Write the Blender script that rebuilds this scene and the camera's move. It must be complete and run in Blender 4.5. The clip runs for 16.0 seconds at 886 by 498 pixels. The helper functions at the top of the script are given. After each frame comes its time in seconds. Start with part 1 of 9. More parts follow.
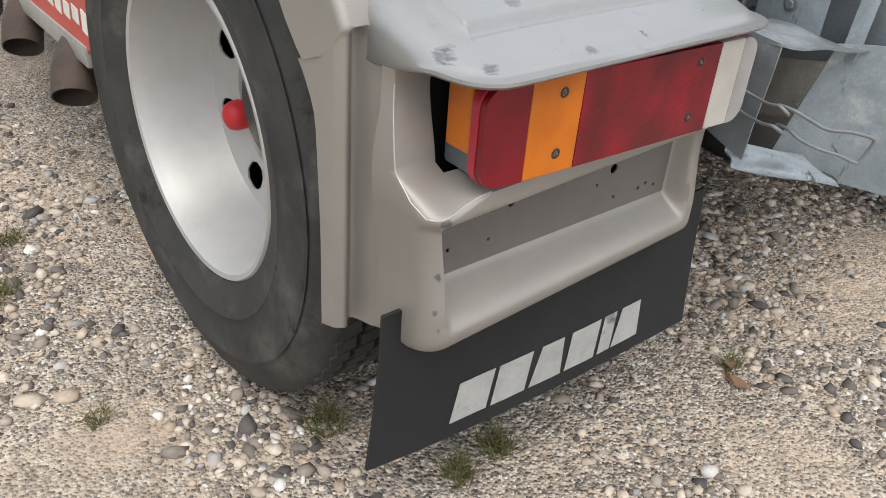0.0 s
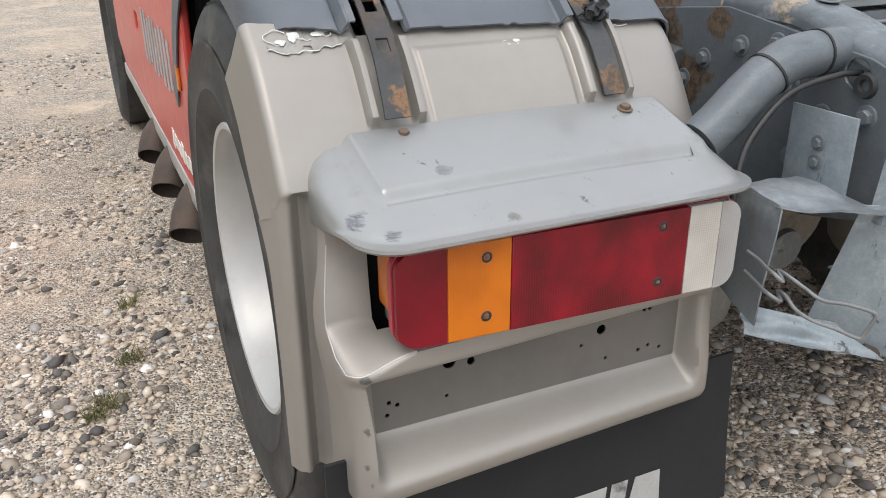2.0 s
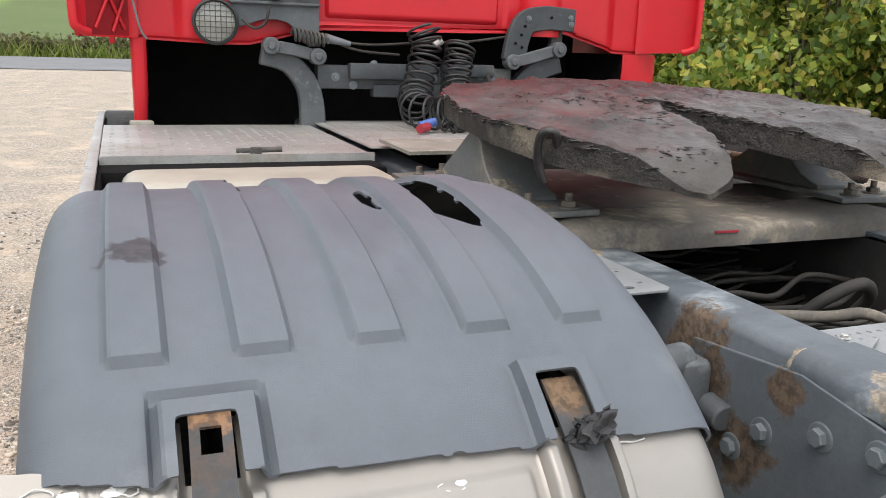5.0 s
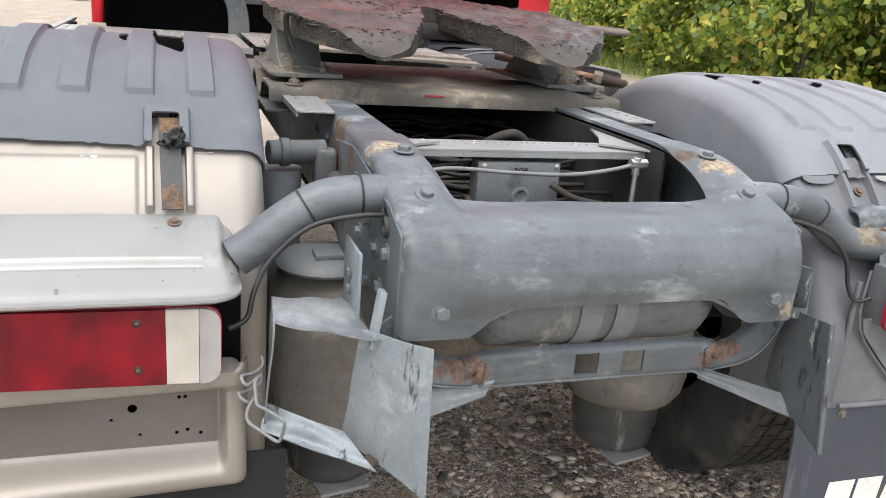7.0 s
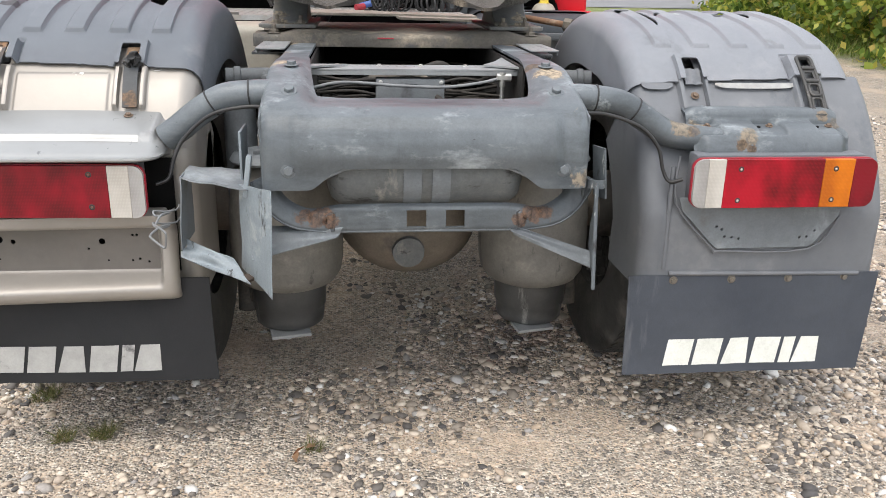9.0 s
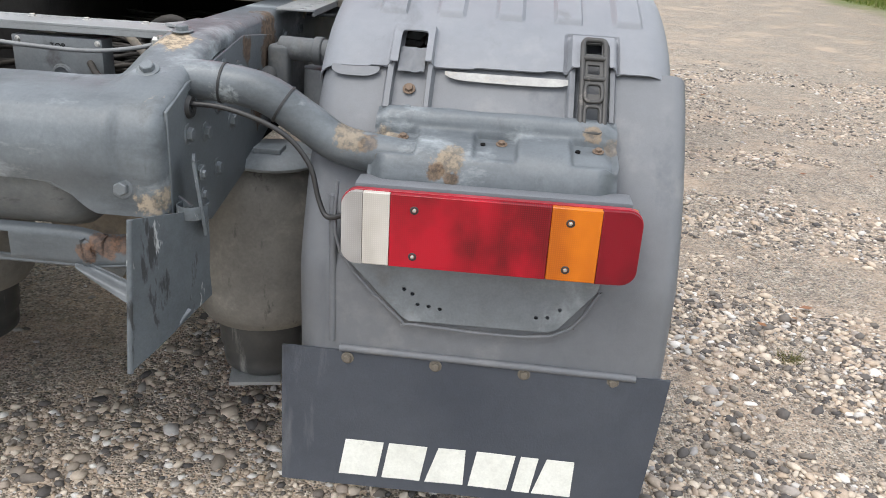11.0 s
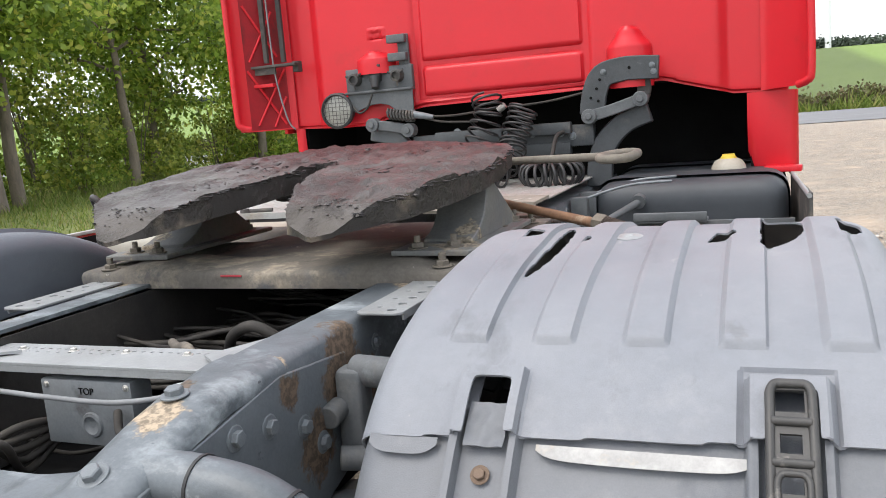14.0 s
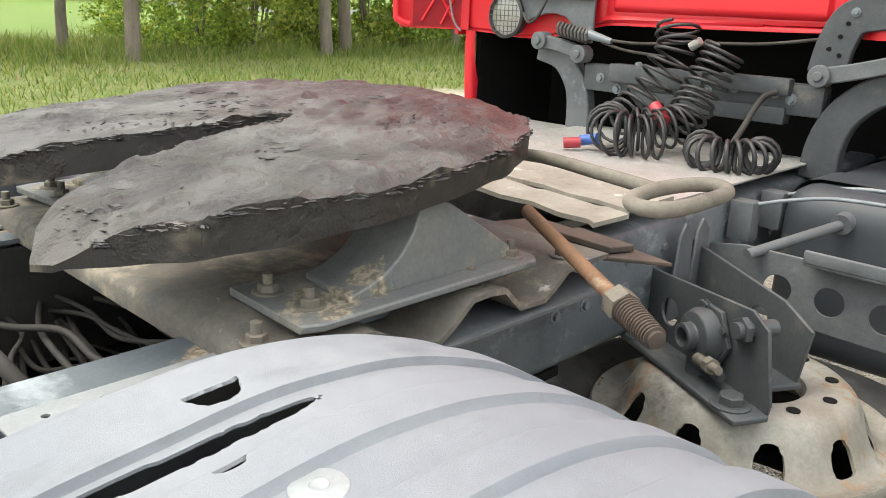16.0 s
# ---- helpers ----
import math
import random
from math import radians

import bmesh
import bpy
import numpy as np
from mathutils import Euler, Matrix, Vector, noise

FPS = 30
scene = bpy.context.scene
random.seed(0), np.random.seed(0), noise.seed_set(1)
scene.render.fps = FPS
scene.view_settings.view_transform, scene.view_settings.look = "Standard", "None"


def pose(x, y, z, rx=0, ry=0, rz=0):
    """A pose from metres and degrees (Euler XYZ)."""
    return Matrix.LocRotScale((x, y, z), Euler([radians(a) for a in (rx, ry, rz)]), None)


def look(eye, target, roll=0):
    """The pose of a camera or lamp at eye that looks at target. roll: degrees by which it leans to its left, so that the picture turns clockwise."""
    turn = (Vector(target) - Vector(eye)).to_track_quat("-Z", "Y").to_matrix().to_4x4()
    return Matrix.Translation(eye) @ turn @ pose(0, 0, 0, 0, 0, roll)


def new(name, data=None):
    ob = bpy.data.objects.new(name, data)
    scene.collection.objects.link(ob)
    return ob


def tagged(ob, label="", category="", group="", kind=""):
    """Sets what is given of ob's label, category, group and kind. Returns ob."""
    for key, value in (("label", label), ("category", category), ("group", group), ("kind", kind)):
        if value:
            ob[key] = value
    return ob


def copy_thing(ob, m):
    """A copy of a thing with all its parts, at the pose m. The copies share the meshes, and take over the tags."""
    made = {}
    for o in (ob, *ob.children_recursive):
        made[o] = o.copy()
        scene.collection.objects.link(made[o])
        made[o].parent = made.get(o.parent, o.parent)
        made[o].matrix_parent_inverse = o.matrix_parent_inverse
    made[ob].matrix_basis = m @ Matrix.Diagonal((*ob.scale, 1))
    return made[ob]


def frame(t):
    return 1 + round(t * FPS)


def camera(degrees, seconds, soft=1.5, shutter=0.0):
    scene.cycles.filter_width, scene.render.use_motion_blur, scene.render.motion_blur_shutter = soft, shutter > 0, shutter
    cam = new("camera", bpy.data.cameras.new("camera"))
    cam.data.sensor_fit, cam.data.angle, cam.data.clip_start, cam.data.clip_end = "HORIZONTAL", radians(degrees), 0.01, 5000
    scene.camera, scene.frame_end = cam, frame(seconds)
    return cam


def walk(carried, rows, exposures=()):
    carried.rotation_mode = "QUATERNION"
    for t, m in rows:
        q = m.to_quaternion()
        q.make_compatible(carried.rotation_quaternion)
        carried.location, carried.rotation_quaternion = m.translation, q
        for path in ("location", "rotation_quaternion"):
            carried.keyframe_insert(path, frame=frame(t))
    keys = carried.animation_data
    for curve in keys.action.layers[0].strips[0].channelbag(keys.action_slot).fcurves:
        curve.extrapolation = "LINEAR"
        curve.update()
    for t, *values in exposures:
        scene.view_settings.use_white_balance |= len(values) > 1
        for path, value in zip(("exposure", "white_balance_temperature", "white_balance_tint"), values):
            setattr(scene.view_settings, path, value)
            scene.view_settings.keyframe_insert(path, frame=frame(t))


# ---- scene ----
cam = camera(56.8, 16.0, soft=0.9)
PATH = [
    (0, (-1.748, -0.537, 1.136), (-0.626, 0.745, 0.088), 4.6),
    (0.5, (-1.646, -0.845, 1.173), (-0.813, 0.718, 0.245), 0.8),
    (1, (-1.654, -1.07, 1.165), (-0.833, 0.558, 0.341), -1.0),
    (1.5, (-1.575, -0.939, 1.147), (-0.793, 0.709, 0.325), -1.2),
    (2, (-1.458, -0.718, 1.192), (-0.704, 0.957, 0.402), -0.6),
    (2.5, (-1.4, -0.467, 1.199), (-0.641, 1.223, 0.445), 0.0),
    (3, (-1.352, -0.272, 1.218), (-0.594, 1.437, 0.508), 0.3),
    (3.5, (-1.277, -0.188, 1.229), (-0.522, 1.549, 0.585), 0.6),
    (4, (-1.25, -0.152, 1.28), (-0.471, 1.599, 0.71), 1.3),
    (4.2, (-1.233, -0.157, 1.304), (-0.481, 1.624, 0.792), 0.7),
    (6.3, (-0.855, -0.81, 1.416), (-0.176, 1.014, 0.955), 3.6),
    (6.5, (-0.803, -0.93, 1.362), (-0.131, 0.889, 0.873), 4.0),
    (7, (-0.734, -1.179, 1.312), (-0.116, 0.63, 0.723), 4.6),
    (7.5, (-0.739, -1.481, 1.284), (-0.23, 0.347, 0.653), 4.0),
    (8, (-0.698, -1.699, 1.301), (-0.313, 0.156, 0.661), 3.0),
    (8.5, (-0.427, -1.873, 1.279), (-0.146, 0.004, 0.649), 2.0),
    (9, (-0.168, -1.891, 1.256), (0.038, -0.005, 0.623), 1.1),
    (9.5, (0.108, -1.724, 1.255), (0.259, 0.154, 0.584), 1.4),
    (10, (0.427, -1.587, 1.226), (0.501, 0.279, 0.509), 2.3),
    (10.2, (0.557, -1.53, 1.24), (0.595, 0.327, 0.498), 2.4),
    (12.3, (1.112, -0.725, 1.253), (0.675, 1.091, 0.538), 2.0),
    (12.5, (1.093, -0.696, 1.272), (0.603, 1.132, 0.626), 1.0),
    (13, (1.022, -0.683, 1.314), (0.416, 1.16, 0.829), -1.0),
    (13.5, (1.015, -0.648, 1.349), (0.345, 1.203, 0.995), -2.7),
    (14, (1.054, -0.559, 1.362), (0.324, 1.277, 1.05), -4.6),
    (14.5, (1.051, -0.311, 1.397), (0.102, 1.402, 0.993), -4.4),
    (15, (1.128, -0.091, 1.438), (-0.077, 1.434, 0.97), -0.4),
    (15.5, (1.256, 0.151, 1.48), (-0.085, 1.545, 0.968), 2.6),
    (16, (1.263, 0.454, 1.49), (-0.058, 1.837, 0.905), 2.5),
]
walk(cam, [(t, look(eye, target, roll)) for t, eye, target, roll in PATH], [(0, 0.58, 6500, 10), (1.5, 0.68, 6500, 10), (2.5, 0.55, 6400, 10), (3.5, 0.55, 6500, 10), (4.2, 0.75, 6500, 10), (6.5, 0.9, 6650, 10), (7.0, 1.03, 6650, 11), (7.5, 1.03, 6700, 11), (8.0, 0.92, 6650, 11), (8.5, 0.92, 6600, 11), (9.5, 0.95, 6550, 10), (10.2, 0.85, 6500, 10), (12.5, 0.85, 6400, 10), (13.0, 0.95, 6450, 11), (13.5, 1.02, 6500, 11), (14, 1.02, 6500, 11), (14.5, 1.08, 6550, 10), (15, 1.25, 6750, 9), (15.5, 1.32, 6800, 7), (16, 1.5, 6850, 5)])

# ---- light ----
world = bpy.data.worlds.new("world")
scene.world = world
world.use_nodes = True
wn = world.node_tree
wn.nodes.clear()
sky = wn.nodes.new("ShaderNodeTexSky")
sky.sky_type, sky.sun_disc = "NISHITA", False
SUN_UP, SUN_TURN = radians(63), radians(216)
sky.sun_elevation, sky.sun_rotation = SUN_UP, SUN_TURN
sky.air_density, sky.dust_density, sky.ozone_density = 1.0, 3.5, 1.0
veil = wn.nodes.new("ShaderNodeMix")
veil.data_type = "RGBA"
veil.inputs["Factor"].default_value = 0.72
veil.inputs["B"].default_value = (7.6, 7.8, 8.1, 1)
back = wn.nodes.new("ShaderNodeBackground")
back.inputs["Strength"].default_value = 0.142
wout = wn.nodes.new("ShaderNodeOutputWorld")
wn.links.new(sky.outputs["Color"], veil.inputs["A"])
wn.links.new(veil.outputs["Result"], back.inputs["Color"])
wn.links.new(back.outputs["Background"], wout.inputs["Surface"])
sun = new("sun", bpy.data.lights.new("sun", "SUN"))
sun.data.energy, sun.data.angle, sun.data.color = 1.0, radians(32), (1.0, 0.95, 0.87)
sun_dir = Vector((math.sin(SUN_TURN) * math.cos(SUN_UP), math.cos(SUN_TURN) * math.cos(SUN_UP), math.sin(SUN_UP)))
sun.matrix_world = look(sun_dir * 30, (0, 0, 0))
scene.view_settings.exposure = 0.5

# ---- materials ----
def nodes_of(name):
    m = bpy.data.materials.new(name)
    m.use_nodes = True
    return m, m.node_tree, m.node_tree.nodes["Principled BSDF"]


def noise_node(t, scale, detail=5, rough=0.6, coord="Object", stretch=None):
    tc = t.nodes.new("ShaderNodeTexCoord")
    n = t.nodes.new("ShaderNodeTexNoise")
    n.inputs["Scale"].default_value, n.inputs["Detail"].default_value, n.inputs["Roughness"].default_value = scale, detail, rough
    if stretch:
        mp = t.nodes.new("ShaderNodeMapping")
        mp.inputs["Scale"].default_value = stretch
        t.links.new(tc.outputs[coord], mp.inputs["Vector"])
        t.links.new(mp.outputs["Vector"], n.inputs["Vector"])
    else:
        t.links.new(tc.outputs[coord], n.inputs["Vector"])
    return n.outputs["Fac"]


def ramp(t, fac, lo, hi):
    r = t.nodes.new("ShaderNodeMapRange")
    r.inputs["From Min"].default_value, r.inputs["From Max"].default_value = lo, hi
    t.links.new(fac, r.inputs["Value"])
    return r.outputs["Result"]


def mixed(t, fac, a, b, mode="MIX"):
    m = t.nodes.new("ShaderNodeMix")
    m.data_type, m.blend_type = "RGBA", mode
    for key, v in (("Factor", fac), ("A", a), ("B", b)):
        if isinstance(v, (tuple, list)):
            m.inputs[key].default_value = (*v, 1) if len(v) == 3 else v
        elif isinstance(v, (int, float)):
            m.inputs[key].default_value = v
        else:
            t.links.new(v, m.inputs[key])
    return m.outputs["Result"]


def blended(t, fac, a, b):
    m = t.nodes.new("ShaderNodeMix")
    for key, v in (("Factor", fac), ("A", a), ("B", b)):
        if isinstance(v, (int, float)):
            m.inputs[key].default_value = v
        else:
            t.links.new(v, m.inputs[key])
    return m.outputs["Result"]


def surface(name, col, col2=None, rough=0.5, metal=0.0, scale=6.0, grain=0.12, gscale=180.0, bump=0.0, bscale=120.0, coat=0.0, spots=(), stretch=None, spec=0.5):
    """A worn surface: two tones at one scale, fine grain, spots of (colour, scale, low, high, roughness, metal)."""
    m, t, p = nodes_of(name)
    col2 = col2 or tuple(c * 0.8 for c in col)
    c = mixed(t, ramp(t, noise_node(t, scale, 6, 0.62, stretch=stretch), 0.35, 0.65), col, col2)
    r = blended(t, ramp(t, noise_node(t, scale * 2.3, 4), 0.3, 0.7), rough * 0.88, min(1.0, rough * 1.12))
    me = metal
    for spot in spots:
        sc, s_scale, lo, hi, s_rough, s_metal = spot[:6]
        f = ramp(t, noise_node(t, s_scale, 7, 0.66, stretch=spot[6] if len(spot) > 6 else None), lo, hi)
        c = mixed(t, f, c, sc)
        r = blended(t, f, r, s_rough)
        me = blended(t, f, me, s_metal)
    if grain:
        g = ramp(t, noise_node(t, gscale, 3), 0.2, 0.8)
        gm = blended(t, g, 1 - grain, 1 + grain)
        cm = t.nodes.new("ShaderNodeCombineColor")
        for k in ("Red", "Green", "Blue"):
            t.links.new(gm, cm.inputs[k])
        c = mixed(t, 1.0, c, cm.outputs["Color"], "MULTIPLY")
        patch = ramp(t, noise_node(t, 38, 9, 0.74), 0.3, 0.7)
        pm = blended(t, patch, 1 - 1.3 * grain, 1 + 1.1 * grain)
        cm = t.nodes.new("ShaderNodeCombineColor")
        for k in ("Red", "Green", "Blue"):
            t.links.new(pm, cm.inputs[k])
        c = mixed(t, 1.0, c, cm.outputs["Color"], "MULTIPLY")
        r = blended(t, patch, r, min(0.95, rough + 0.12))
    t.links.new(c, p.inputs["Base Color"])
    t.links.new(r, p.inputs["Roughness"])
    if isinstance(me, (int, float)):
        p.inputs["Metallic"].default_value = me
    else:
        t.links.new(me, p.inputs["Metallic"])
    p.inputs["Coat Weight"].default_value = coat
    p.inputs["Coat Roughness"].default_value = 0.12
    p.inputs["Specular IOR Level"].default_value = spec
    if bump:
        b = t.nodes.new("ShaderNodeBump")
        b.inputs["Strength"].default_value, b.inputs["Distance"].default_value = 0.6, bump
        t.links.new(noise_node(t, bscale, 6, 0.65), b.inputs["Height"])
        t.links.new(b.outputs["Normal"], p.inputs["Normal"])
    return m


def stained(mat_, marks):
    """Adds local stains to a material: (place, radius, colour, strength), and a stretch for scratches."""
    t = mat_.node_tree
    p = t.nodes["Principled BSDF"]
    tc = t.nodes.new("ShaderNodeTexCoord")
    wob = noise_node(t, 24, 7, 0.64)
    fine = noise_node(t, 85, 5, 0.66)
    for at, radius, col, strength, *drawn in marks:
        d = t.nodes.new("ShaderNodeVectorMath")
        d.operation = "DISTANCE"
        d.inputs[1].default_value = at
        t.links.new(tc.outputs["Object"], d.inputs[0])
        f = blended(t, ramp(t, d.outputs["Value"], radius, 0.0), -0.35, 0.55)
        streaks = (noise_node(t, 26, 6, 0.7, stretch=drawn[0]), noise_node(t, 90, 5, 0.7, stretch=drawn[0])) if drawn else (wob, fine)
        for n in streaks:
            ad = t.nodes.new("ShaderNodeMath")
            ad.operation = "MULTIPLY_ADD"
            ad.inputs[1].default_value = 1.0 if n is streaks[0] else 0.45
            t.links.new(n, ad.inputs[0])
            t.links.new(f, ad.inputs[2])
            f = ad.outputs["Value"]
        f = blended(t, ramp(t, f, 0.78, 0.90), 0.0, strength)
        link = p.inputs["Base Color"].links[0]
        tone = mixed(t, ramp(t, fine, 0.42, 0.58), tuple(v * 0.5 for v in col), tuple(min(1, v * 1.2) for v in col))
        c = mixed(t, f, link.from_socket, tone)
        t.links.new(c, p.inputs["Base Color"])
        rl = p.inputs["Roughness"].links
        if rl:
            t.links.new(blended(t, f, rl[0].from_socket, 0.85), p.inputs["Roughness"])
    return mat_


RUST = (0.125, 0.086, 0.056)
SAND = (0.36, 0.29, 0.205)
DUST = (0.36, 0.34, 0.31)
M = {}
M["cap"] = surface("grey_plastic", (0.172, 0.185, 0.208), (0.212, 0.222, 0.242), 0.52, 0, 3.0, 0.06, 500, 0.0012, 700, spots=[((0.085, 0.08, 0.085), 7, 0.70, 0.78, 0.5, 0), ((0.28, 0.285, 0.295), 4, 0.60, 0.8, 0.6, 0), ((0.125, 0.132, 0.145), 9, 0.57, 0.75, 0.5, 0, (1, 0.35, 1)), ((0.30, 0.30, 0.30), 30, 0.69, 0.74, 0.6, 0, (1, 0.2, 1))])
# same plastic as cap, darkened for the weaker light on the left one
M["cap_shaded"] = surface("shaded_grey_plastic", (0.088, 0.100, 0.118), (0.116, 0.130, 0.149), 0.46, 0, 3.0, 0.06, 500, 0.0012, 700, coat=0.0, spec=0.5, spots=[((0.075, 0.07, 0.075), 7, 0.70, 0.78, 0.5, 0), ((0.20, 0.205, 0.215), 4, 0.60, 0.8, 0.6, 0), ((0.085, 0.095, 0.112), 8, 0.56, 0.75, 0.45, 0, (1, 0.35, 1))])
M["guard_grey"] = surface("grey_mudguard_plastic", (0.118, 0.127, 0.141), (0.155, 0.163, 0.175), 0.48, 0, 2.5, 0.06, 500, 0.001, 600, spots=[((0.23, 0.23, 0.23), 5, 0.58, 0.8, 0.65, 0), ((0.075, 0.085, 0.10), 6, 0.54, 0.72, 0.5, 0, (1, 1, 0.12)), ((0.06, 0.06, 0.065), 28, 0.70, 0.73, 0.6, 0)])
M["silver"] = surface("silver_paint", (0.325, 0.304, 0.278), (0.28, 0.262, 0.24), 0.45, 0.45, 2.0, 0.035, 900, 0.0, 300, coat=0.12, spots=[((0.27, 0.245, 0.22), 3.5, 0.58, 0.85, 0.5, 0.2), ((0.03, 0.03, 0.03), 90, 0.80, 0.82, 0.6, 0)])
# silver toned down so the recess's shade sits in the plate's colour
M["silver_shaded"] = surface("shaded_silver_plate", (0.165, 0.152, 0.138), (0.13, 0.12, 0.108), 0.5, 0.15, 4.0, 0.05, 700, spots=[((0.13, 0.12, 0.11), 9, 0.60, 0.74, 0.6, 0)])
M["housing"] = surface("silver_housing_paint", (0.31, 0.316, 0.314), (0.265, 0.27, 0.267), 0.36, 0.45, 2.0, 0.03, 900, 0.0, 300, coat=0.35, spots=[((0.24, 0.225, 0.205), 4, 0.57, 0.8, 0.5, 0.2), ((0.085, 0.09, 0.10), 34, 0.645, 0.69, 0.6, 0, (1, 0.55, 1)), ((0.22, 0.22, 0.22), 11, 0.62, 0.75, 0.55, 0.1)])
M["steel"] = surface("grey_painted_steel", (0.175, 0.196, 0.212), (0.135, 0.15, 0.163), 0.48, 0.1, 4.0, 0.10, 200, 0.0012, 60, spots=[((0.30, 0.33, 0.345), 6, 0.52, 0.72, 0.6, 0), ((0.115, 0.10, 0.085), 5, 0.62, 0.8, 0.7, 0), (RUST, 9, 0.70, 0.76, 0.9, 0)])
M["steel_rust"] = surface("rust_stained_steel", (0.17, 0.19, 0.205), (0.12, 0.13, 0.14), 0.55, 0.1, 4.0, 0.12, 160, 0.0015, 90, spots=[((0.33, 0.30, 0.25), 5, 0.60, 0.75, 0.75, 0), (RUST, 7, 0.60, 0.66, 0.92, 0)])
M["bracket"] = surface("flaking_painted_sheet", (0.26, 0.30, 0.325), (0.20, 0.235, 0.26), 0.5, 0.1, 5.0, 0.12, 200, 0.0015, 80, spots=[((0.40, 0.42, 0.42), 9, 0.55, 0.7, 0.6, 0), ((0.05, 0.055, 0.06), 26, 0.58, 0.64, 0.6, 0, (1, 1, 0.22))])
M["bracket_dark"] = surface("flaking_dark_sheet", (0.105, 0.122, 0.135), (0.075, 0.088, 0.098), 0.5, 0.1, 5.0, 0.12, 200, 0.0015, 80, spots=[((0.20, 0.225, 0.24), 7, 0.58, 0.74, 0.6, 0), ((0.36, 0.38, 0.38), 30, 0.61, 0.65, 0.6, 0, (1, 1, 0.3)), ((0.03, 0.033, 0.036), 22, 0.60, 0.65, 0.6, 0, (1, 1, 0.3))])
M["strapsteel"] = surface("rusty_strap_steel", (0.045, 0.05, 0.056), (0.065, 0.068, 0.07), 0.6, 0.05, 7.0, 0.12, 200, 0.001, 120, spots=[((0.13, 0.078, 0.046), 9, 0.57, 0.68, 0.85, 0), ((0.035, 0.03, 0.028), 5, 0.5, 0.7, 0.7, 0)])
M["alu"] = surface("pale_checker_metal", (0.44, 0.44, 0.425), (0.34, 0.335, 0.315), 0.42, 0.45, 4.0, 0.10, 200, 0.002, 70, spots=[((0.27, 0.225, 0.165), 5, 0.57, 0.77, 0.8, 0), ((0.08, 0.075, 0.07), 9, 0.66, 0.74, 0.8, 0)])
M["beam"] = surface("pale_zinc_steel", (0.29, 0.305, 0.31), (0.23, 0.238, 0.24), 0.5, 0.2, 6.0, 0.08, 200, 0.001, 90, spots=[((0.30, 0.26, 0.2), 6, 0.64, 0.8, 0.8, 0)])
M["dusty"] = surface("dusty_black_steel", (0.036, 0.036, 0.036), (0.07, 0.066, 0.06), 0.7, 0, 5.0, 0.15, 150, 0.002, 80, spots=[((0.19, 0.165, 0.135), 6, 0.55, 0.75, 0.85, 0)])
M["frame"] = surface("dusty_chassis_paint", (0.066, 0.074, 0.08), (0.108, 0.115, 0.12), 0.6, 0, 4.0, 0.12, 150, 0.0015, 80, spots=[((0.17, 0.16, 0.14), 5, 0.58, 0.78, 0.85, 0), ((0.16, 0.175, 0.185), 13, 0.60, 0.72, 0.6, 0), (RUST, 8, 0.72, 0.77, 0.9, 0)])
M["frame_dark"] = surface("dark_bracket_paint", (0.034, 0.039, 0.043), (0.056, 0.062, 0.066), 0.5, 0, 5.0, 0.14, 150, 0.0015, 80, spots=[((0.13, 0.12, 0.105), 6, 0.58, 0.76, 0.8, 0), ((0.10, 0.11, 0.115), 16, 0.62, 0.72, 0.55, 0), (RUST, 9, 0.72, 0.77, 0.9, 0)])
M["ped"] = surface("sand_dusted_steel", (0.115, 0.106, 0.093), (0.165, 0.147, 0.123), 0.75, 0.0, 5.0, 0.14, 150, 0.0012, 90, spec=0.2, spots=[((0.075, 0.08, 0.085), 5, 0.52, 0.66, 0.6, 0.0), ((0.36, 0.31, 0.235), 7, 0.56, 0.72, 0.85, 0), ((0.40, 0.38, 0.34), 22, 0.66, 0.72, 0.8, 0)])
M["pedsteel"] = surface("blue_grey_pedestal_paint", (0.125, 0.134, 0.137), (0.165, 0.163, 0.152), 0.5, 0.1, 5.0, 0.14, 150, 0.0012, 90, spots=[((0.25, 0.215, 0.165), 6, 0.53, 0.70, 0.85, 0), ((0.04, 0.045, 0.05), 7, 0.62, 0.72, 0.5, 0.1)])
M["boltdust"] = surface("dusty_bolt_steel", (0.20, 0.175, 0.14), (0.12, 0.11, 0.095), 0.6, 0.3, 30.0, 0.15, 300, spots=[((0.06, 0.055, 0.05), 24, 0.58, 0.68, 0.5, 0.3)])
M["bellow"] = surface("dust_caked_rubber", (0.135, 0.13, 0.118), (0.20, 0.192, 0.172), 0.6, 0, 7.0, 0.12, 150, 0.0015, 60, spots=[((0.29, 0.275, 0.245), 9, 0.58, 0.75, 0.8, 0), ((0.03, 0.03, 0.03), 11, 0.60, 0.66, 0.5, 0, (1, 1, 0.3))])
M["airtank"] = surface("streaky_tank_paint", (0.10, 0.111, 0.116), (0.15, 0.158, 0.158), 0.5, 0.1, 8.0, 0.14, 150, 0.002, 50, spots=[((0.28, 0.275, 0.25), 12, 0.60, 0.70, 0.7, 0, (1, 0.5, 0.5)), ((0.035, 0.036, 0.036), 16, 0.60, 0.66, 0.5, 0, (0.4, 1, 1))])
M["axle"] = surface("mud_brown_axle", (0.15, 0.128, 0.10), (0.21, 0.18, 0.145), 0.7, 0, 5.0, 0.14, 150, 0.002, 60, spots=[((0.05, 0.05, 0.05), 6, 0.55, 0.68, 0.6, 0)])
M["piston"] = surface("black_piston_paint", (0.04, 0.042, 0.043), (0.075, 0.076, 0.075), 0.35, 0, 6.0, 0.1, 200, spots=[((0.26, 0.26, 0.25), 12, 0.60, 0.68, 0.6, 0, (1, 1, 0.2))])
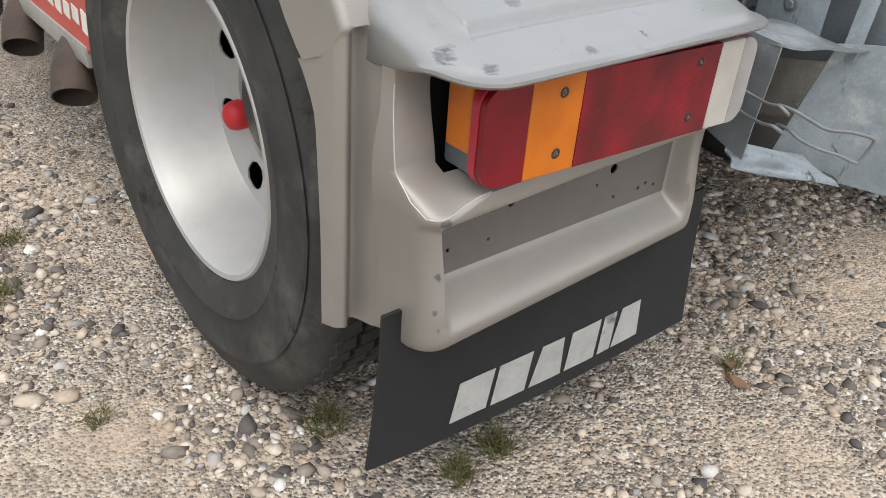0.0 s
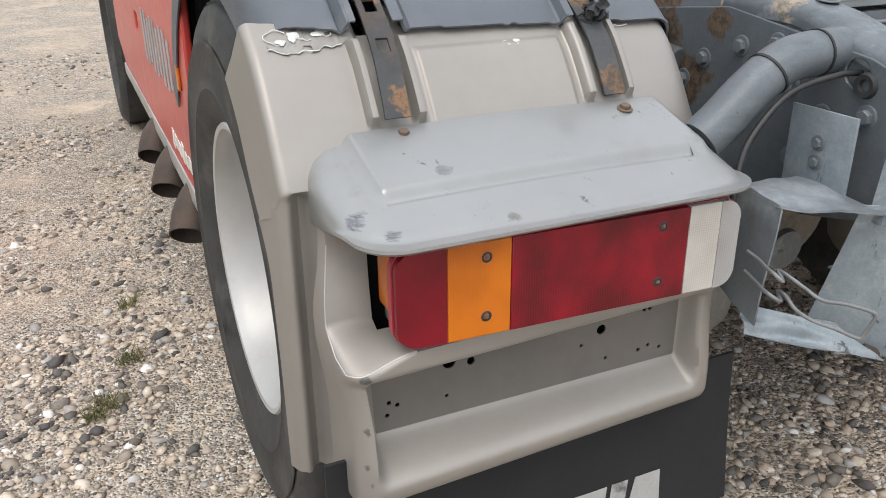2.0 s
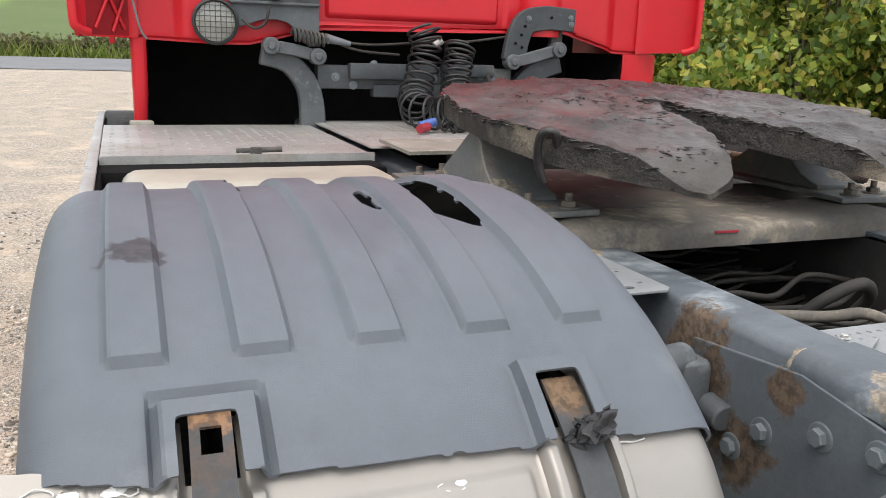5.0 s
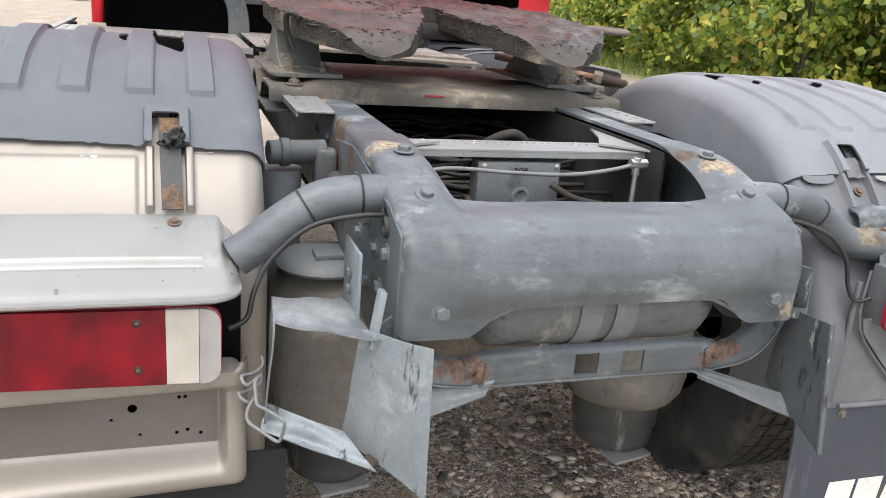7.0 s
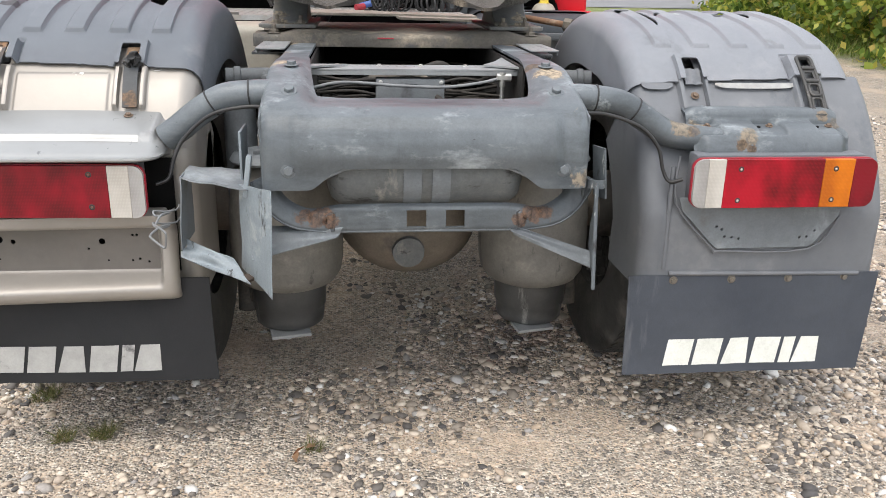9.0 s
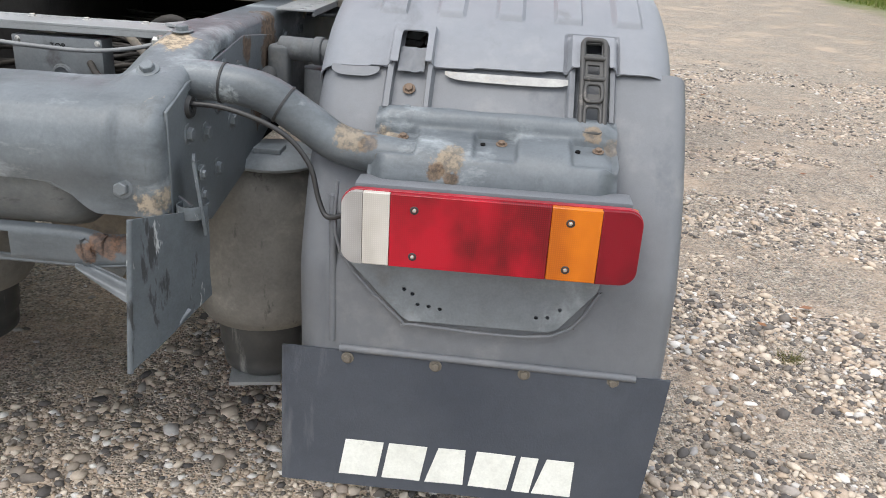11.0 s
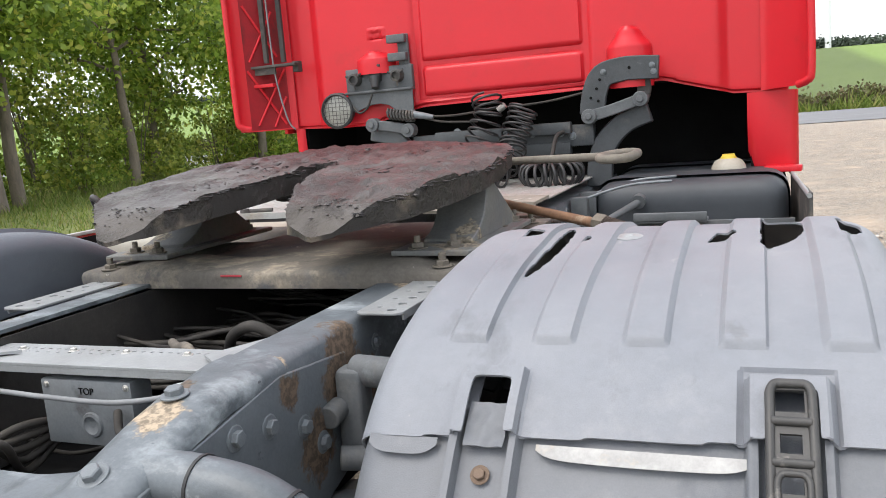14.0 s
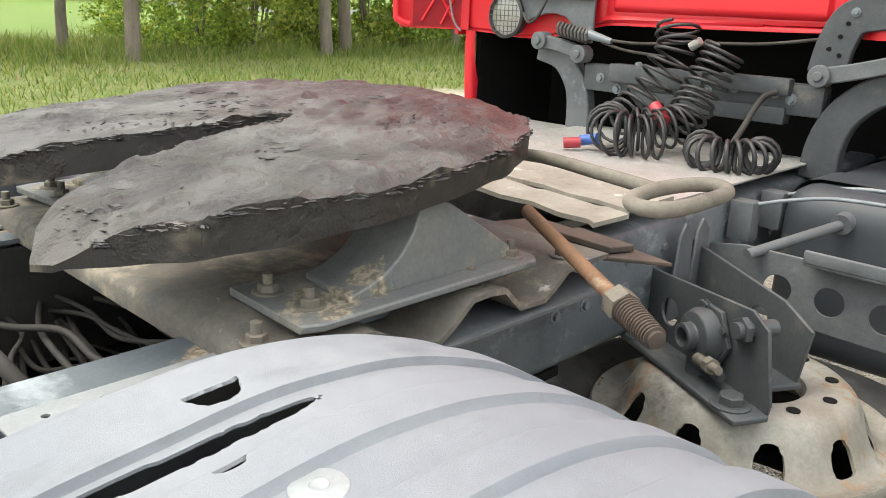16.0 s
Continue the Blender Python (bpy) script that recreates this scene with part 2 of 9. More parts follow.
M["buckle"] = surface("worn_buckle_metal", (0.03, 0.03, 0.03), (0.055, 0.054, 0.052), 0.45, 0.15, 8.0, 0.12, 200, spots=[((0.30, 0.28, 0.25), 14, 0.6, 0.75, 0.4, 0.5)])
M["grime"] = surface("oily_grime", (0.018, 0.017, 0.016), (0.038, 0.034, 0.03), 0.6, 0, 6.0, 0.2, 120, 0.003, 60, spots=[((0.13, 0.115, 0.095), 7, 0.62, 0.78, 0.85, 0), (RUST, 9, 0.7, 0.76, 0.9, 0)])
M["boxlid"] = surface("dusty_box_paint", (0.12, 0.135, 0.145), (0.155, 0.165, 0.17), 0.55, 0, 6.0, 0.12, 200, 0.001, 90, spots=[((0.06, 0.06, 0.06), 9, 0.6, 0.72, 0.7, 0)])
M["black"] = surface("black_plastic", (0.018, 0.019, 0.02), (0.028, 0.028, 0.03), 0.55, 0, 8.0, 0.1, 200)
# near-black standing in for deep shade in gaps and holes; also inks the mark
M["dark"] = surface("shade_and_mark_black", (0.005, 0.005, 0.005), (0.009, 0.009, 0.009), 0.9, 0, 6.0, 0.1, 120, spec=0.15)
M["hose"] = surface("black_hose", (0.015, 0.0155, 0.017), (0.028, 0.028, 0.028), 0.42, 0, 9.0, 0.08, 200)
M["cable"] = surface("dusty_cable_sheath", (0.016, 0.015, 0.014), (0.048, 0.042, 0.035), 0.7, 0, 9.0, 0.1, 200)
M["greycable"] = surface("grey_cable_sheath", (0.21, 0.22, 0.225), (0.15, 0.155, 0.16), 0.5, 0, 9.0, 0.08, 200)
M["tyre"] = surface("tyre_rubber", (0.028, 0.0285, 0.029), (0.05, 0.049, 0.047), 0.62, 0, 7.0, 0.12, 220, 0.001, 160, spots=[((0.095, 0.09, 0.084), 8, 0.52, 0.70, 0.8, 0), ((0.012, 0.012, 0.012), 13, 0.58, 0.66, 0.35, 0)], spec=0.4)
M["rim"] = surface("silver_wheel_paint", (0.50, 0.50, 0.49), (0.43, 0.425, 0.41), 0.42, 0.35, 4.0, 0.03, 500, spots=[((0.40, 0.37, 0.33), 5, 0.6, 0.8, 0.6, 0.1)])
M["rimrust"] = surface("rusty_white_wheel", (0.27, 0.258, 0.23), (0.17, 0.152, 0.125), 0.55, 0.1, 7.0, 0.12, 160, 0.0015, 80, spots=[((0.115, 0.10, 0.085), 9, 0.55, 0.68, 0.85, 0), ((0.24, 0.13, 0.06), 13, 0.56, 0.68, 0.85, 0, (1, 1, 0.4))])
M["flap"] = surface("black_rubber_flap", (0.014, 0.015, 0.017), (0.02, 0.021, 0.023), 0.55, 0, 4.0, 0.08, 300, 0.0008, 200, spec=0.3)
M["flap_dusty"] = surface("dusty_rubber_flap", (0.032, 0.039, 0.053), (0.052, 0.060, 0.075), 0.5, 0, 3.0, 0.08, 300, 0.0008, 200, spots=[((0.17, 0.178, 0.19), 6, 0.56, 0.74, 0.7, 0, (1, 1, 0.16)), ((0.02, 0.023, 0.03), 9, 0.60, 0.70, 0.5, 0, (1, 1, 0.3))])
M["letter"] = surface("white_print", (0.72, 0.73, 0.68), (0.62, 0.63, 0.58), 0.6, 0, 8.0, 0.08, 200, spots=[((0.35, 0.35, 0.33), 14, 0.64, 0.72, 0.6, 0)])
M["letter_dim"] = surface("worn_grey_print", (0.40, 0.40, 0.385), (0.31, 0.31, 0.30), 0.6, 0, 8.0, 0.08, 200, spots=[((0.12, 0.12, 0.12), 14, 0.62, 0.70, 0.6, 0)])
M["red"] = surface("red_cab_paint", (0.55, 0.012, 0.022), (0.50, 0.012, 0.02), 0.42, 0, 2.0, 0.02, 400, coat=0.15, spec=0.35, spots=[((0.38, 0.02, 0.022), 4, 0.6, 0.85, 0.55, 0)])
# cab red darkened and streaked: the deflector's inner shade is in the colour
M["red_shaded"] = surface("shaded_red_skin", (0.30, 0.010, 0.016), (0.20, 0.012, 0.016), 0.6, 0, 5.0, 0.08, 200, spec=0.25, spots=[((0.07, 0.02, 0.02), 6, 0.55, 0.72, 0.8, 0, (1, 1, 0.4))])
M["red_side"] = surface("faded_red_panel", (0.52, 0.045, 0.035), (0.44, 0.04, 0.03), 0.4, 0, 3.0, 0.04, 300, coat=0.3, spots=[((0.50, 0.28, 0.22), 6, 0.64, 0.8, 0.7, 0)])
M["grease"] = surface("black_grease", (0.018, 0.016, 0.016), (0.04, 0.034, 0.033), 0.3, 0, 7.0, 0.12, 90, 0.006, 38, spots=[((0.14, 0.12, 0.115), 9, 0.55, 0.75, 0.55, 0)])
M["dome"] = surface("red_dome_plastic", (0.58, 0.02, 0.025), (0.5, 0.02, 0.025), 0.45, 0, 4.0, 0.03, 300)
M["chrome"] = surface("bright_bolt_zinc", (0.62, 0.62, 0.60), (0.5, 0.48, 0.44), 0.32, 0.85, 12.0, 0.08, 300)
M["boltgrey"] = surface("painted_bolt", (0.165, 0.185, 0.20), (0.12, 0.135, 0.145), 0.45, 0.2, 12.0, 0.1, 300, spots=[((0.32, 0.32, 0.31), 20, 0.6, 0.75, 0.4, 0.4)])
M["boltrust"] = surface("rusty_bolt", (0.17, 0.12, 0.085), (0.13, 0.09, 0.065), 0.75, 0.2, 20.0, 0.15, 300, spots=[((0.46, 0.42, 0.36), 24, 0.58, 0.7, 0.4, 0.6)])
M["rustrod"] = surface("rust_brown_rod", (0.23, 0.125, 0.07), (0.16, 0.09, 0.055), 0.7, 0.1, 10.0, 0.12, 200, 0.001, 90, spots=[((0.36, 0.29, 0.21), 12, 0.56, 0.7, 0.8, 0)])
M["handle"] = surface("sand_coated_handle", (0.18, 0.16, 0.13), (0.12, 0.106, 0.086), 0.75, 0, 9.0, 0.14, 160, 0.0012, 90, spots=[((0.06, 0.05, 0.042), 11, 0.58, 0.70, 0.7, 0)])
M["exhaust"] = surface("sooty_exhaust", (0.10, 0.072, 0.055), (0.06, 0.048, 0.042), 0.7, 0.3, 8.0, 0.12, 200, 0.001, 90)
M["tape"] = surface("worn_reflective_tape", (0.36, 0.36, 0.35), (0.25, 0.25, 0.245), 0.5, 0.1, 20.0, 0.1, 200, spots=[((0.34, 0.31, 0.27), 18, 0.58, 0.66, 0.7, 0)])
M["film"] = surface("peeling_film", (0.30, 0.285, 0.262), (0.25, 0.238, 0.22), 0.3, 0.2, 22.0, 0.04, 200, coat=0.15)
# white for curled film edges, with their glints put into the colour
M["film_edge"] = surface("white_film_glint", (0.68, 0.68, 0.66), (0.52, 0.52, 0.50), 0.3, 0, 30.0, 0.05, 200)
M["cream"] = surface("cream_tank_paint", (0.40, 0.375, 0.315), (0.31, 0.285, 0.235), 0.5, 0, 4.0, 0.06, 200)
M["tank"] = surface("dark_tank_plastic", (0.028, 0.034, 0.041), (0.043, 0.049, 0.056), 0.5, 0, 4.0, 0.08, 200, spots=[((0.18, 0.17, 0.155), 5, 0.6, 0.8, 0.7, 0)])
M["yellow"] = surface("yellow_cap_plastic", (0.60, 0.46, 0.05), (0.5, 0.38, 0.05), 0.45, 0, 8.0, 0.06, 200)
M["sheet"] = surface("sandy_torn_sheet", (0.27, 0.25, 0.215), (0.19, 0.172, 0.145), 0.7, 0, 9.0, 0.12, 150, 0.002, 60, spots=[((0.13, 0.105, 0.08), 7, 0.60, 0.72, 0.85, 0), ((0.50, 0.48, 0.43), 12, 0.60, 0.70, 0.6, 0)])
M["blue"] = surface("blue_coupling", (0.06, 0.14, 0.42), (0.05, 0.1, 0.3), 0.4, 0, 8.0)
M["redcoup"] = surface("red_coupling", (0.35, 0.025, 0.04), (0.27, 0.02, 0.03), 0.45, 0, 8.0)
M["lampglass"] = surface("wire_lamp_glass", (0.36, 0.36, 0.33), (0.28, 0.28, 0.25), 0.15, 0.2, 8.0, 0.05, 200)


def lens_mat(name, col, deep, rough=0.12):
    """Moulded plastic lens with fine fluting behind a smooth face."""
    m, t, p = nodes_of(name)
    tc = t.nodes.new("ShaderNodeTexCoord")
    wave = []
    for direction in ("X", "Z"):
        w = t.nodes.new("ShaderNodeTexWave")
        w.bands_direction = direction
        w.inputs["Scale"].default_value = 90
        t.links.new(tc.outputs["Object"], w.inputs["Vector"])
        wave.append(w.outputs["Fac"])
    both = t.nodes.new("ShaderNodeMath")
    both.operation = "MULTIPLY"
    t.links.new(wave[0], both.inputs[0])
    t.links.new(wave[1], both.inputs[1])
    c = mixed(t, ramp(t, noise_node(t, 13, 3, 0.45, stretch=(1.0, 1, 0.7)), 0.38, 0.64), col, deep)
    c = mixed(t, blended(t, both.outputs["Value"], 0.0, 0.22), c, tuple(min(1, v * 1.5) for v in col))
    t.links.new(c, p.inputs["Base Color"])
    p.inputs["Roughness"].default_value = 0.3
    p.inputs["Coat Weight"].default_value, p.inputs["Coat Roughness"].default_value = 0.35, rough
    p.inputs["Specular IOR Level"].default_value = 0.25
    p.inputs["Transmission Weight"].default_value = 0.0
    b = t.nodes.new("ShaderNodeBump")
    b.inputs["Strength"].default_value, b.inputs["Distance"].default_value = 0.18, 0.001
    t.links.new(both.outputs["Value"], b.inputs["Height"])
    t.links.new(b.outputs["Normal"], p.inputs["Normal"])
    return m


M["lens_red"] = lens_mat("red_lens", (0.36, 0.002, 0.015), (0.12, 0.001, 0.005))
M["lens_rim"] = lens_mat("faded_red_rim", (0.34, 0.02, 0.035), (0.24, 0.012, 0.02))
M["lens_dark"] = lens_mat("dark_red_lens", (0.18, 0.002, 0.010), (0.10, 0.001, 0.006))
M["lens_wine"] = lens_mat("wine_red_lens", (0.24, 0.002, 0.013), (0.085, 0.001, 0.005))
M["lens_amber"] = lens_mat("amber_lens", (0.56, 0.15, 0.005), (0.38, 0.09, 0.004))
M["lens_white"] = lens_mat("white_lens", (0.50, 0.475, 0.435), (0.38, 0.355, 0.32))
M["lens_clear"] = lens_mat("clear_lens", (0.34, 0.33, 0.32), (0.24, 0.23, 0.22))


def fifth_mat():
    """Steel plate caked in black grease, wine red where the paint and rust show near the front."""
    m, t, p = nodes_of("greased_plate")
    n1 = noise_node(t, 6, 8, 0.7)
    c = mixed(t, ramp(t, n1, 0.4, 0.62), (0.058, 0.052, 0.050), (0.100, 0.091, 0.086))
    tc = t.nodes.new("ShaderNodeTexCoord")
    sep = t.nodes.new("ShaderNodeSeparateXYZ")
    t.links.new(tc.outputs["Object"], sep.inputs["Vector"])
    lift = t.nodes.new("ShaderNodeMath")
    lift.operation = "MULTIPLY_ADD"
    lift.inputs[1].default_value = 0.55
    t.links.new(noise_node(t, 3.5, 6), lift.inputs[0])
    t.links.new(sep.outputs["Y"], lift.inputs[2])
    c = mixed(t, ramp(t, lift.outputs["Value"], 1.55, 1.86), c, (0.056, 0.026, 0.025))
    c = mixed(t, ramp(t, noise_node(t, 13, 6), 0.62, 0.74), c, (0.03, 0.026, 0.026))
    c = mixed(t, ramp(t, noise_node(t, 5, 5), 0.70, 0.76), c, (0.22, 0.18, 0.14))
    tip = t.nodes.new("ShaderNodeMath")
    tip.operation = "MULTIPLY_ADD"
    tip.inputs[1].default_value = 0.3
    t.links.new(noise_node(t, 8, 6), tip.inputs[0])
    t.links.new(sep.outputs["Y"], tip.inputs[2])
    c = mixed(t, ramp(t, tip.outputs["Value"], 1.08, 0.95), c, (0.06, 0.051, 0.042))
    # faces turned sideways or down take a darker brown with sandy patches
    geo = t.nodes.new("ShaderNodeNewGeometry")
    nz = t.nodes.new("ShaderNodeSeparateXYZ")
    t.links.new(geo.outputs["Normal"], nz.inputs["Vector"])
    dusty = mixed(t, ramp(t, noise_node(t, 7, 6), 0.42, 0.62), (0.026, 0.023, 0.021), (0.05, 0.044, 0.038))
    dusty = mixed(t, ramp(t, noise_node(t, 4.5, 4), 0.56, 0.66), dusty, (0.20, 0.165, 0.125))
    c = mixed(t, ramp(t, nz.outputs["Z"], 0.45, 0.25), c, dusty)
    t.links.new(c, p.inputs["Base Color"])
    r = blended(t, ramp(t, noise_node(t, 9, 6), 0.35, 0.65), 0.32, 0.55)
    p.inputs["Specular IOR Level"].default_value = 0.36
    p.inputs["Coat Weight"].default_value, p.inputs["Coat Roughness"].default_value, p.inputs["Coat IOR"].default_value = 0.05, 0.2, 1.6
    t.links.new(r, p.inputs["Roughness"])
    b = t.nodes.new("ShaderNodeBump")
    b.inputs["Strength"].default_value, b.inputs["Distance"].default_value = 1.0, 0.012
    rough_part = ramp(t, noise_node(t, 7, 5), 0.45, 0.62)
    crumbs = t.nodes.new("ShaderNodeMath")
    crumbs.operation = "MULTIPLY"
    t.links.new(noise_node(t, 55, 8, 0.7, stretch=(1, 1.7, 1)), crumbs.inputs[0])
    t.links.new(blended(t, rough_part, 0.25, 1.5), crumbs.inputs[1])
    t.links.new(crumbs.outputs["Value"], b.inputs["Height"])
    t.links.new(b.outputs["Normal"], p.inputs["Normal"])
    return m


M["fifth"] = fifth_mat()


def gravel_mat():
    """Sandy gravel: pale grit with dense pebbles of mixed tone and trodden sand patches."""
    m, t, p = nodes_of("gravel")
    tc = t.nodes.new("ShaderNodeTexCoord")
    sand = mixed(t, ramp(t, noise_node(t, 1.1, 6), 0.35, 0.65), (0.55, 0.43, 0.32), (0.46, 0.365, 0.275))
    height = None
    c = sand
    for scale, lo, hi in ((26, 0.44, 0.64), (60, 0.39, 0.55), (130, 0.34, 0.50)):
        v = t.nodes.new("ShaderNodeTexVoronoi")
        v.inputs["Scale"].default_value = scale
        t.links.new(tc.outputs["Object"], v.inputs["Vector"])
        hsv = t.nodes.new("ShaderNodeSeparateColor")
        t.links.new(v.outputs["Color"], hsv.inputs["Color"])
        tone = t.nodes.new("ShaderNodeValToRGB")
        for pos, col in ((0.0, (0.12, 0.113, 0.106, 1)), (0.3, (0.28, 0.245, 0.205, 1)), (0.65, (0.50, 0.43, 0.35, 1)), (1.0, (0.72, 0.66, 0.575, 1))):
            e = tone.color_ramp.elements.new(pos) if pos not in (0.0, 1.0) else tone.color_ramp.elements[0 if pos == 0 else -1]
            e.color = col
        t.links.new(hsv.outputs["Red"], tone.inputs["Fac"])
        cover = t.nodes.new("ShaderNodeMath")
        cover.operation = "MULTIPLY"
        t.links.new(ramp(t, v.outputs["Distance"], 0.62, 0.42), cover.inputs[0])
        t.links.new(ramp(t, noise_node(t, 1.7, 6), lo - 0.06, hi), cover.inputs[1])
        c = mixed(t, cover.outputs["Value"], c, tone.outputs["Color"])
        h = ramp(t, v.outputs["Distance"], 0.75, 0.1)
        hm = t.nodes.new("ShaderNodeMath")
        hm.operation = "MULTIPLY"
        t.links.new(h, hm.inputs[0])
        t.links.new(cover.outputs["Value"], hm.inputs[1])
        if height is None:
            height = hm.outputs["Value"]
        else:
            ad = t.nodes.new("ShaderNodeMath")
            ad.operation = "ADD"
            t.links.new(height, ad.inputs[0])
            t.links.new(hm.outputs["Value"], ad.inputs[1])
            height = ad.outputs["Value"]
    for sc, amount in ((9.0, 0.16), (30.0, 0.13)):
        gm = blended(t, ramp(t, noise_node(t, sc, 6, 0.7), 0.32, 0.68), 1 - amount, 1 + amount)
        cm = t.nodes.new("ShaderNodeCombineColor")
        for key in ("Red", "Green", "Blue"):
            t.links.new(gm, cm.inputs[key])
        c = mixed(t, 1.0, c, cm.outputs["Color"], "MULTIPLY")
    sep = t.nodes.new("ShaderNodeSeparateXYZ")
    t.links.new(tc.outputs["Object"], sep.inputs["Vector"])
    stony = t.nodes.new("ShaderNodeMath")
    stony.operation = "MULTIPLY"
    t.links.new(ramp(t, sep.outputs["X"], 0.7, 1.7), stony.inputs[0])
    t.links.new(ramp(t, sep.outputs["Y"], 60.0, 30.0), stony.inputs[1])
    c = mixed(t, blended(t, stony.outputs["Value"], 0.0, 0.85), c, mixed(t, 1.0, c, (0.72, 0.715, 0.71), "MULTIPLY"))
    edge = t.nodes.new("ShaderNodeMath")
    edge.operation = "ABSOLUTE"
    t.links.new(sep.outputs["X"], edge.inputs[0])
    wobble = t.nodes.new("ShaderNodeMath")
    wobble.operation = "MULTIPLY_ADD"
    wobble.inputs[1].default_value = 2.6
    t.links.new(noise_node(t, 0.9, 6), wobble.inputs[0])
    t.links.new(edge.outputs["Value"], wobble.inputs[2])
    lawn = mixed(t, ramp(t, noise_node(t, 0.6, 6), 0.35, 0.65), (0.17, 0.225, 0.045), (0.25, 0.235, 0.09))
    lawn = mixed(t, ramp(t, noise_node(t, 9, 5), 0.35, 0.7), lawn, (0.08, 0.12, 0.025))
    c = mixed(t, ramp(t, wobble.outputs["Value"], 9.0, 10.2), c, lawn)
    far = mixed(t, ramp(t, noise_node(t, 0.03, 4), 0.4, 0.6), (0.088, 0.125, 0.024), (0.074, 0.108, 0.021))
    c = mixed(t, ramp(t, sep.outputs["Y"], 55.0, 56.0), c, far)
    aside = t.nodes.new("ShaderNodeMath")
    aside.operation = "ABSOLUTE"
    t.links.new(sep.outputs["X"], aside.inputs[0])
    c = mixed(t, ramp(t, aside.outputs["Value"], 22.0, 26.0), c, (0.145, 0.22, 0.04))
    t.links.new(c, p.inputs["Base Color"])
    p.inputs["Roughness"].default_value = 0.9
    b = t.nodes.new("ShaderNodeBump")
    b.inputs["Strength"].default_value, b.inputs["Distance"].default_value = 0.8, 0.01
    t.links.new(height, b.inputs["Height"])
    t.links.new(b.outputs["Normal"], p.inputs["Normal"])
    return m


M["gravel"] = gravel_mat()


def island_mat(name, stops, rough=0.8, grain=14.0, trans=0.0):
    """A colour for each loose piece of one mesh, by chance."""
    m, t, p = nodes_of(name)
    g = t.nodes.new("ShaderNodeNewGeometry")
    tone = t.nodes.new("ShaderNodeValToRGB")
    els = tone.color_ramp.elements
    els[0].position, els[0].color = stops[0][0], (*stops[0][1], 1)
    els[1].position, els[1].color = stops[-1][0], (*stops[-1][1], 1)
    for pos, col in stops[1:-1]:
        els.new(pos).color = (*col, 1)
    t.links.new(g.outputs["Random Per Island"], tone.inputs["Fac"])
    c = mixed(t, ramp(t, noise_node(t, grain, 4), 0.3, 0.7), tone.outputs["Color"], (0.75, 0.75, 0.75), "MULTIPLY")
    t.links.new(c, p.inputs["Base Color"])
    p.inputs["Roughness"].default_value = rough
    if trans:
        tr = t.nodes.new("ShaderNodeBsdfTranslucent")
        t.links.new(c, tr.inputs["Color"])
        mx = t.nodes.new("ShaderNodeMixShader")
        mx.inputs["Fac"].default_value = trans
        t.links.new(p.outputs["BSDF"], mx.inputs[1])
        t.links.new(tr.outputs["BSDF"], mx.inputs[2])
        t.links.new(mx.outputs["Shader"], t.nodes["Material Output"].inputs["Surface"])
    return m


M["stones"] = island_mat("pebbles", [(0.0, (0.08, 0.075, 0.074)), (0.26, (0.20, 0.175, 0.15)), (0.45, (0.52, 0.435, 0.345)), (0.6, (0.72, 0.63, 0.52)), (0.78, (0.50, 0.39, 0.29)), (0.9, (0.36, 0.345, 0.33)), (1.0, (0.88, 0.85, 0.80))], 0.75, 90)
M["leaf"] = island_mat("green_leaves", [(0.0, (0.12, 0.20, 0.035)), (0.5, (0.28, 0.40, 0.06)), (0.85, (0.46, 0.56, 0.10)), (1.0, (0.62, 0.60, 0.13))], 0.45, 3, 0.6)
M["leaf_dark"] = island_mat("shaded_maple_leaves", [(0.0, (0.12, 0.16, 0.03)), (0.45, (0.26, 0.33, 0.06)), (0.8, (0.42, 0.48, 0.09)), (1.0, (0.56, 0.54, 0.12))], 0.42, 3, 0.6)
M["weed"] = island_mat("dry_roadside_weeds", [(0.0, (0.09, 0.075, 0.04)), (0.5, (0.15, 0.13, 0.06)), (0.8, (0.12, 0.15, 0.04)), (1.0, (0.22, 0.17, 0.09))], 0.8, 3, 0.3)
M["leaf_shrub"] = island_mat("autumn_shrub_leaves", [(0.0, (0.08, 0.14, 0.03)), (0.35, (0.20, 0.30, 0.055)), (0.7, (0.42, 0.48, 0.09)), (0.93, (0.62, 0.56, 0.12)), (1.0, (0.50, 0.36, 0.10))], 0.42, 3, 0.45)
M["blade"] = island_mat("grass_blades", [(0.0, (0.09, 0.13, 0.025)), (0.6, (0.19, 0.27, 0.042)), (0.9, (0.34, 0.34, 0.10)), (1.0, (0.36, 0.26, 0.13))], 0.6, 5, 0.45)
M["drygrass"] = island_mat("dry_tuft", [(0.0, (0.08, 0.10, 0.03)), (0.6, (0.16, 0.16, 0.05)), (1.0, (0.28, 0.22, 0.10))], 0.7, 5, 0.2)
M["leaf_dead"] = island_mat("fallen_leaves", [(0.0, (0.22, 0.08, 0.035)), (0.5, (0.30, 0.15, 0.07)), (1.0, (0.20, 0.15, 0.10))], 0.7, 30)
M["bark"] = surface("bark", (0.20, 0.165, 0.13), (0.12, 0.10, 0.08), 0.9, 0, 7.0, 0.2, 60, 0.01, 30, stretch=(1, 1, 0.25), spots=[((0.10, 0.12, 0.06), 3, 0.6, 0.8, 0.9, 0)])
M["asphalt"] = surface("asphalt", (0.17, 0.17, 0.175), (0.14, 0.14, 0.145), 0.85, 0, 0.5, 0.15, 60, 0.002, 60)
# greens lightened: the haze of distance is mixed into this colour
M["farwood"] = surface("far_wood", (0.07, 0.088, 0.066), (0.05, 0.068, 0.05), 0.9, 0, 0.1, 0.2, 1)
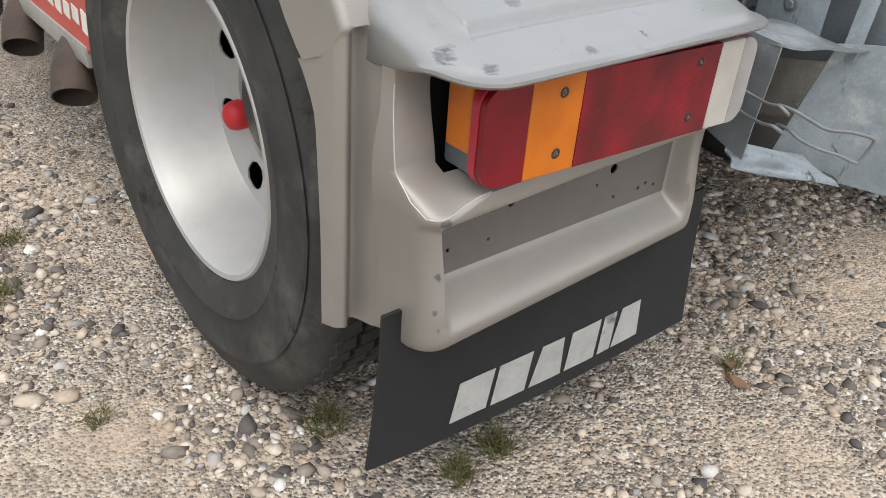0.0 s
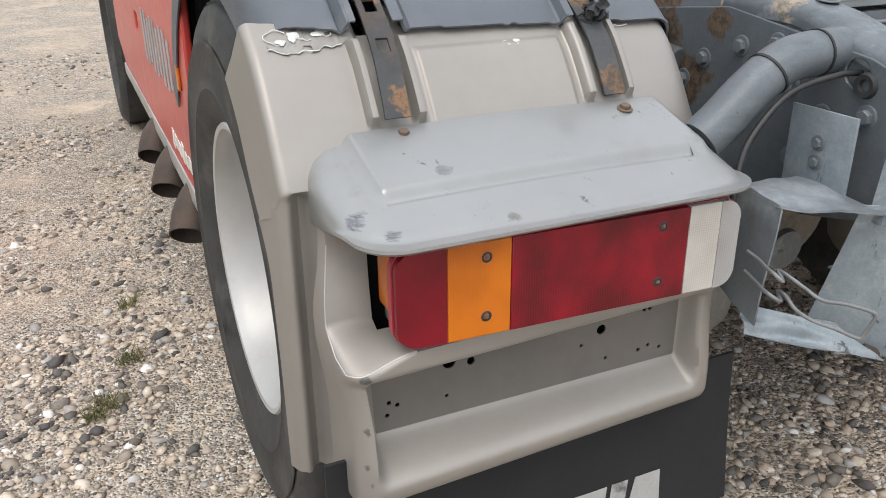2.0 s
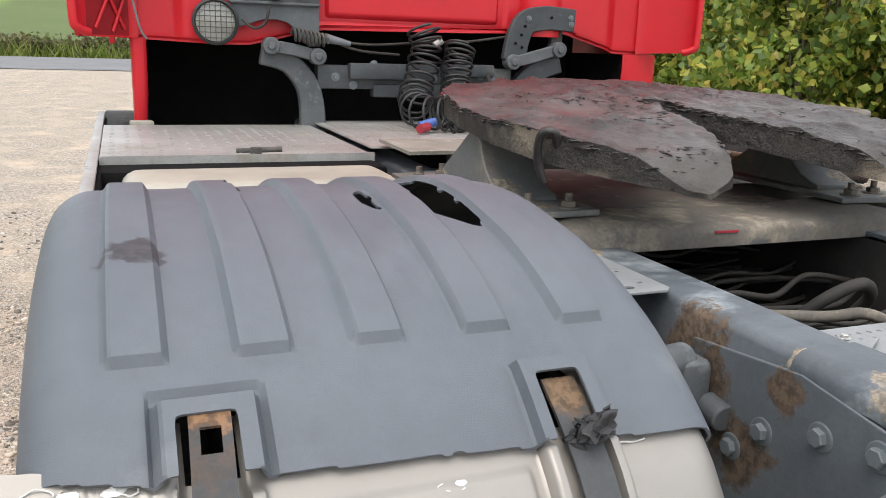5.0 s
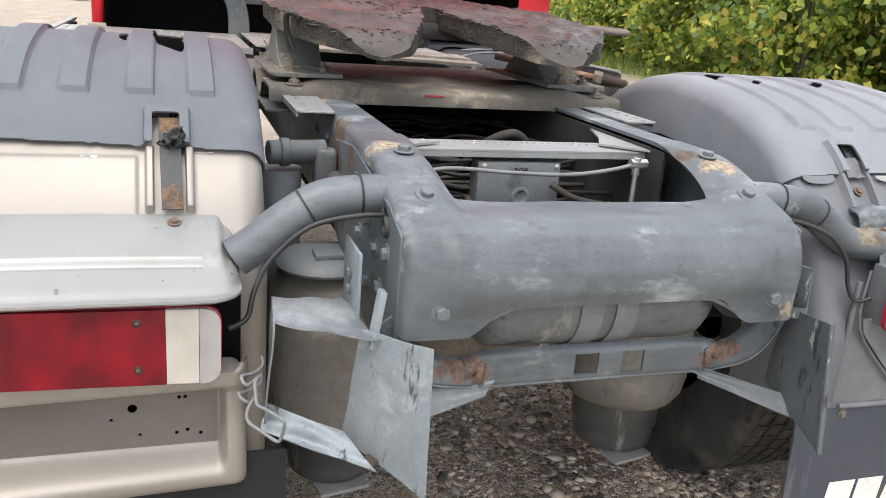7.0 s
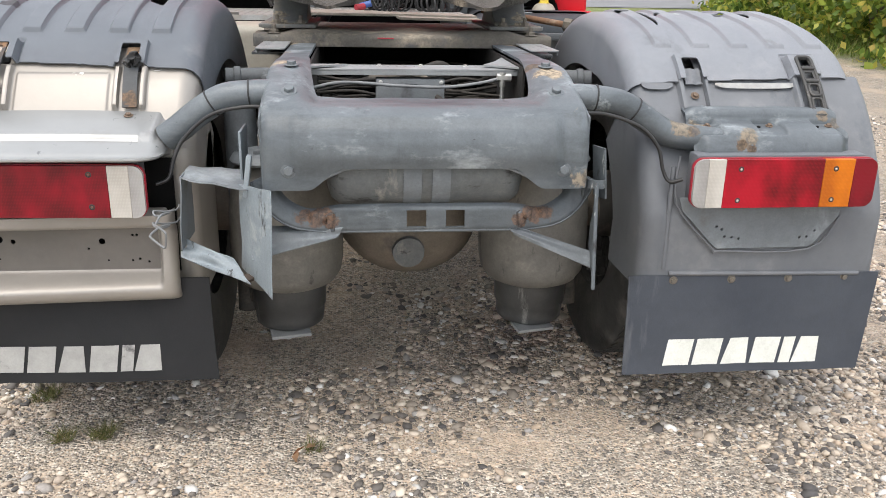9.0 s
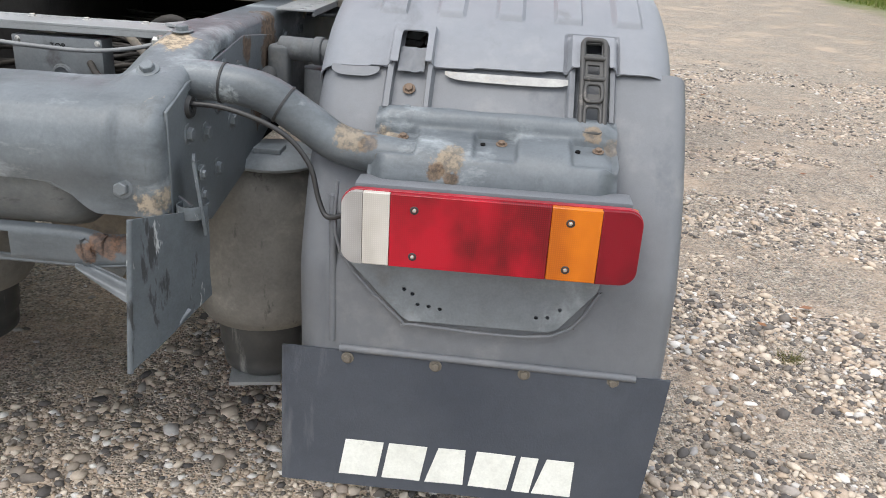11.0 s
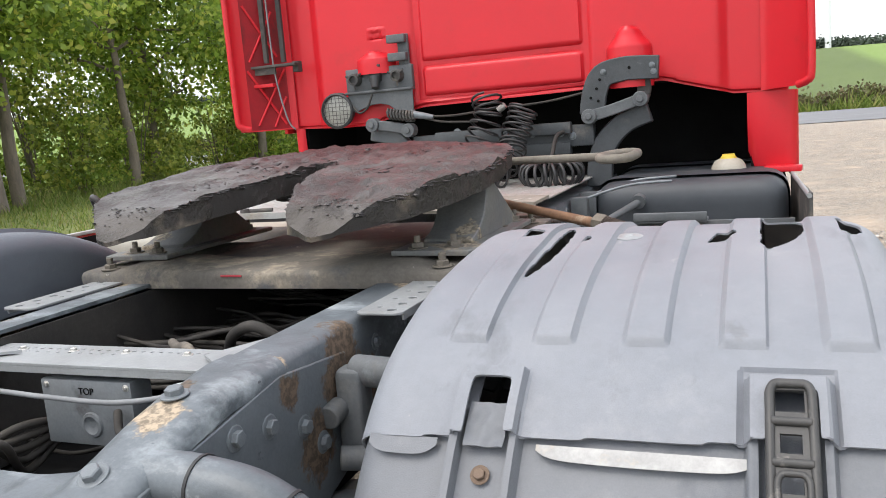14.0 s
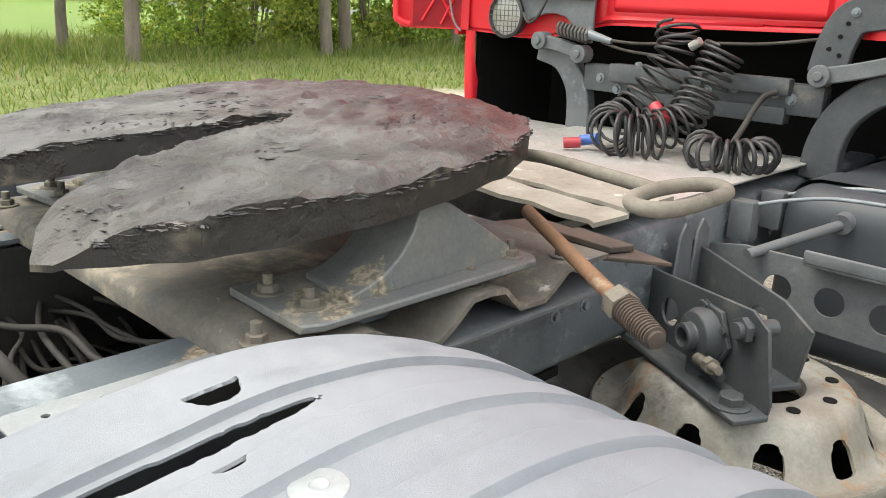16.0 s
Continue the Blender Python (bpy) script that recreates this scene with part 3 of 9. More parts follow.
M["turbine"] = surface("white_mast", (0.75, 0.76, 0.78), (0.7, 0.71, 0.73), 0.5, 0, 0.1, 0.02, 1)

STEEL = dict(col=(0.134, 0.152, 0.166), col2=(0.088, 0.101, 0.112), rough=0.42, metal=0.15, scale=4.0, grain=0.10, gscale=200, bump=0.0012, bscale=60)
WEAR = [((0.055, 0.065, 0.073), 5, 0.50, 0.66, 0.45, 0.1, (0.45, 1, 1.6)), ((0.28, 0.31, 0.325), 7, 0.56, 0.70, 0.6, 0, (0.7, 1, 1.5)), ((0.07, 0.08, 0.088), 13, 0.60, 0.72, 0.5, 0, (1.4, 1, 0.3)), ((0.115, 0.105, 0.095), 5, 0.66, 0.84, 0.7, 0), ((0.05, 0.055, 0.06), 30, 0.68, 0.72, 0.6, 0)]
M["cross"] = stained(surface("painted_crossmember", spots=WEAR, **STEEL), [((0.335, 0.23, 1.02), 0.075, SAND, 0.9), ((0.30, 0.30, 1.035), 0.06, RUST, 0.8), ((-0.345, 0.33, 1.03), 0.05, SAND, 0.8), ((0.36, 0.06, 0.93), 0.05, SAND, 0.6), ((0.37, 0.02, 0.80), 0.06, SAND, 0.7), ((-0.37, 0.3, 1.02), 0.06, SAND, 0.7)])
M["rail"] = stained(surface("painted_chassis_rail", spots=WEAR, **STEEL), [((sg * 0.385, y, z), r, c, 0.95) for sg in (-1, 1) for y, z, r, c in ((0.62, 0.98, 0.12, RUST), (0.50, 0.93, 0.10, RUST), (0.70, 0.90, 0.11, RUST), (0.42, 1.02, 0.06, SAND), (0.95, 1.03, 0.08, SAND))])
DARK = dict(STEEL, col=(0.132, 0.149, 0.162), col2=(0.094, 0.108, 0.119))
M["gusset"] = stained(surface("painted_gusset", spots=WEAR[3:], **DARK), [((sg * 0.393, y, z), r, RUST, 0.95) for sg in (-1, 1) for y, z, r in ((0.58, 0.95, 0.09), (0.5, 0.87, 0.10), (0.44, 0.98, 0.06))])
M["elbow"] = stained(surface("painted_elbow", spots=WEAR, **STEEL), [((0.665, 0.145, 0.895), 0.06, (0.25, 0.19, 0.12), 0.6), ((0.70, 0.14, 0.885), 0.035, RUST, 0.6), ((0.45, 0.15, 0.95), 0.05, (0.27, 0.30, 0.31), 0.6)])
M["lowbar"] = stained(surface("painted_lower_bar", spots=WEAR, **dict(STEEL, col=(0.12, 0.137, 0.15))), [((sg * x, 0.032, z), r, (0.16, 0.09, 0.055), 0.7) for sg in (-1, 1) for x, z, r in ((0.265, 0.70, 0.055), (0.30, 0.705, 0.05), (0.235, 0.685, 0.04))])
M["pedsteel"] = stained(M["pedsteel"], [((sg * 0.43, y, 1.095), r, (0.30, 0.255, 0.19), 0.9) for sg in (-1, 1) for y, r in ((1.09, 0.10), (1.18, 0.07), (1.44, 0.06))])
M["lampbr"] = stained(surface("painted_lamp_bracket", spots=WEAR, **dict(STEEL, col=(0.135, 0.153, 0.167), col2=(0.10, 0.114, 0.126))), [((0.835, 0.115, 0.872), 0.055, (0.25, 0.19, 0.12), 0.65), ((0.82, 0.105, 0.858), 0.03, RUST, 0.9), ((0.845, 0.102, 0.845), 0.028, RUST, 0.9), ((0.72, 0.17, 0.895), 0.05, SAND, 0.7), ((1.118, 0.19, 0.90), 0.03, (0.20, 0.15, 0.10), 0.5), ((1.08, 0.2, 0.918), 0.03, (0.24, 0.17, 0.10), 0.6), ((0.715, 0.14, 0.88), 0.045, RUST, 0.7)])
M["housing"] = stained(M["housing"], [((-1.188, 0.125, 0.865), 0.04, (0.13, 0.14, 0.17), 0.75, (0.6, 0.5, 4.5)), ((-1.160, 0.078, 0.852), 0.028, (0.14, 0.15, 0.18), 0.7, (0.5, 0.6, 4.5)), ((-1.06, 0.16, 0.885), 0.022, (0.17, 0.175, 0.185), 0.5, (0.6, 1.6, 1)), ((-1.01, 0.07, 0.85), 0.025, (0.17, 0.165, 0.15), 0.6)])
M["silver"] = stained(M["silver"], [((-1.2 - 0.004 * (k % 3), 0.085 + 0.006 * (k % 2), 0.50 + 0.026 * k), 0.010 + 0.004 * (k % 4), (0.13, 0.128, 0.125), 0.75) for k in (0, 1, 3, 4, 6, 7, 8)])
M["cap_shaded"] = stained(M["cap_shaded"], [((-1.13, 0.6, 1.17), 0.06, (0.045, 0.035, 0.04), 0.8), ((-1.12, 0.5, 1.15), 0.035, (0.06, 0.055, 0.06), 0.7)])
M["cap"] = stained(M["cap"], [((0.93, 0.33, 1.045), 0.03, (0.11, 0.11, 0.115), 0.15), ((1.02, 0.42, 1.10), 0.035, (0.12, 0.11, 0.11), 0.25)])
M["strapsteel"] = stained(M["strapsteel"], [((-1.075, 0.395, 1.066), 0.05, (0.26, 0.135, 0.06), 0.65), ((-0.74, 0.275, 0.94), 0.05, (0.18, 0.105, 0.055), 0.65), ((-1.065, 0.275, 0.94), 0.05, (0.24, 0.13, 0.06), 0.65), ((-1.07, 0.25, 0.918), 0.03, (0.20, 0.11, 0.06), 0.65), ((-0.743, 0.375, 1.05), 0.04, (0.16, 0.10, 0.055), 0.85)])

# ---- tools ----
def finish(bm, sharp=46):
    bmesh.ops.recalc_face_normals(bm, faces=bm.faces)
    for f in bm.faces:
        f.smooth = True
    lim = radians(sharp)
    for e in bm.edges:
        e.smooth = len(e.link_faces) == 2 and e.calc_face_angle(0) < lim
    return bm


def part(name, bm, material, parent=None, label="", sharp=46, thick=0.0, bevel=0.0, offset=-1.0):
    """Links a bmesh as one mesh object under a thing or a part."""
    finish(bm, sharp)
    me = bpy.data.meshes.new(name)
    bm.to_mesh(me)
    bm.free()
    for m in material if isinstance(material, (list, tuple)) else [material]:
        me.materials.append(m)
    ob = new(name, me)
    ob.parent = parent
    if label:
        ob["label"] = label
    if thick:
        s = ob.modifiers.new("solidify", "SOLIDIFY")
        s.thickness, s.offset = thick, offset
    if bevel:
        b = ob.modifiers.new("bevel", "BEVEL")
        b.width, b.segments, b.limit_method, b.angle_limit, b.harden_normals = bevel, 2, "ANGLE", radians(40), False
    return ob


def thing(name, label, category, group="", kind="", at=(0, 0, 0)):
    ob = new(name)
    ob.location = at
    ob.empty_display_size = 0.1
    return tagged(ob, label, category, group, kind)


def box(bm, c, s, m=None, bev=0.0, seg=2):
    r = bmesh.ops.create_cube(bm, size=1, matrix=Matrix.Translation(c) @ (m or Matrix()) @ Matrix.Diagonal((*s, 1)))
    if bev:
        es = list({e for v in r["verts"] for e in v.link_edges})
        bmesh.ops.bevel(bm, geom=es, offset=bev, segments=seg, affect="EDGES", profile=0.6)
    return bm


def axis_m(p, d):
    """A matrix at p whose z axis runs along d."""
    return Matrix.Translation(p) @ Vector(d).to_track_quat("Z", "Y").to_matrix().to_4x4()


def cyl(bm, p, q, r, r2=None, n=20, caps=True):
    p, q = Vector(p), Vector(q)
    d = q - p
    bmesh.ops.create_cone(bm, cap_ends=caps, segments=n, radius1=r, radius2=r if r2 is None else r2, depth=d.length, matrix=axis_m((p + q) / 2, d))
    return bm


def spline(pts, k=6):
    """A smooth line through points."""
    pts = [Vector(p) for p in pts]
    out = []
    for i in range(len(pts) - 1):
        a, b, c, d = pts[max(i - 1, 0)], pts[i], pts[i + 1], pts[min(i + 2, len(pts) - 1)]
        for j in range(k):
            u = j / k
            out.append(0.5 * (2 * b + (c - a) * u + (2 * a - 5 * b + 4 * c - d) * u * u + (3 * b - a - 3 * c + d) * u**3))
    return out + [pts[-1]]


def tube(bm, pts, r, n=10, caps=True):
    """Sweeps a circle along points; r is one radius or one a point."""
    pts = [Vector(p) for p in pts]
    rs = r if isinstance(r, (list, tuple)) else [r] * len(pts)
    t0 = (pts[1] - pts[0]).normalized()
    up = Vector((0, 0, 1)) if abs(t0.z) < 0.9 else Vector((1, 0, 0))
    nx = t0.cross(up).normalized()
    rings = []
    for i, p in enumerate(pts):
        t = (pts[min(i + 1, len(pts) - 1)] - pts[max(i - 1, 0)]).normalized()
        nx = (nx - t * nx.dot(t)).normalized()
        ny = t.cross(nx)
        rings.append([bm.verts.new(p + rs[i] * (math.cos(2 * math.pi * k / n) * nx + math.sin(2 * math.pi * k / n) * ny)) for k in range(n)])
    for a, b in zip(rings, rings[1:]):
        for k in range(n):
            bm.faces.new((a[k], a[(k + 1) % n], b[(k + 1) % n], b[k]))
    if caps:
        bm.faces.new(rings[0][::-1])
        bm.faces.new(rings[-1])
    return bm


def lathe(bm, prof, m, n=48, a0=0.0, a1=2 * math.pi):
    """Turns (radius, height) round the z axis of m."""
    full = abs(a1 - a0 - 2 * math.pi) < 1e-6
    cols = []
    for k in range(n if full else n + 1):
        a = a0 + (a1 - a0) * k / n
        cols.append([bm.verts.new(m @ Vector((r * math.cos(a), r * math.sin(a), h))) for r, h in prof])
    for k in range(n):
        a, b = cols[k], cols[(k + 1) % len(cols)]
        for i in range(len(prof) - 1):
            if (a[i].co - b[i].co).length < 1e-7 and (a[i + 1].co - b[i + 1].co).length < 1e-7:
                continue
            bm.faces.new((a[i], a[i + 1], b[i + 1], b[i]))
    bmesh.ops.remove_doubles(bm, verts=bm.verts, dist=1e-6)
    return bm


def grid(bm, fn, us, vs, skip=None):
    """A sheet: fn(u, v) gives a place; skip(u, v) at a face's middle leaves a hole."""
    vv = [[bm.verts.new(fn(u, v)) for v in vs] for u in us]
    for i in range(len(us) - 1):
        for j in range(len(vs) - 1):
            if skip and skip((us[i] + us[i + 1]) / 2, (vs[j] + vs[j + 1]) / 2):
                continue
            bm.faces.new((vv[i][j], vv[i + 1][j], vv[i + 1][j + 1], vv[i][j + 1]))
    loose = [v for v in bm.verts if not v.link_faces]
    bmesh.ops.delete(bm, geom=loose, context="VERTS")
    return bm


def inside(p, poly):
    x, y = p
    hit = False
    for (x1, y1), (x2, y2) in zip(poly, poly[1:] + poly[:1]):
        if (y1 > y) != (y2 > y) and x < (x2 - x1) * (y - y1) / (y2 - y1) + x1:
            hit = not hit
    return hit


def plate(bm, outline, holes, thick, m):
    """A flat sheet with real holes, from z = 0 to thick in m's axes."""
    from mathutils.geometry import delaunay_2d_cdt
    loops = [outline, *holes]
    vs, es = [], []
    for lp in loops:
        b = len(vs)
        vs += [Vector(p) for p in lp]
        es += [(b + i, b + (i + 1) % len(lp)) for i in range(len(lp))]
    ov, _, of, *_ = delaunay_2d_cdt(vs, es, [], 0, 1e-6)
    keep = []
    for f in of:
        c = sum((ov[i] for i in f), Vector((0, 0))) / len(f)
        if inside(c, outline) and not any(inside(c, h) for h in holes):
            keep.append(f)
    bot = [bm.verts.new(m @ Vector((v.x, v.y, 0))) for v in ov]
    top = [bm.verts.new(m @ Vector((v.x, v.y, thick))) for v in ov]
    count = {}
    for f in keep:
        bm.faces.new([top[i] for i in f])
        bm.faces.new([bot[i] for i in reversed(f)])
        for a, b in zip(f, [*f[1:], f[0]]):
            count[(a, b)] = count.get((a, b), 0) + 1
    for a, b in count:
        if (b, a) not in count:
            bm.faces.new((bot[a], bot[b], top[b], top[a]))
    bmesh.ops.delete(bm, geom=[v for v in bm.verts if not v.link_faces], context="VERTS")
    return bm


def disc(x, y, r, n=16):
    return [(x + r * math.cos(2 * math.pi * k / n), y + r * math.sin(2 * math.pi * k / n)) for k in range(n)]


def rounded(x0, y0, x1, y1, r, n=5):
    pts = []
    for cx, cy, a in ((x1 - r, y1 - r, 0), (x0 + r, y1 - r, 90), (x0 + r, y0 + r, 180), (x1 - r, y0 + r, 270)):
        pts += [(cx + r * math.cos(radians(a + 90 * k / n)), cy + r * math.sin(radians(a + 90 * k / n))) for k in range(n + 1)]
    return pts


def lin(a, b, n):
    return [a + (b - a) * i / n for i in range(n + 1)]


def bolt_mesh(name, material, washer=True):
    bm = bmesh.new()
    if washer:
        lathe(bm, [(0, 0), (1.55, 0), (1.55, 0.12), (1.4, 0.2), (0, 0.2)], Matrix(), 20)
    r = bmesh.ops.create_cone(bm, cap_ends=True, segments=6, radius1=1.0, radius2=1.0, depth=0.75, matrix=Matrix.Translation((0, 0, 0.55)))
    top = [e for e in {e for v in r["verts"] for e in v.link_edges} if all(v.co.z > 0.9 for v in e.verts)]
    bmesh.ops.bevel(bm, geom=top, offset=0.12, segments=1, affect="EDGES")
    finish(bm, 25)
    me = bpy.data.meshes.new(name)
    bm.to_mesh(me)
    bm.free()
    me.materials.append(material)
    return me


BOLTS = {k: bolt_mesh("bolt", M[k]) for k in ("boltgrey", "boltrust", "boltdust", "chrome", "frame_dark")}


def bolt(parent, p, d=(0, 0, 1), r=0.011, kind="boltgrey", name="bolt", turn=0.0):
    ob = new(name, BOLTS[kind])
    ob.matrix_world = axis_m(p, d) @ Matrix.Rotation(turn, 4, "Z") @ Matrix.Diagonal((r, r, r, 1))
    ob.parent = parent
    return ob

# ---- the truck: rear end ----
truck = thing("tractor_truck", "red tractor truck with bare grey chassis parked on gravel", "truck")

GY, GZ, GR = 0.82, 0.45, 0.755          # centre and radius of the rear mudguards' arch
FLAT = {-1: 0.030, 1: 0.055}            # how much lower the arch runs over the top


def ease(x, lo, hi):
    t = min(1.0, max(0.0, (x - lo) / (hi - lo)))
    return t * t * (3 - 2 * t)


def between(x, pts):
    """A value read off a broken line of (x, value)."""
    for (x0, v0), (x1, v1) in zip(pts, pts[1:]):
        if x <= x1:
            return v0 + (v1 - v0) * max(0.0, x - x0) / (x1 - x0)
    return pts[-1][1]


SLOPE = ((20, 0.036), (34, 0.034), (39, 0.0285), (47, 0.014), (52, 0.0115), (60, 0.006), (72, 0.0))
FLUTE = ((1.18, 0.198), (1.196, 0.202), (1.208, 0.222), (1.216, 0.248), (1.222, 0.255), (1.229, 0.250), (1.236, 0.239), (1.241, 0.236), (1.25, 0.239))
REAR = {-1: 0.212, 1: 0.105}            # the upright rear face below the arch


def arch_r(th, sg):
    return GR - FLAT[sg] * ease(th, 48, 84) - (between(th, SLOPE) if sg < 0 else 0.0)


def arch_th(z, sg):
    """The angle at which the arch reaches a height."""
    lo, hi = 0.0, 80.0
    for _ in range(30):
        mid = (lo + hi) / 2
        if GZ + arch_r(mid, sg) * math.sin(radians(mid)) < z:
            lo = mid
        else:
            hi = mid
    return lo


def arch_y(z, sg, off=0.0):
    th = arch_th(z, sg) if z > GZ else 0.0
    return max(GY - (arch_r(th, sg) + off) * math.cos(radians(th)), REAR[sg])


def edge_columns(a0, a1, r0, r1, s0, s1, n=9, step=0.006):
    """(across, drop) for a sheet with rolled edges: radius and skirt of the inner and the outer edge."""
    cols = [(a0, r0 + s0), (a0, r0 + s0 * 0.5)]
    cols += [(a0 + r0 * (1 - math.cos(p)), r0 * (1 - math.sin(p))) for p in lin(0, math.pi / 2, n)]
    cols += [(a, 0.0) for a in lin(a0 + r0, a1 - r1, int((a1 - a0 - r0 - r1) / step))[1:-1]]
    cols += [(a1 - r1 * (1 - math.cos(p)), r1 * (1 - math.sin(p))) for p in lin(math.pi / 2, 0, n)]
    return cols + [(a1, r1 + s1 * 0.5), (a1, r1 + s1)]


RIBS = (0.659, 0.770, 0.883, 0.993, 1.105)
CLIPS = ((0.706, 0.788), (1.033, 1.118))


def cap_height(a, th, sg):
    """Ribs with one sharp and one soft flank, and the raised pockets of the two straps."""
    h = 0.0
    th += 0.0 if sg < 0 else 3.6
    for r0 in RIBS:
        r0 += 0.012 * (sg > 0)
        up, down = (0.009, 0.0032) if sg > 0 else (0.0032, 0.009)
        across = ease(a, r0 - up / 2, r0 + up / 2) * (1 - ease(a, r0 + 0.05 - down / 2, r0 + 0.05 + down / 2))
        h = max(h, (0.0085 if sg > 0 else 0.0105) * across * ease(th, 59.8, 60.9))
    for c0, c1 in CLIPS:
        across = ease(a, c0 - 0.001, c0 + 0.004) * (1 - ease(a, c1 - 0.004, c1 + 0.001))
        h = max(h, 0.016 * across * (1 - ease(th, 56.3, 56.75)))
        rim = (1 - ease(abs(abs(a - (c0 + c1) / 2) - (c1 - c0) / 2 - 0.004), 0.001, 0.0045)) * (1 - ease(th, 57.2, 57.8))
        if h == 0.0:
            h = -0.006 * max(rim, (1 - ease(abs(th - 57.2), 0.3, 0.65)) * ease(a, c0 - 0.008, c0 - 0.003) * (1 - ease(a, c1 + 0.003, c1 + 0.008)))
    return h


def mudguard(sg, body_mat, tears, name_label, lip_th):
    body = bmesh.new()
    cols = edge_columns(0.578, 1.25, 0.045, 0.014 if sg < 0 else 0.028, 0.22, 0.085, 7, 0.0026)
    steps = lin(-1.6 if sg < 0 else 1.0, 32, 18) + lin(32.4, 56, 62)

    def low(i, th):
        a, drop = cols[int(i)]
        if a > 1.15 or a < 0.66:
            th = min(th, lip_th(a) + 1.0)
        r = arch_r(th, sg) - 0.008
        y, z = max(GY - r * math.cos(radians(th)), REAR[sg]), GZ + r * math.sin(radians(th))
        h = 0.0
        for c0, c1 in CLIPS:
            c = (c0 + c1) / 2 + ((0.001 if c0 > 1 else -0.004) if sg < 0 else 0)
            wd = 0.032 if sg < 0 else 0.034
            for s in (-wd, wd):
                h = max(h, 0.017 * ease(abs(a - c - s), 0.0105, 0.006) * ease(z, 0.915, 0.922) * (1 - ease(z, 1.008, 1.018)))
            if abs(a - c) < wd - 0.004:
                h = min(h, 0) - 0.006 * ease(abs(a - c), wd - 0.005, wd - 0.010) * ease(z, 0.91, 0.918)
        n = Vector((0, -math.cos(radians(th)), math.sin(radians(th)))) if y > REAR[sg] + 0.004 or sg > 0 else Vector((0, -1, 0))
        if sg < 0:                      # the pressed field between the straps
            h += 0.0035 * ease(a, 0.795, 0.80) * (1 - ease(a, 1.022, 1.027)) * (1 - ease(z, 0.998, 1.002))
        h += 0.0012 * noise.noise(Vector((a * 9, z * 9, sg))) - drop
        out = 0.014 * ease(drop, 0.03, 0.09) * (a > 1)
        p = Vector((sg * (a + out), y, z)) + n * h
        if sg < 0 and a > 1.0:
            p.z = z + h * math.sin(radians(th)) * ease(z, 0.72, 0.93)
        if sg < 0 and a > 1.18:         # below the shoulder a fluted upright with a rolled outer edge
            flute = between(a, FLUTE) + min(drop * 0.5, 0.026) + 0.014 * ease(z, 0.55, 0.84) * ease(drop, 0.005, 0.05)
            p = p.lerp(Vector((-a - 0.012 * ease(drop, 0.004, 0.03), flute, p.z)), 1 - ease(z, 0.846 - 0.12 * ease(drop, 0.006, 0.05), 0.857))
        return p

    def hollow(i, th):
        a = cols[min(int(i), len(cols) - 1)][0]
        return (sg > 0 and 0.727 < a < 0.767 and th > 48.6) or (sg < 0 and (1.052 < a < 1.096 or 0.722 < a < 0.76) and th > 51.5)

    grid(body, low, range(len(cols)), steps, hollow)
    guard = part("mudguard", body, body_mat, truck, name_label, thick=0.004, sharp=50)

    cap = bmesh.new()
    ccols = edge_columns(0.572, 1.228, 0.052, 0.058, 0.17, 0.06, 12, 0.0034)
    ths = lin(44, 62, 54) + lin(62.35, 124, 170) + lin(126, 156, 12)

    def top(i, th):
        a, drop = ccols[int(i)]
        th = max(th, lip_th(a))
        h = cap_height(a, th, sg) * ease(drop, 0.05, 0.02)
        r = arch_r(th, sg) + 0.003 + h - drop + 0.0012 * noise.noise(Vector((a * 6, th * 0.15, sg * 3)))
        t = radians(th)
        return Vector((sg * a, GY - r * math.cos(t), GZ + r * math.sin(t)))

    def torn(i, th):
        k = min(int(i), len(ccols) - 1)
        a = ccols[k][0]
        if th < lip_th(a):
            return True
        jag = 0.003 * noise.noise(Vector((a * 60, th * 1.3, 5.0))) if sg > 0 else 0.003 * noise.noise(Vector((a * 20, th * 0.4, 5.0)))
        for c0, c1 in CLIPS:
            if c0 + 0.018 < a < c1 - 0.018 and th + 3.6 * (sg > 0) < 55.0:
                return True
        for a0, a1, t0, t1, shift in tears:
            u = (th - t0 + 60 * jag) / (t1 - t0)
            if 0 < u < 1:
                w = 1 - abs(2 * u - 1) ** 3
                if a0 + shift * u + jag < a < a0 + shift * u + (a1 - a0) * w + jag:
                    return True
        return False

    grid(cap, top, range(len(ccols)), ths, torn)
    rim = [v for v in cap.verts if v.is_boundary]
    for _ in range(6 if sg > 0 else 3):
        bmesh.ops.smooth_vert(cap, verts=rim, factor=0.5, use_axis_x=True, use_axis_y=True, use_axis_z=True)
    part("mudguard_cap", cap, M["cap" if sg > 0 else "cap_shaded"], guard, "grey ribbed plastic cap torn along its ribs", thick=0.0035, sharp=27)
    return guard


def along(x, z, up=0.0):
    sg = -1 if x < 0 else 1
    y = arch_y(z, sg)
    n = Vector((0, y - GY, max(0.0, z - GZ))).normalized()
    return Vector((x, y, z)) + n * up


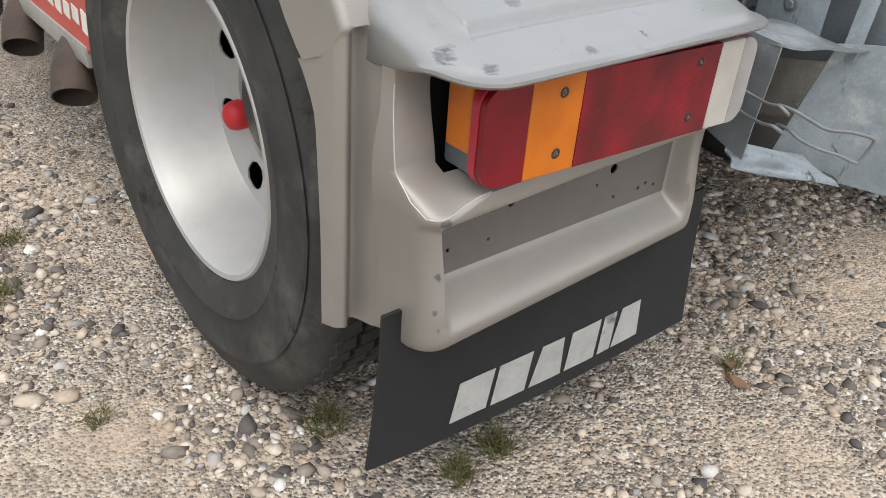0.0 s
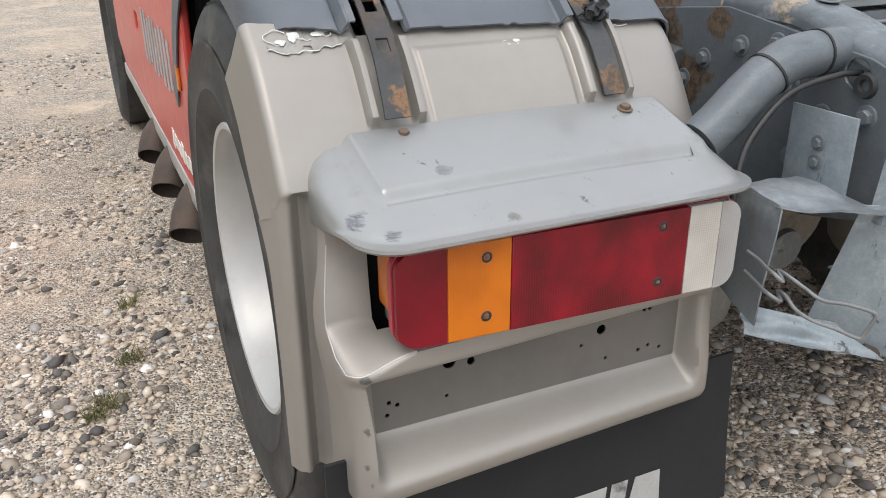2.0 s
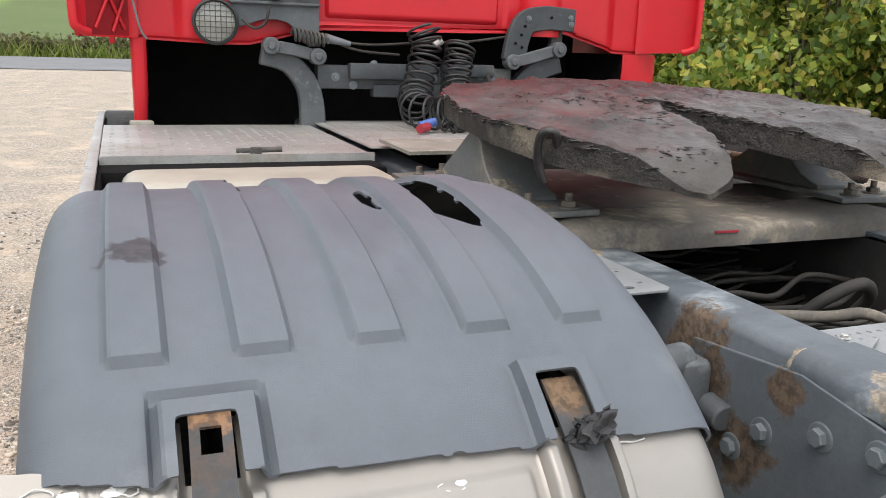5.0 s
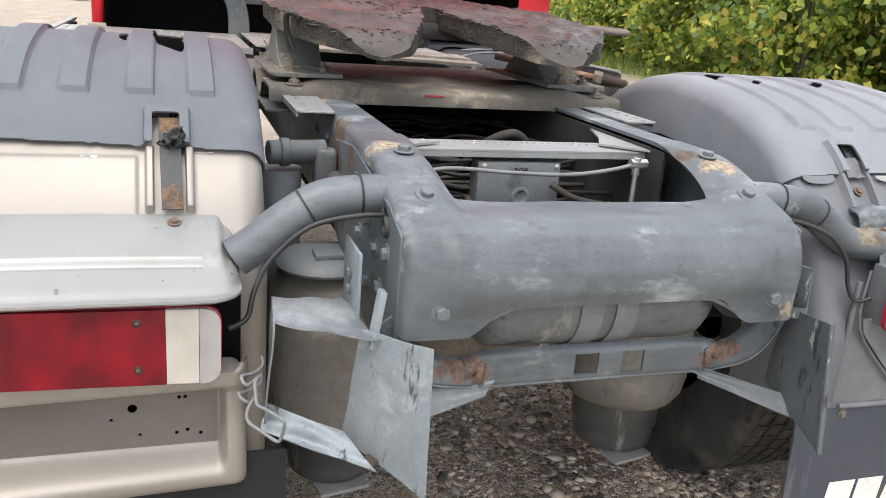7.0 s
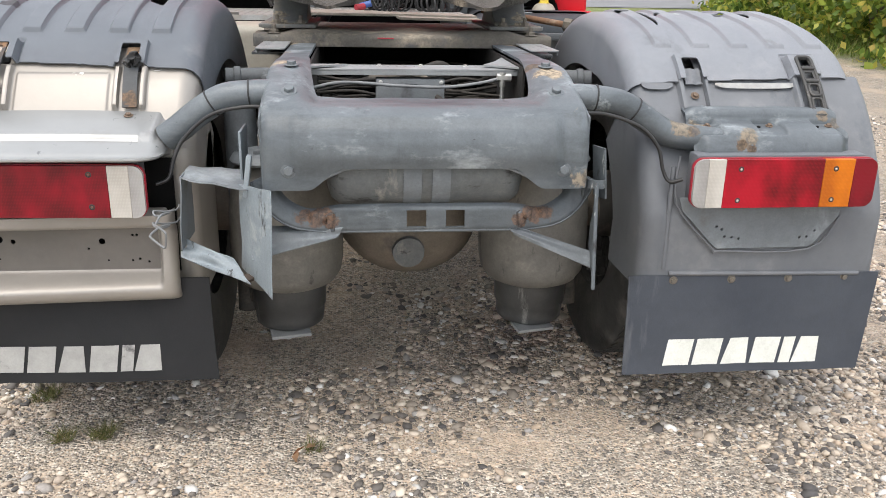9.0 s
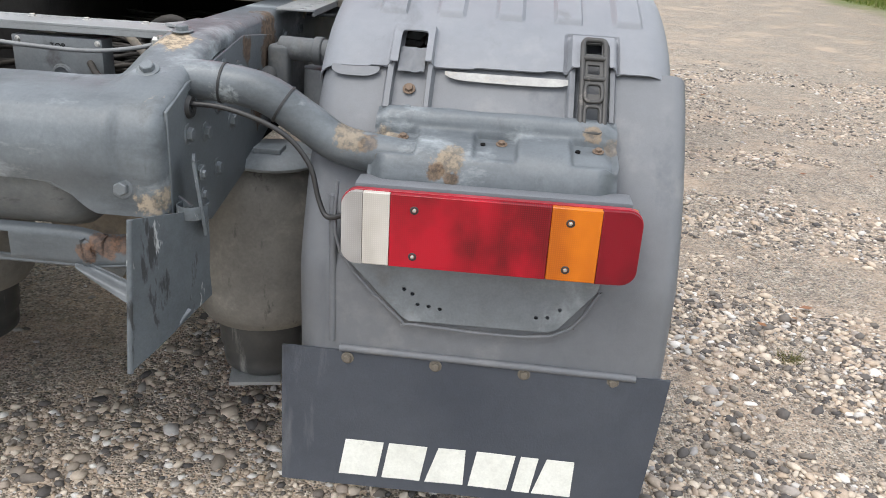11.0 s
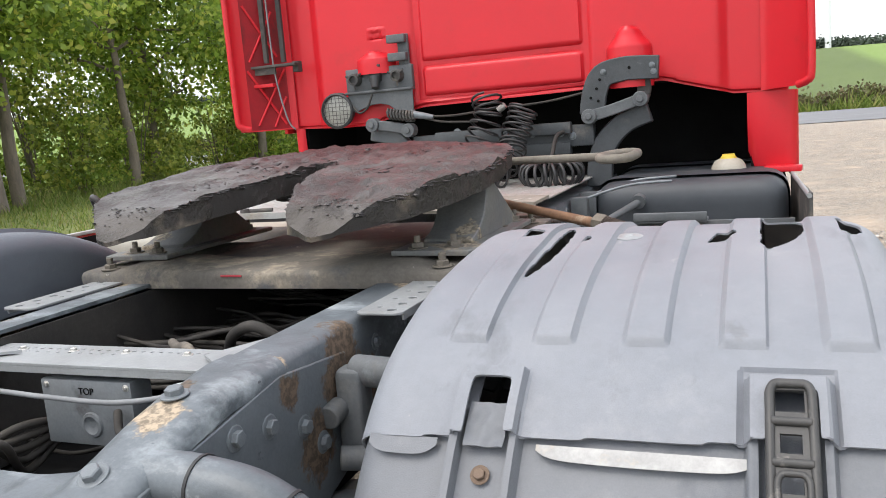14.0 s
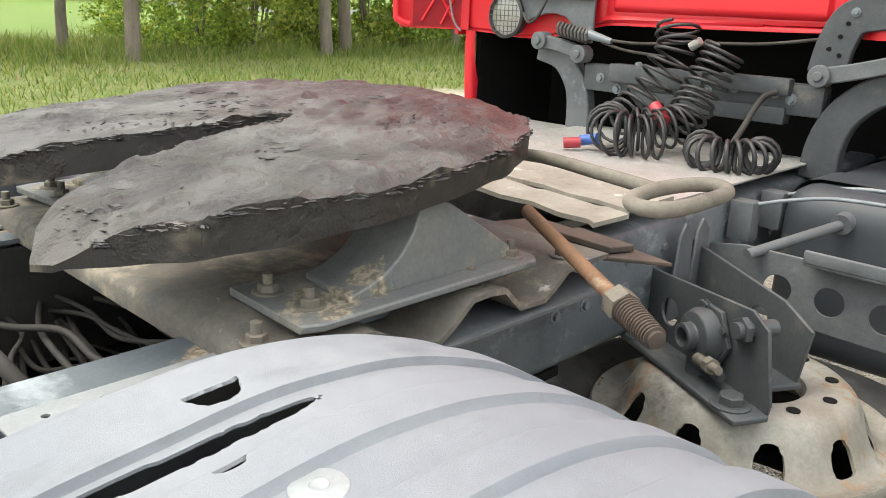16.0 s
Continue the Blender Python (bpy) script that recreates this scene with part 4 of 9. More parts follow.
def strap(parent, a0, a1, z0, z1, holes, mat, up=0.012, label="", name="strap", sag=0.0, slant=0.0):
    bm = bmesh.new()

    def fn(a, z):
        h = up + 0.004 * math.sin((z - z0) / (z1 - z0) * math.pi)
        h -= 0.004 * ease(abs(a - (a0 + a1) / 2), 0.0, abs(a1 - a0) / 2 * 0.9) if sag else 0
        return along(a + slant * (z1 - z) / (z1 - z0), z, h)

    grid(bm, fn, lin(a0, a1, 12), lin(z0, z1, 70), lambda a, z: any(h0 < z < h1 and abs(a - (a0 + a1) / 2) < w for h0, h1, w in holes))
    return part(name, bm, mat, parent, label, thick=0.004, sharp=40, offset=0)


left_tears = [(0.712, 0.772, 76, 98, 0), (0.825, 0.84, 82, 90, 0), (0.985, 1.0, 92, 98, 0)]
right_tears = [(0.728, 0.747, 69.5, 93, 0.012), (0.668, 0.706, 84.5, 89, 0), (0.780, 0.793, 81.6, 84.2, 0), (0.975, 1.004, 82, 86.5, 0.012), (1.05, 1.106, 78.5, 102, 0), (1.158, 1.182, 84, 92, 0)]
guard_l = mudguard(-1, M["silver"], left_tears, "silver painted rear mudguard with scratched edge", lambda a: 49.4 + 3.4 * (a - 0.65) + 1.4 * ease(a, 1.1, 1.25) + 0.2 * noise.noise(Vector((a * 12, 1.0, 0.0))) + 0.12 * noise.noise(Vector((a * 60, 1.0, 0.0))))
guard_r = mudguard(1, M["guard_grey"], right_tears, "grey plastic rear mudguard", lambda a: 45.3 + 2.0 * (a - 0.6) / 0.65 + 0.3 * noise.noise(Vector((a * 10, 4.0, 0.0))))

# straps and buckles of the caps
strap(guard_l, -1.092, -1.057, 0.921, 1.069, [(1.037, 1.053, 0.010), (0.992, 1.008, 0.010)], M["strapsteel"], 0.013, "blackened steel strap with rust", sag=0, slant=-0.008)
strap(guard_l, -0.761, -0.725, 0.922, 1.058, [], M["strapsteel"], 0.004, "scorched dark steel strap", sag=0, slant=0.004)
lump = bmesh.new()
bmesh.ops.create_icosphere(lump, subdivisions=5, radius=1.0, matrix=Matrix.Translation(along(-0.737, 1.018, 0.014)) @ Euler((radians(40), 0.25, 0.2)).to_matrix().to_4x4() @ Matrix.Diagonal((0.015, 0.008, 0.034, 1)))
for v in lump.verts:
    v.co += 0.012 * noise.noise_vector(v.co * 70) + 0.009 * noise.noise_vector(v.co * 190)
part("melted_clip", lump, M["black"], guard_l, "melted black plastic clip", sharp=25)
strap(guard_r, 1.055, 1.097, 0.903, 1.046, [(1.022, 1.038, 0.013), (0.990, 1.006, 0.011), (0.963, 0.976, 0.011), (0.918, 0.95, 0.012)], M["buckle"], 0.016, "black rubber buckle strap", "buckle")
bx = bmesh.new()
box(bx, along(1.076, 0.983, 0.016), (0.018, 0.008, 0.012), bev=0.002)
part("buckle_pin", bx, M["boltgrey"], guard_r)
for a0_, a1_, z0_, z1_, up_, r_ in ((1.0565, 1.0975, 0.906, 1.042, 0.020, 0.0052), (1.062, 1.092, 0.950, 0.976, 0.024, 0.0036), (1.063, 1.091, 0.914, 0.944, 0.022, 0.0036)):
    lk = bmesh.new()
    ring_ = rounded(a0_, z0_, a1_, z1_, 0.008, 4)
    fine_ = []
    for (p0, q0), (p1, q1) in zip(ring_, ring_[1:] + ring_[:1]):
        fine_ += [(p0 + (p1 - p0) * k / 5, q0 + (q1 - q0) * k / 5) for k in range(5)]
    tube(lk, [along(a, z, up_) for a, z in fine_ + fine_[:2]], r_, 8, caps=False)
    part("buckle_link", lk, M["buckle"], guard_r, "worn black steel buckle link")
for z_ in (0.984, 1.014):
    part("buckle_bar", tube(bmesh.new(), [along(1.058, z_, 0.022), along(1.096, z_, 0.022)], 0.005, 8), M["buckle"], guard_r)
bolt(guard_r, along(0.748, 0.962, -0.004), (0, -0.7, 0.7), 0.0075, "boltrust")
pk = bmesh.new()
grid(pk, lambda a, z: along(a, z, 0.004 + 0.005 * noise.noise(Vector((a * 60, z * 90, 2)))), lin(0.724, 0.772, 16), lin(0.984, 1.022, 12))
part("pocket_plate", pk, M["guard_grey"], guard_r, thick=0.002, offset=0)
tp = bmesh.new()
grid(tp, lambda a, u: along(a, 0.990 - u * (0.0135 - 0.008 * ((a - 0.925) / 0.117) ** 10 - 0.002 * ((a - 0.925) / 0.117) ** 2), 0.001), lin(0.81, 1.042, 24), lin(0, 1, 4))
part("reflective_strip", tp, M["tape"], guard_r, "worn white reflective strip", thick=0.001, offset=1)
tp = bmesh.new()
grid(tp, lambda a, u: along(a, 0.99 - u * 0.016 * (1 - ((a - 0.645) / 0.045) ** 4 * 0.6), 0.0005), lin(0.602, 0.69, 14), lin(0, 1, 3))
part("reflective_strip", tp, M["guard_grey"], guard_r, "overpainted grey strip", thick=0.001, offset=1)
md = bmesh.new()
lathe(md, [(0, 0.0), (0.006, 0.0), (0.0075, 0.0012), (0.009, 0.0), (0.021, 0.0), (0.0225, -0.0008), (0.0225, -0.006)], axis_m((0.851, GY - (arch_r(85.7, 1) + 0.0045 + cap_height(0.851, 85.7, 1)) * 0.075, GZ + (arch_r(85.7, 1) + 0.0045 + cap_height(0.851, 85.7, 1)) * 0.997), (0, -0.075, 0.997)), 32)
part("moulded_disc", md, M["beam"], guard_r, "pale round moulding mark", sharp=60)
# film peeling off the silver guard along the cap: a puckered strip with a curled white edge
def film_low(a):
    return 1.0145 + 0.005 * noise.noise(Vector((a * 30, 0.4, 3))) + 0.003 * noise.noise(Vector((a * 90, 2.4, 3))) + 0.010 * ease(a, -1.14, -1.105)


def pucker(a, z):
    return -0.0072 + 0.0016 * max(0.0, noise.noise(Vector((a * 45, z * 60, 7)))) + 0.001 * abs(noise.noise(Vector((a * 130, z * 130, 2))))


bm = bmesh.new()
grid(bm, lambda a, u: along(a, film_low(a) + (1.046 - 0.020 * ease(a, -1.165, -1.215) - film_low(a)) * u, pucker(a, u * 0.03)), lin(-1.222, -1.105, 110), lin(0, 1, 26), lambda a, u: noise.noise(Vector((a * 38, u * 1.6, 9))) > 0.42)
film = part("peeled_film", bm, M["film"], guard_l, "torn strip of peeling clear film", thick=0.0005, offset=0)
for lo, hi in ((-1.224, -1.196), (-1.186, -1.155), (-1.149, -1.124)):
    part("curled_edge", tube(bmesh.new(), [along(a, film_low(a), -0.0055 + 0.0015 * noise.noise(Vector((a * 60, 5, 1)))) for a in lin(lo, hi, 26)], 0.0007, 6), M["film_edge"], film, "curled white film edge")
for ca, cz, ra, rz, p0, p1 in ((-1.208, 1.030, 0.014, 0.008, 0.4, 5.9), (-1.168, 1.029, 0.010, 0.004, 2.6, 5.2), (-1.14, 1.031, 0.008, 0.003, 2.9, 6.4), (-0.874, 1.004, 0.013, 0.0035, 2.4, 6.6), (-0.682, 1.015, 0.018, 0.002, 3.4, 6.0)):
    part("curled_edge", tube(bmesh.new(), [along(ca + ra * math.cos(p) * (1 + 0.2 * math.sin(3 * p + ca)), cz + rz * math.sin(p), -0.0055 + 0.001 * math.sin(5 * p)) for p in lin(p0, p1, 22)], 0.0008, 6), M["film_edge"], film, "curled white film edge")

# small white patches that paint the film's glints
for ca, cz, ra, rz, sd_ in ((-1.185, 1.029, 0.012, 0.006, 1), (-1.150, 1.031, 0.014, 0.004, 2), (-1.205, 1.024, 0.008, 0.004, 3), (-0.868, 1.005, 0.008, 0.0025, 4)):
    fk = bmesh.new()
    grid(fk, lambda a, z: along(a, z, -0.0048 + 0.0015 * abs(noise.noise(Vector((a * 90, z * 90, 3))))), lin(ca - ra, ca + ra, 24), lin(cz - rz, cz + rz, 12), lambda a, z, c=(ca, cz, ra, rz, sd_): ((a - c[0]) / c[2]) ** 2 + ((z - c[1]) / c[3]) ** 2 > 0.6 + 0.9 * noise.noise(Vector((a * 130, z * 160, c[4]))))
    part("film_flake", fk, M["film_edge"], film, "white patch that paints a glint on the film")

# ---- left lamp housing ----
hs = bmesh.new()
PX0, PX1, PYF, PYB, CR, FIL = -1.205, -0.634, 0.046, 0.264, 0.058, 0.036


def deck_z(x, y):
    """Height of the lid: a slope with a raised panel."""
    z = 0.9 - 0.053 * (0.245 - y) / 0.165
    up = ease(x, -1.155, -1.142) * (1 - ease(x, -0.667, -0.654)) * ease(y, 0.134, 0.147)
    d = min(x + 1.1485, -0.6605 - x, y - 0.1405)
    crease = ease(abs(d + 0.005), 0.006, 0.001)
    return z + 0.011 * up - 0.0012 * crease - 0.004 * ease(x, -1.145, -1.199) - 0.005 * ((x + 0.911) / 0.28) ** 2


def deck_ring(d, n=8):
    """The lid's edge moved inwards by d: down the left side, along the front, up the right side."""
    r = max(CR - d, 0.004)
    x0, x1, yf = PX0 + d, PX1 - d, PYF + d
    pts = [(x0, y) for y in lin(PYB, yf + r, 14)[:-1]]
    pts += [(x0 + r * (1 - math.cos(p)), yf + r * (1 - math.sin(p))) for p in lin(0, math.pi / 2, n)]
    pts += [(x, yf) for x in lin(x0 + r, x1 - r, 80)[1:-1]]
    pts += [(x1 - r * (1 - math.cos(p)), yf + r * (1 - math.sin(p))) for p in lin(math.pi / 2, 0, n)]
    return pts + [(x1, y) for y in lin(yf + r, PYB, 14)[1:]]


levels = [(0.016, None), (0.004, None), (0.0, 0.0045)] + [(FIL * (1 - math.cos(p)), -FIL * 0.9 * (1 - math.sin(p))) for p in lin(0.15, math.pi / 2, 9)] + [(d, 0.0) for d in (0.042, 0.05, 0.06)]
rings = []
for d, dz in levels:
    row = []
    for x, y in deck_ring(d):
        low_z = 0.829 - 0.02 * ease(y, 0.1, 0.25)
        z = low_z if dz is None else low_z + 0.004 if dz > 0 else max(low_z + 0.008, deck_z(x, y) + dz)
        row.append(hs.verts.new((x - 0.008 * ease(y, 0.08, 0.2) * ease(x, -1.1, -1.2), y, z)))
    rings.append(row)
for a, b in zip(rings, rings[1:]):
    for k in range(len(a) - 1):
        hs.faces.new((a[k], a[k + 1], b[k + 1], b[k]))
grid(hs, lambda x, y: Vector((x - 0.008 * ease(y, 0.08, 0.2) * ease(x, -1.1, -1.2), y, deck_z(x, y))), lin(PX0 + 0.0595, PX1 - 0.0595, 150), lin(PYF + 0.0595, PYB, 70))
housing = part("lamp_housing", hs, M["housing"], truck, "silver lamp housing with scuffed corners", sharp=50)
fr = bmesh.new()
FX0, FX1, FZ0, FZ1 = -1.212, -0.622, 0.452, 0.82


def round_in(d, r):
    """How far a rounded edge falls back at a distance from the border."""
    d = min(max(d, 0.0), r)
    return r - math.sqrt(max(0.0, r * r - (r - d) ** 2))


def moulded(x, z):
    slope = 0.03 * (x - FX0) / (FX1 - FX0)
    y = 0.083 + slope * 0.9 + 0.012 * ease(z, 0.5, 0.62)
    # recess for the number plate with a sloping sill, and the pocket behind the lamp
    inner = ease(x, -1.19, -1.168) * ease(x, -0.655, -0.672) * ease(z, 0.652, 0.636)
    y -= 0.012 * ease(z, 0.64, 0.66) * (1 - ease(z, 0.685, 0.70))
    y += (0.155 - y) * inner * ease(z, 0.486, 0.532)
    col = max(x, FX0)
    y += round_in(col - FX0, 0.034) + round_in(FX1 - x, 0.026) + round_in(z - FZ0, 0.03)
    # the pocket is open towards the truck's side: a panel leaning back above a sloping shelf
    near = 1 - ease(x, -1.19, -1.12)
    foot, head = 0.684 - 0.020 * near, 0.697 + 0.006 * near
    pocket = ease(x, -0.634, -0.646) * min(1.0, max(0.0, (z - foot) / (head - foot)))
    y += (0.158 + 0.028 * ease(z, 0.69, 0.80) - y) * pocket
    lean = (0.015 * ease(z, 0.70, 0.81) - 0.012 * ease(z, 0.56, 0.69)) * (1 - ease(x, FX0, FX0 + 0.1))
    if x < FX0:                         # the side wall back to the mudguard
        k = (FX0 - x) / 0.0012
        y += (max(0.200, y + 0.02) - y) * k
        col -= 0.004 * k
    return Vector((col + lean, y, z))


fxs = [FX0 - 0.0012, FX0 - 0.0008, FX0 - 0.0004] + [FX0 + 0.03 * (1 - math.cos(p)) for p in lin(0, math.pi / 2, 7)] + lin(FX0 + 0.034, FX1 - 0.03, 130) + [FX1 - 0.026 * (1 - math.cos(p)) for p in lin(math.pi / 2, 0, 7)]
fzs = [FZ0 + 0.03 * (1 - math.cos(p)) for p in lin(0, math.pi / 2, 7)] + lin(FZ0 + 0.033, FZ1, 90)
grid(fr, moulded, fxs, fzs, lambda x, z: (-1.165 < x < -0.677 and 0.536 < z < 0.632) or (x > -1.158 and z > 0.692))
part("number_frame", fr, M["silver"], housing, "silver moulded number plate frame, chipped at the corner", thick=0.004, sharp=60)
rub = [moulded(FX0 + 0.0004, z) for z in lin(0.80, 0.676, 14)] + [moulded(x, 0.664 + 0.02 * ease(x, -1.20, -1.12)) for x in lin(FX0 + 0.004, -1.13, 12)]
part("worn_edge", tube(bmesh.new(), rub, 0.0009, 6), M["rim"], housing, "edge rubbed down to bright metal")
pl = bmesh.new()
mp = Matrix(((1, 0, 0, 0), (0, 0, -1, 0.1565), (0, 1, 0, 0), (0, 0, 0, 1)))
hl = [disc(-1.058, 0.612, 0.0095), disc(-1.025, 0.606, 0.006), disc(-0.811, 0.604, 0.008), disc(-0.845, 0.585, 0.003, 10), disc(-0.80, 0.553, 0.003, 10), disc(-1.062, 0.56, 0.0028, 10)]
hl += [disc(x, z, 0.0034, 10) for x, z in ((-1.15, 0.553), (-1.135, 0.566), (-1.147, 0.572), (-0.74, 0.552), (-0.722, 0.556), (-0.70, 0.548), (-0.735, 0.62), (-0.725, 0.62))]
plate(pl, [(-1.18, 0.525), (-0.66, 0.525), (-0.66, 0.645), (-1.18, 0.645)], hl, 0.0025, mp)
part("back_plate", pl, M["silver_shaded"], housing, "bare silver back plate with screw holes")
# added black sheet: the shade in the gap behind lamp and plate
bk = bmesh.new()
box(bk, (-0.91, 0.19, 0.66), (0.56, 0.006, 0.30))
part("inner_panel", bk, M["dark"], housing)
bolt(housing, (-1.077, 0.249, 0.908), (0, -0.25, 1), 0.0075, "boltrust")
bolt(housing, (-0.737, 0.238, 0.908), (0, -0.25, 1), 0.0075, "boltrust")


# ---- tail lamps ----
def tail_lamp(sg, spans, z0, z1, yf, screws, zt, zb, skew=0.0):
    bm = bmesh.new()
    xs = [x for s in spans for x in s[:2]]
    a, b = min(xs), max(xs)
    pl_m = Matrix(((1, 0, 0, 0), (0, 0, 1, yf + 0.010), (0, 1, 0, 0), (0, 0, 0, 1)))
    rim_ = bmesh.new()
    plate(rim_, rounded(a - 0.0018, z0 - 0.0018, b + 0.0018, z1 + 0.0018, 0.028, 8), [], 0.012, pl_m)
    box(bm, ((a + b) / 2, yf + 0.06, (z0 + z1) / 2 + 0.004), (b - a - 0.03, 0.056, z1 - z0 + 0.002), bev=0.006)
    lamp = part("tail_lamp", bm, M["guard_grey"], truck, "combination tail lamp with red, amber and white lenses")
    part("lens_rim", rim_, M["lens_rim"], lamp, "faded red lens rim", bevel=0.003)
    whole = rounded(a, z0, b, z1, 0.026, 8)
    for x0, x1, mat_, nm in spans:
        lb = bmesh.new()
        out = whole
        for keep, lim in ((1, min(x0, x1) + 0.0002), (-1, max(x0, x1) - 0.0002)):
            cut = []
            for p, q in zip(out, out[1:] + out[:1]):
                if (p[0] - lim) * keep >= 0:
                    cut.append(p)
                if (p[0] - lim) * (q[0] - lim) < 0:
                    u = (lim - p[0]) / (q[0] - p[0])
                    cut.append((lim, p[1] + (q[1] - p[1]) * u))
            out = cut
        plate(lb, out, [], 0.022, Matrix(((1, 0, 0, 0), (0, 0, 1, yf), (0, 1, 0, 0), (0, 0, 0, 1))))
        part(nm, lb, M[mat_], lamp, bevel=0.0016)
    for x in screws:
        for z in (zt, zb):
            sb = bmesh.new()
            lathe(sb, [(0.0072, 0.0), (0.0062, 0.001), (0.0045, 0.001), (0.004, 0.0)], axis_m((x, yf, z), (0, -1, 0)), 18)
            part("screw_recess", sb, M["black"], lamp)
            bolt(lamp, (x, yf - 0.0005, z), (0, -1, 0), 0.0021, "chrome" if sg > 0 else "boltrust", "screw")
    side = bmesh.new()
    e = b if sg > 0 else a
    if sg > 0:
        box(side, (e - 0.009, yf + 0.048, (z0 + z1) / 2 - 0.004), (0.018, 0.044, (z1 - z0) * 0.84), bev=0.007)
    else:
        box(side, (e + 0.011, yf + 0.05, (z0 + z1) / 2 + 0.016), (0.016, 0.044, (z1 - z0) * 0.70), bev=0.006)
    part("side_marker", side, M["lens_amber"], lamp, "amber side marker lens")
    for ob in (lamp, *lamp.children):   # the lamp sweeps forward towards the truck's side
        if skew and ob.data.name.startswith("bolt"):
            ob.location.y += skew * abs(ob.location.x - (b if sg < 0 else a))
        elif skew:
            for v in ob.data.vertices:
                outer = a + 0.05 - v.co.x if sg < 0 else v.co.x - b + 0.05
                v.co.y += skew * abs(v.co.x - (b if sg < 0 else a)) + 0.10 * max(0.0, outer)
    return lamp


tail_lamp(-1, [(-1.159, -1.096, "lens_dark", "end_lens"), (-1.096, -1.012, "lens_amber", "indicator_lens"), (-1.012, -0.753, "lens_wine", "rear_lens"), (-0.753, -0.703, "lens_white", "reversing_lens"), (-0.703, -0.670, "lens_clear", "clear_corner")], 0.692, 0.819, 0.055, (-1.045, -0.795), 0.798, 0.719, 0.045)
tail_lamp(1, [(1.095, 1.161, "lens_dark", "end_lens"), (1.014, 1.095, "lens_amber", "indicator_lens"), (0.753, 1.014, "lens_red", "rear_lens"), (0.708, 0.753, "lens_white", "reversing_lens"), (0.673, 0.708, "lens_clear", "clear_corner")], 0.707, 0.833, 0.036, (0.793, 1.045), 0.808, 0.727, 0.001)


# ---- mud flaps ----
def flap(x0, x1, z0, z1, y, mat_, print_mat, lx0, lx1, lz0, lz1, curl, bolts, label):
    bm = bmesh.new()

    def fn(x, z):
        u = (z1 - z) / (z1 - z0)
        return Vector((x + curl * 0.02 * u * u * ((x - x0) / (x1 - x0) - 0.5) - 0.026 * u * ease(x, 1.1, 1.262), y - 0.018 * u + curl * 0.03 * (1 - (x - x0) / (x1 - x0)) ** 3 * u + 0.003 * noise.noise(Vector((x * 4, z * 6, 1))), z + 0.002 * noise.noise(Vector((x * 14, 3, z))) * u))

    grid(bm, fn, lin(x0, x1, 40), lin(z0, z1, 16))
    fl = part("mud_flap", bm, mat_, truck, label, thick=0.006, offset=0)
    # the maker's word as six plain slanted blocks
    w = (lx1 - lx0) / 5.55
    x = lx0
    for k, wide in enumerate((1.0, 1.0, 1.0, 1.0, 0.45, 1.0)):
        lb = bmesh.new()
        x2 = x + w * wide * 0.88
        slant = 0.012
        us, vs = lin(0, 1, 6), lin(0, 1, 6)

        def glyph(u, v, x=x, x2=x2, k=k):
            taper = 0.30 * v if k in (2, 5) else 0.0
            mid = (x + x2) / 2
            px = x + (x2 - x) * u
            px = mid + (px - mid) * (1 - taper) + slant * v
            pz = lz0 + (lz1 - lz0) * v
            return fn(px, pz) + Vector((0, -0.0042, 0))

        grid(lb, glyph, lin(0, 1, 8), lin(0, 1, 4))
        part("emblem_block", lb, print_mat, fl, thick=0.0008, offset=0)
        x += w * wide
    for bx_, kind in bolts:
        bolt(fl, (bx_, y - 0.004, z1 - 0.006 if len(bolts) == 1 else 0.489), (0, -1, 0), 0.0075, "boltdust" if len(bolts) > 1 else kind)
    return fl


flap(-1.243, -0.552, 0.222, 0.505, 0.148, M["flap"], M["letter_dim"], -1.108, -0.676, 0.252, 0.325, 1.0, [], "black rubber mud flap with worn grey block print")
fl_r = flap(0.552, 1.262, 0.218, 0.502, 0.104, M["flap_dusty"], M["letter"], 0.664, 1.128, 0.243, 0.319, 0.0, [(0.675, "chrome"), (0.838, "chrome"), (1.0, "boltrust"), (1.16, "chrome")], "dusty rubber mud flap with white block print")

# ---- right lamp bracket ----
tb = bmesh.new()
tprof = [(0.238, 0.925), (0.234, 0.934), (0.222, 0.937), (0.208, 0.934), (0.199, 0.922), (0.193, 0.908), (0.175, 0.902), (0.15, 0.897), (0.128, 0.888), (0.111, 0.872), (0.101, 0.852), (0.098, 0.828), (0.105, 0.80)]


roll = spline([(0, y, z) for y, z in tprof], 5)


def press(x, j):
    """The rolled sheet with three soft pockets for its bolts."""
    k = int(j)
    p = roll[k]
    t = (roll[min(k + 1, len(roll) - 1)] - roll[max(k - 1, 0)]).normalized()
    nrm = Vector((0, t.z, -t.y))
    row = k / 5
    dent = max(ease(abs(x - c + 0.010), 0.042, 0.031) for c in (0.752, 0.924, 1.09)) * ease(row, 4.9, 5.5) * (1 - ease(row, 8.0, 8.7))
    end = ease(x, 1.085, 1.122) + ease(x, 0.735, 0.70)
    rough = 0.0015 * noise.noise(Vector((x * 14, row * 0.7, 3)))
    return Vector((x, p.y + 0.02 * end * ease(row, 7.5, 9.5), p.z - 0.012 * end * end * ease(row, 0.5, 2))) + Vector((0, 0.55, -0.83)) * 0.012 * dent + nrm * rough


grid(tb, press, lin(0.70, 1.122, 130), range(len(roll)))
lamp_br = part("lamp_bracket", tb, M["lampbr"], truck, "pressed grey steel lamp bracket with flaking rust", thick=0.004, sharp=45)
for c in (0.752, 0.924, 1.09):
    bolt(lamp_br, (c, 0.178, 0.8925), (0, -0.25, 1), 0.0065, "boltrust")
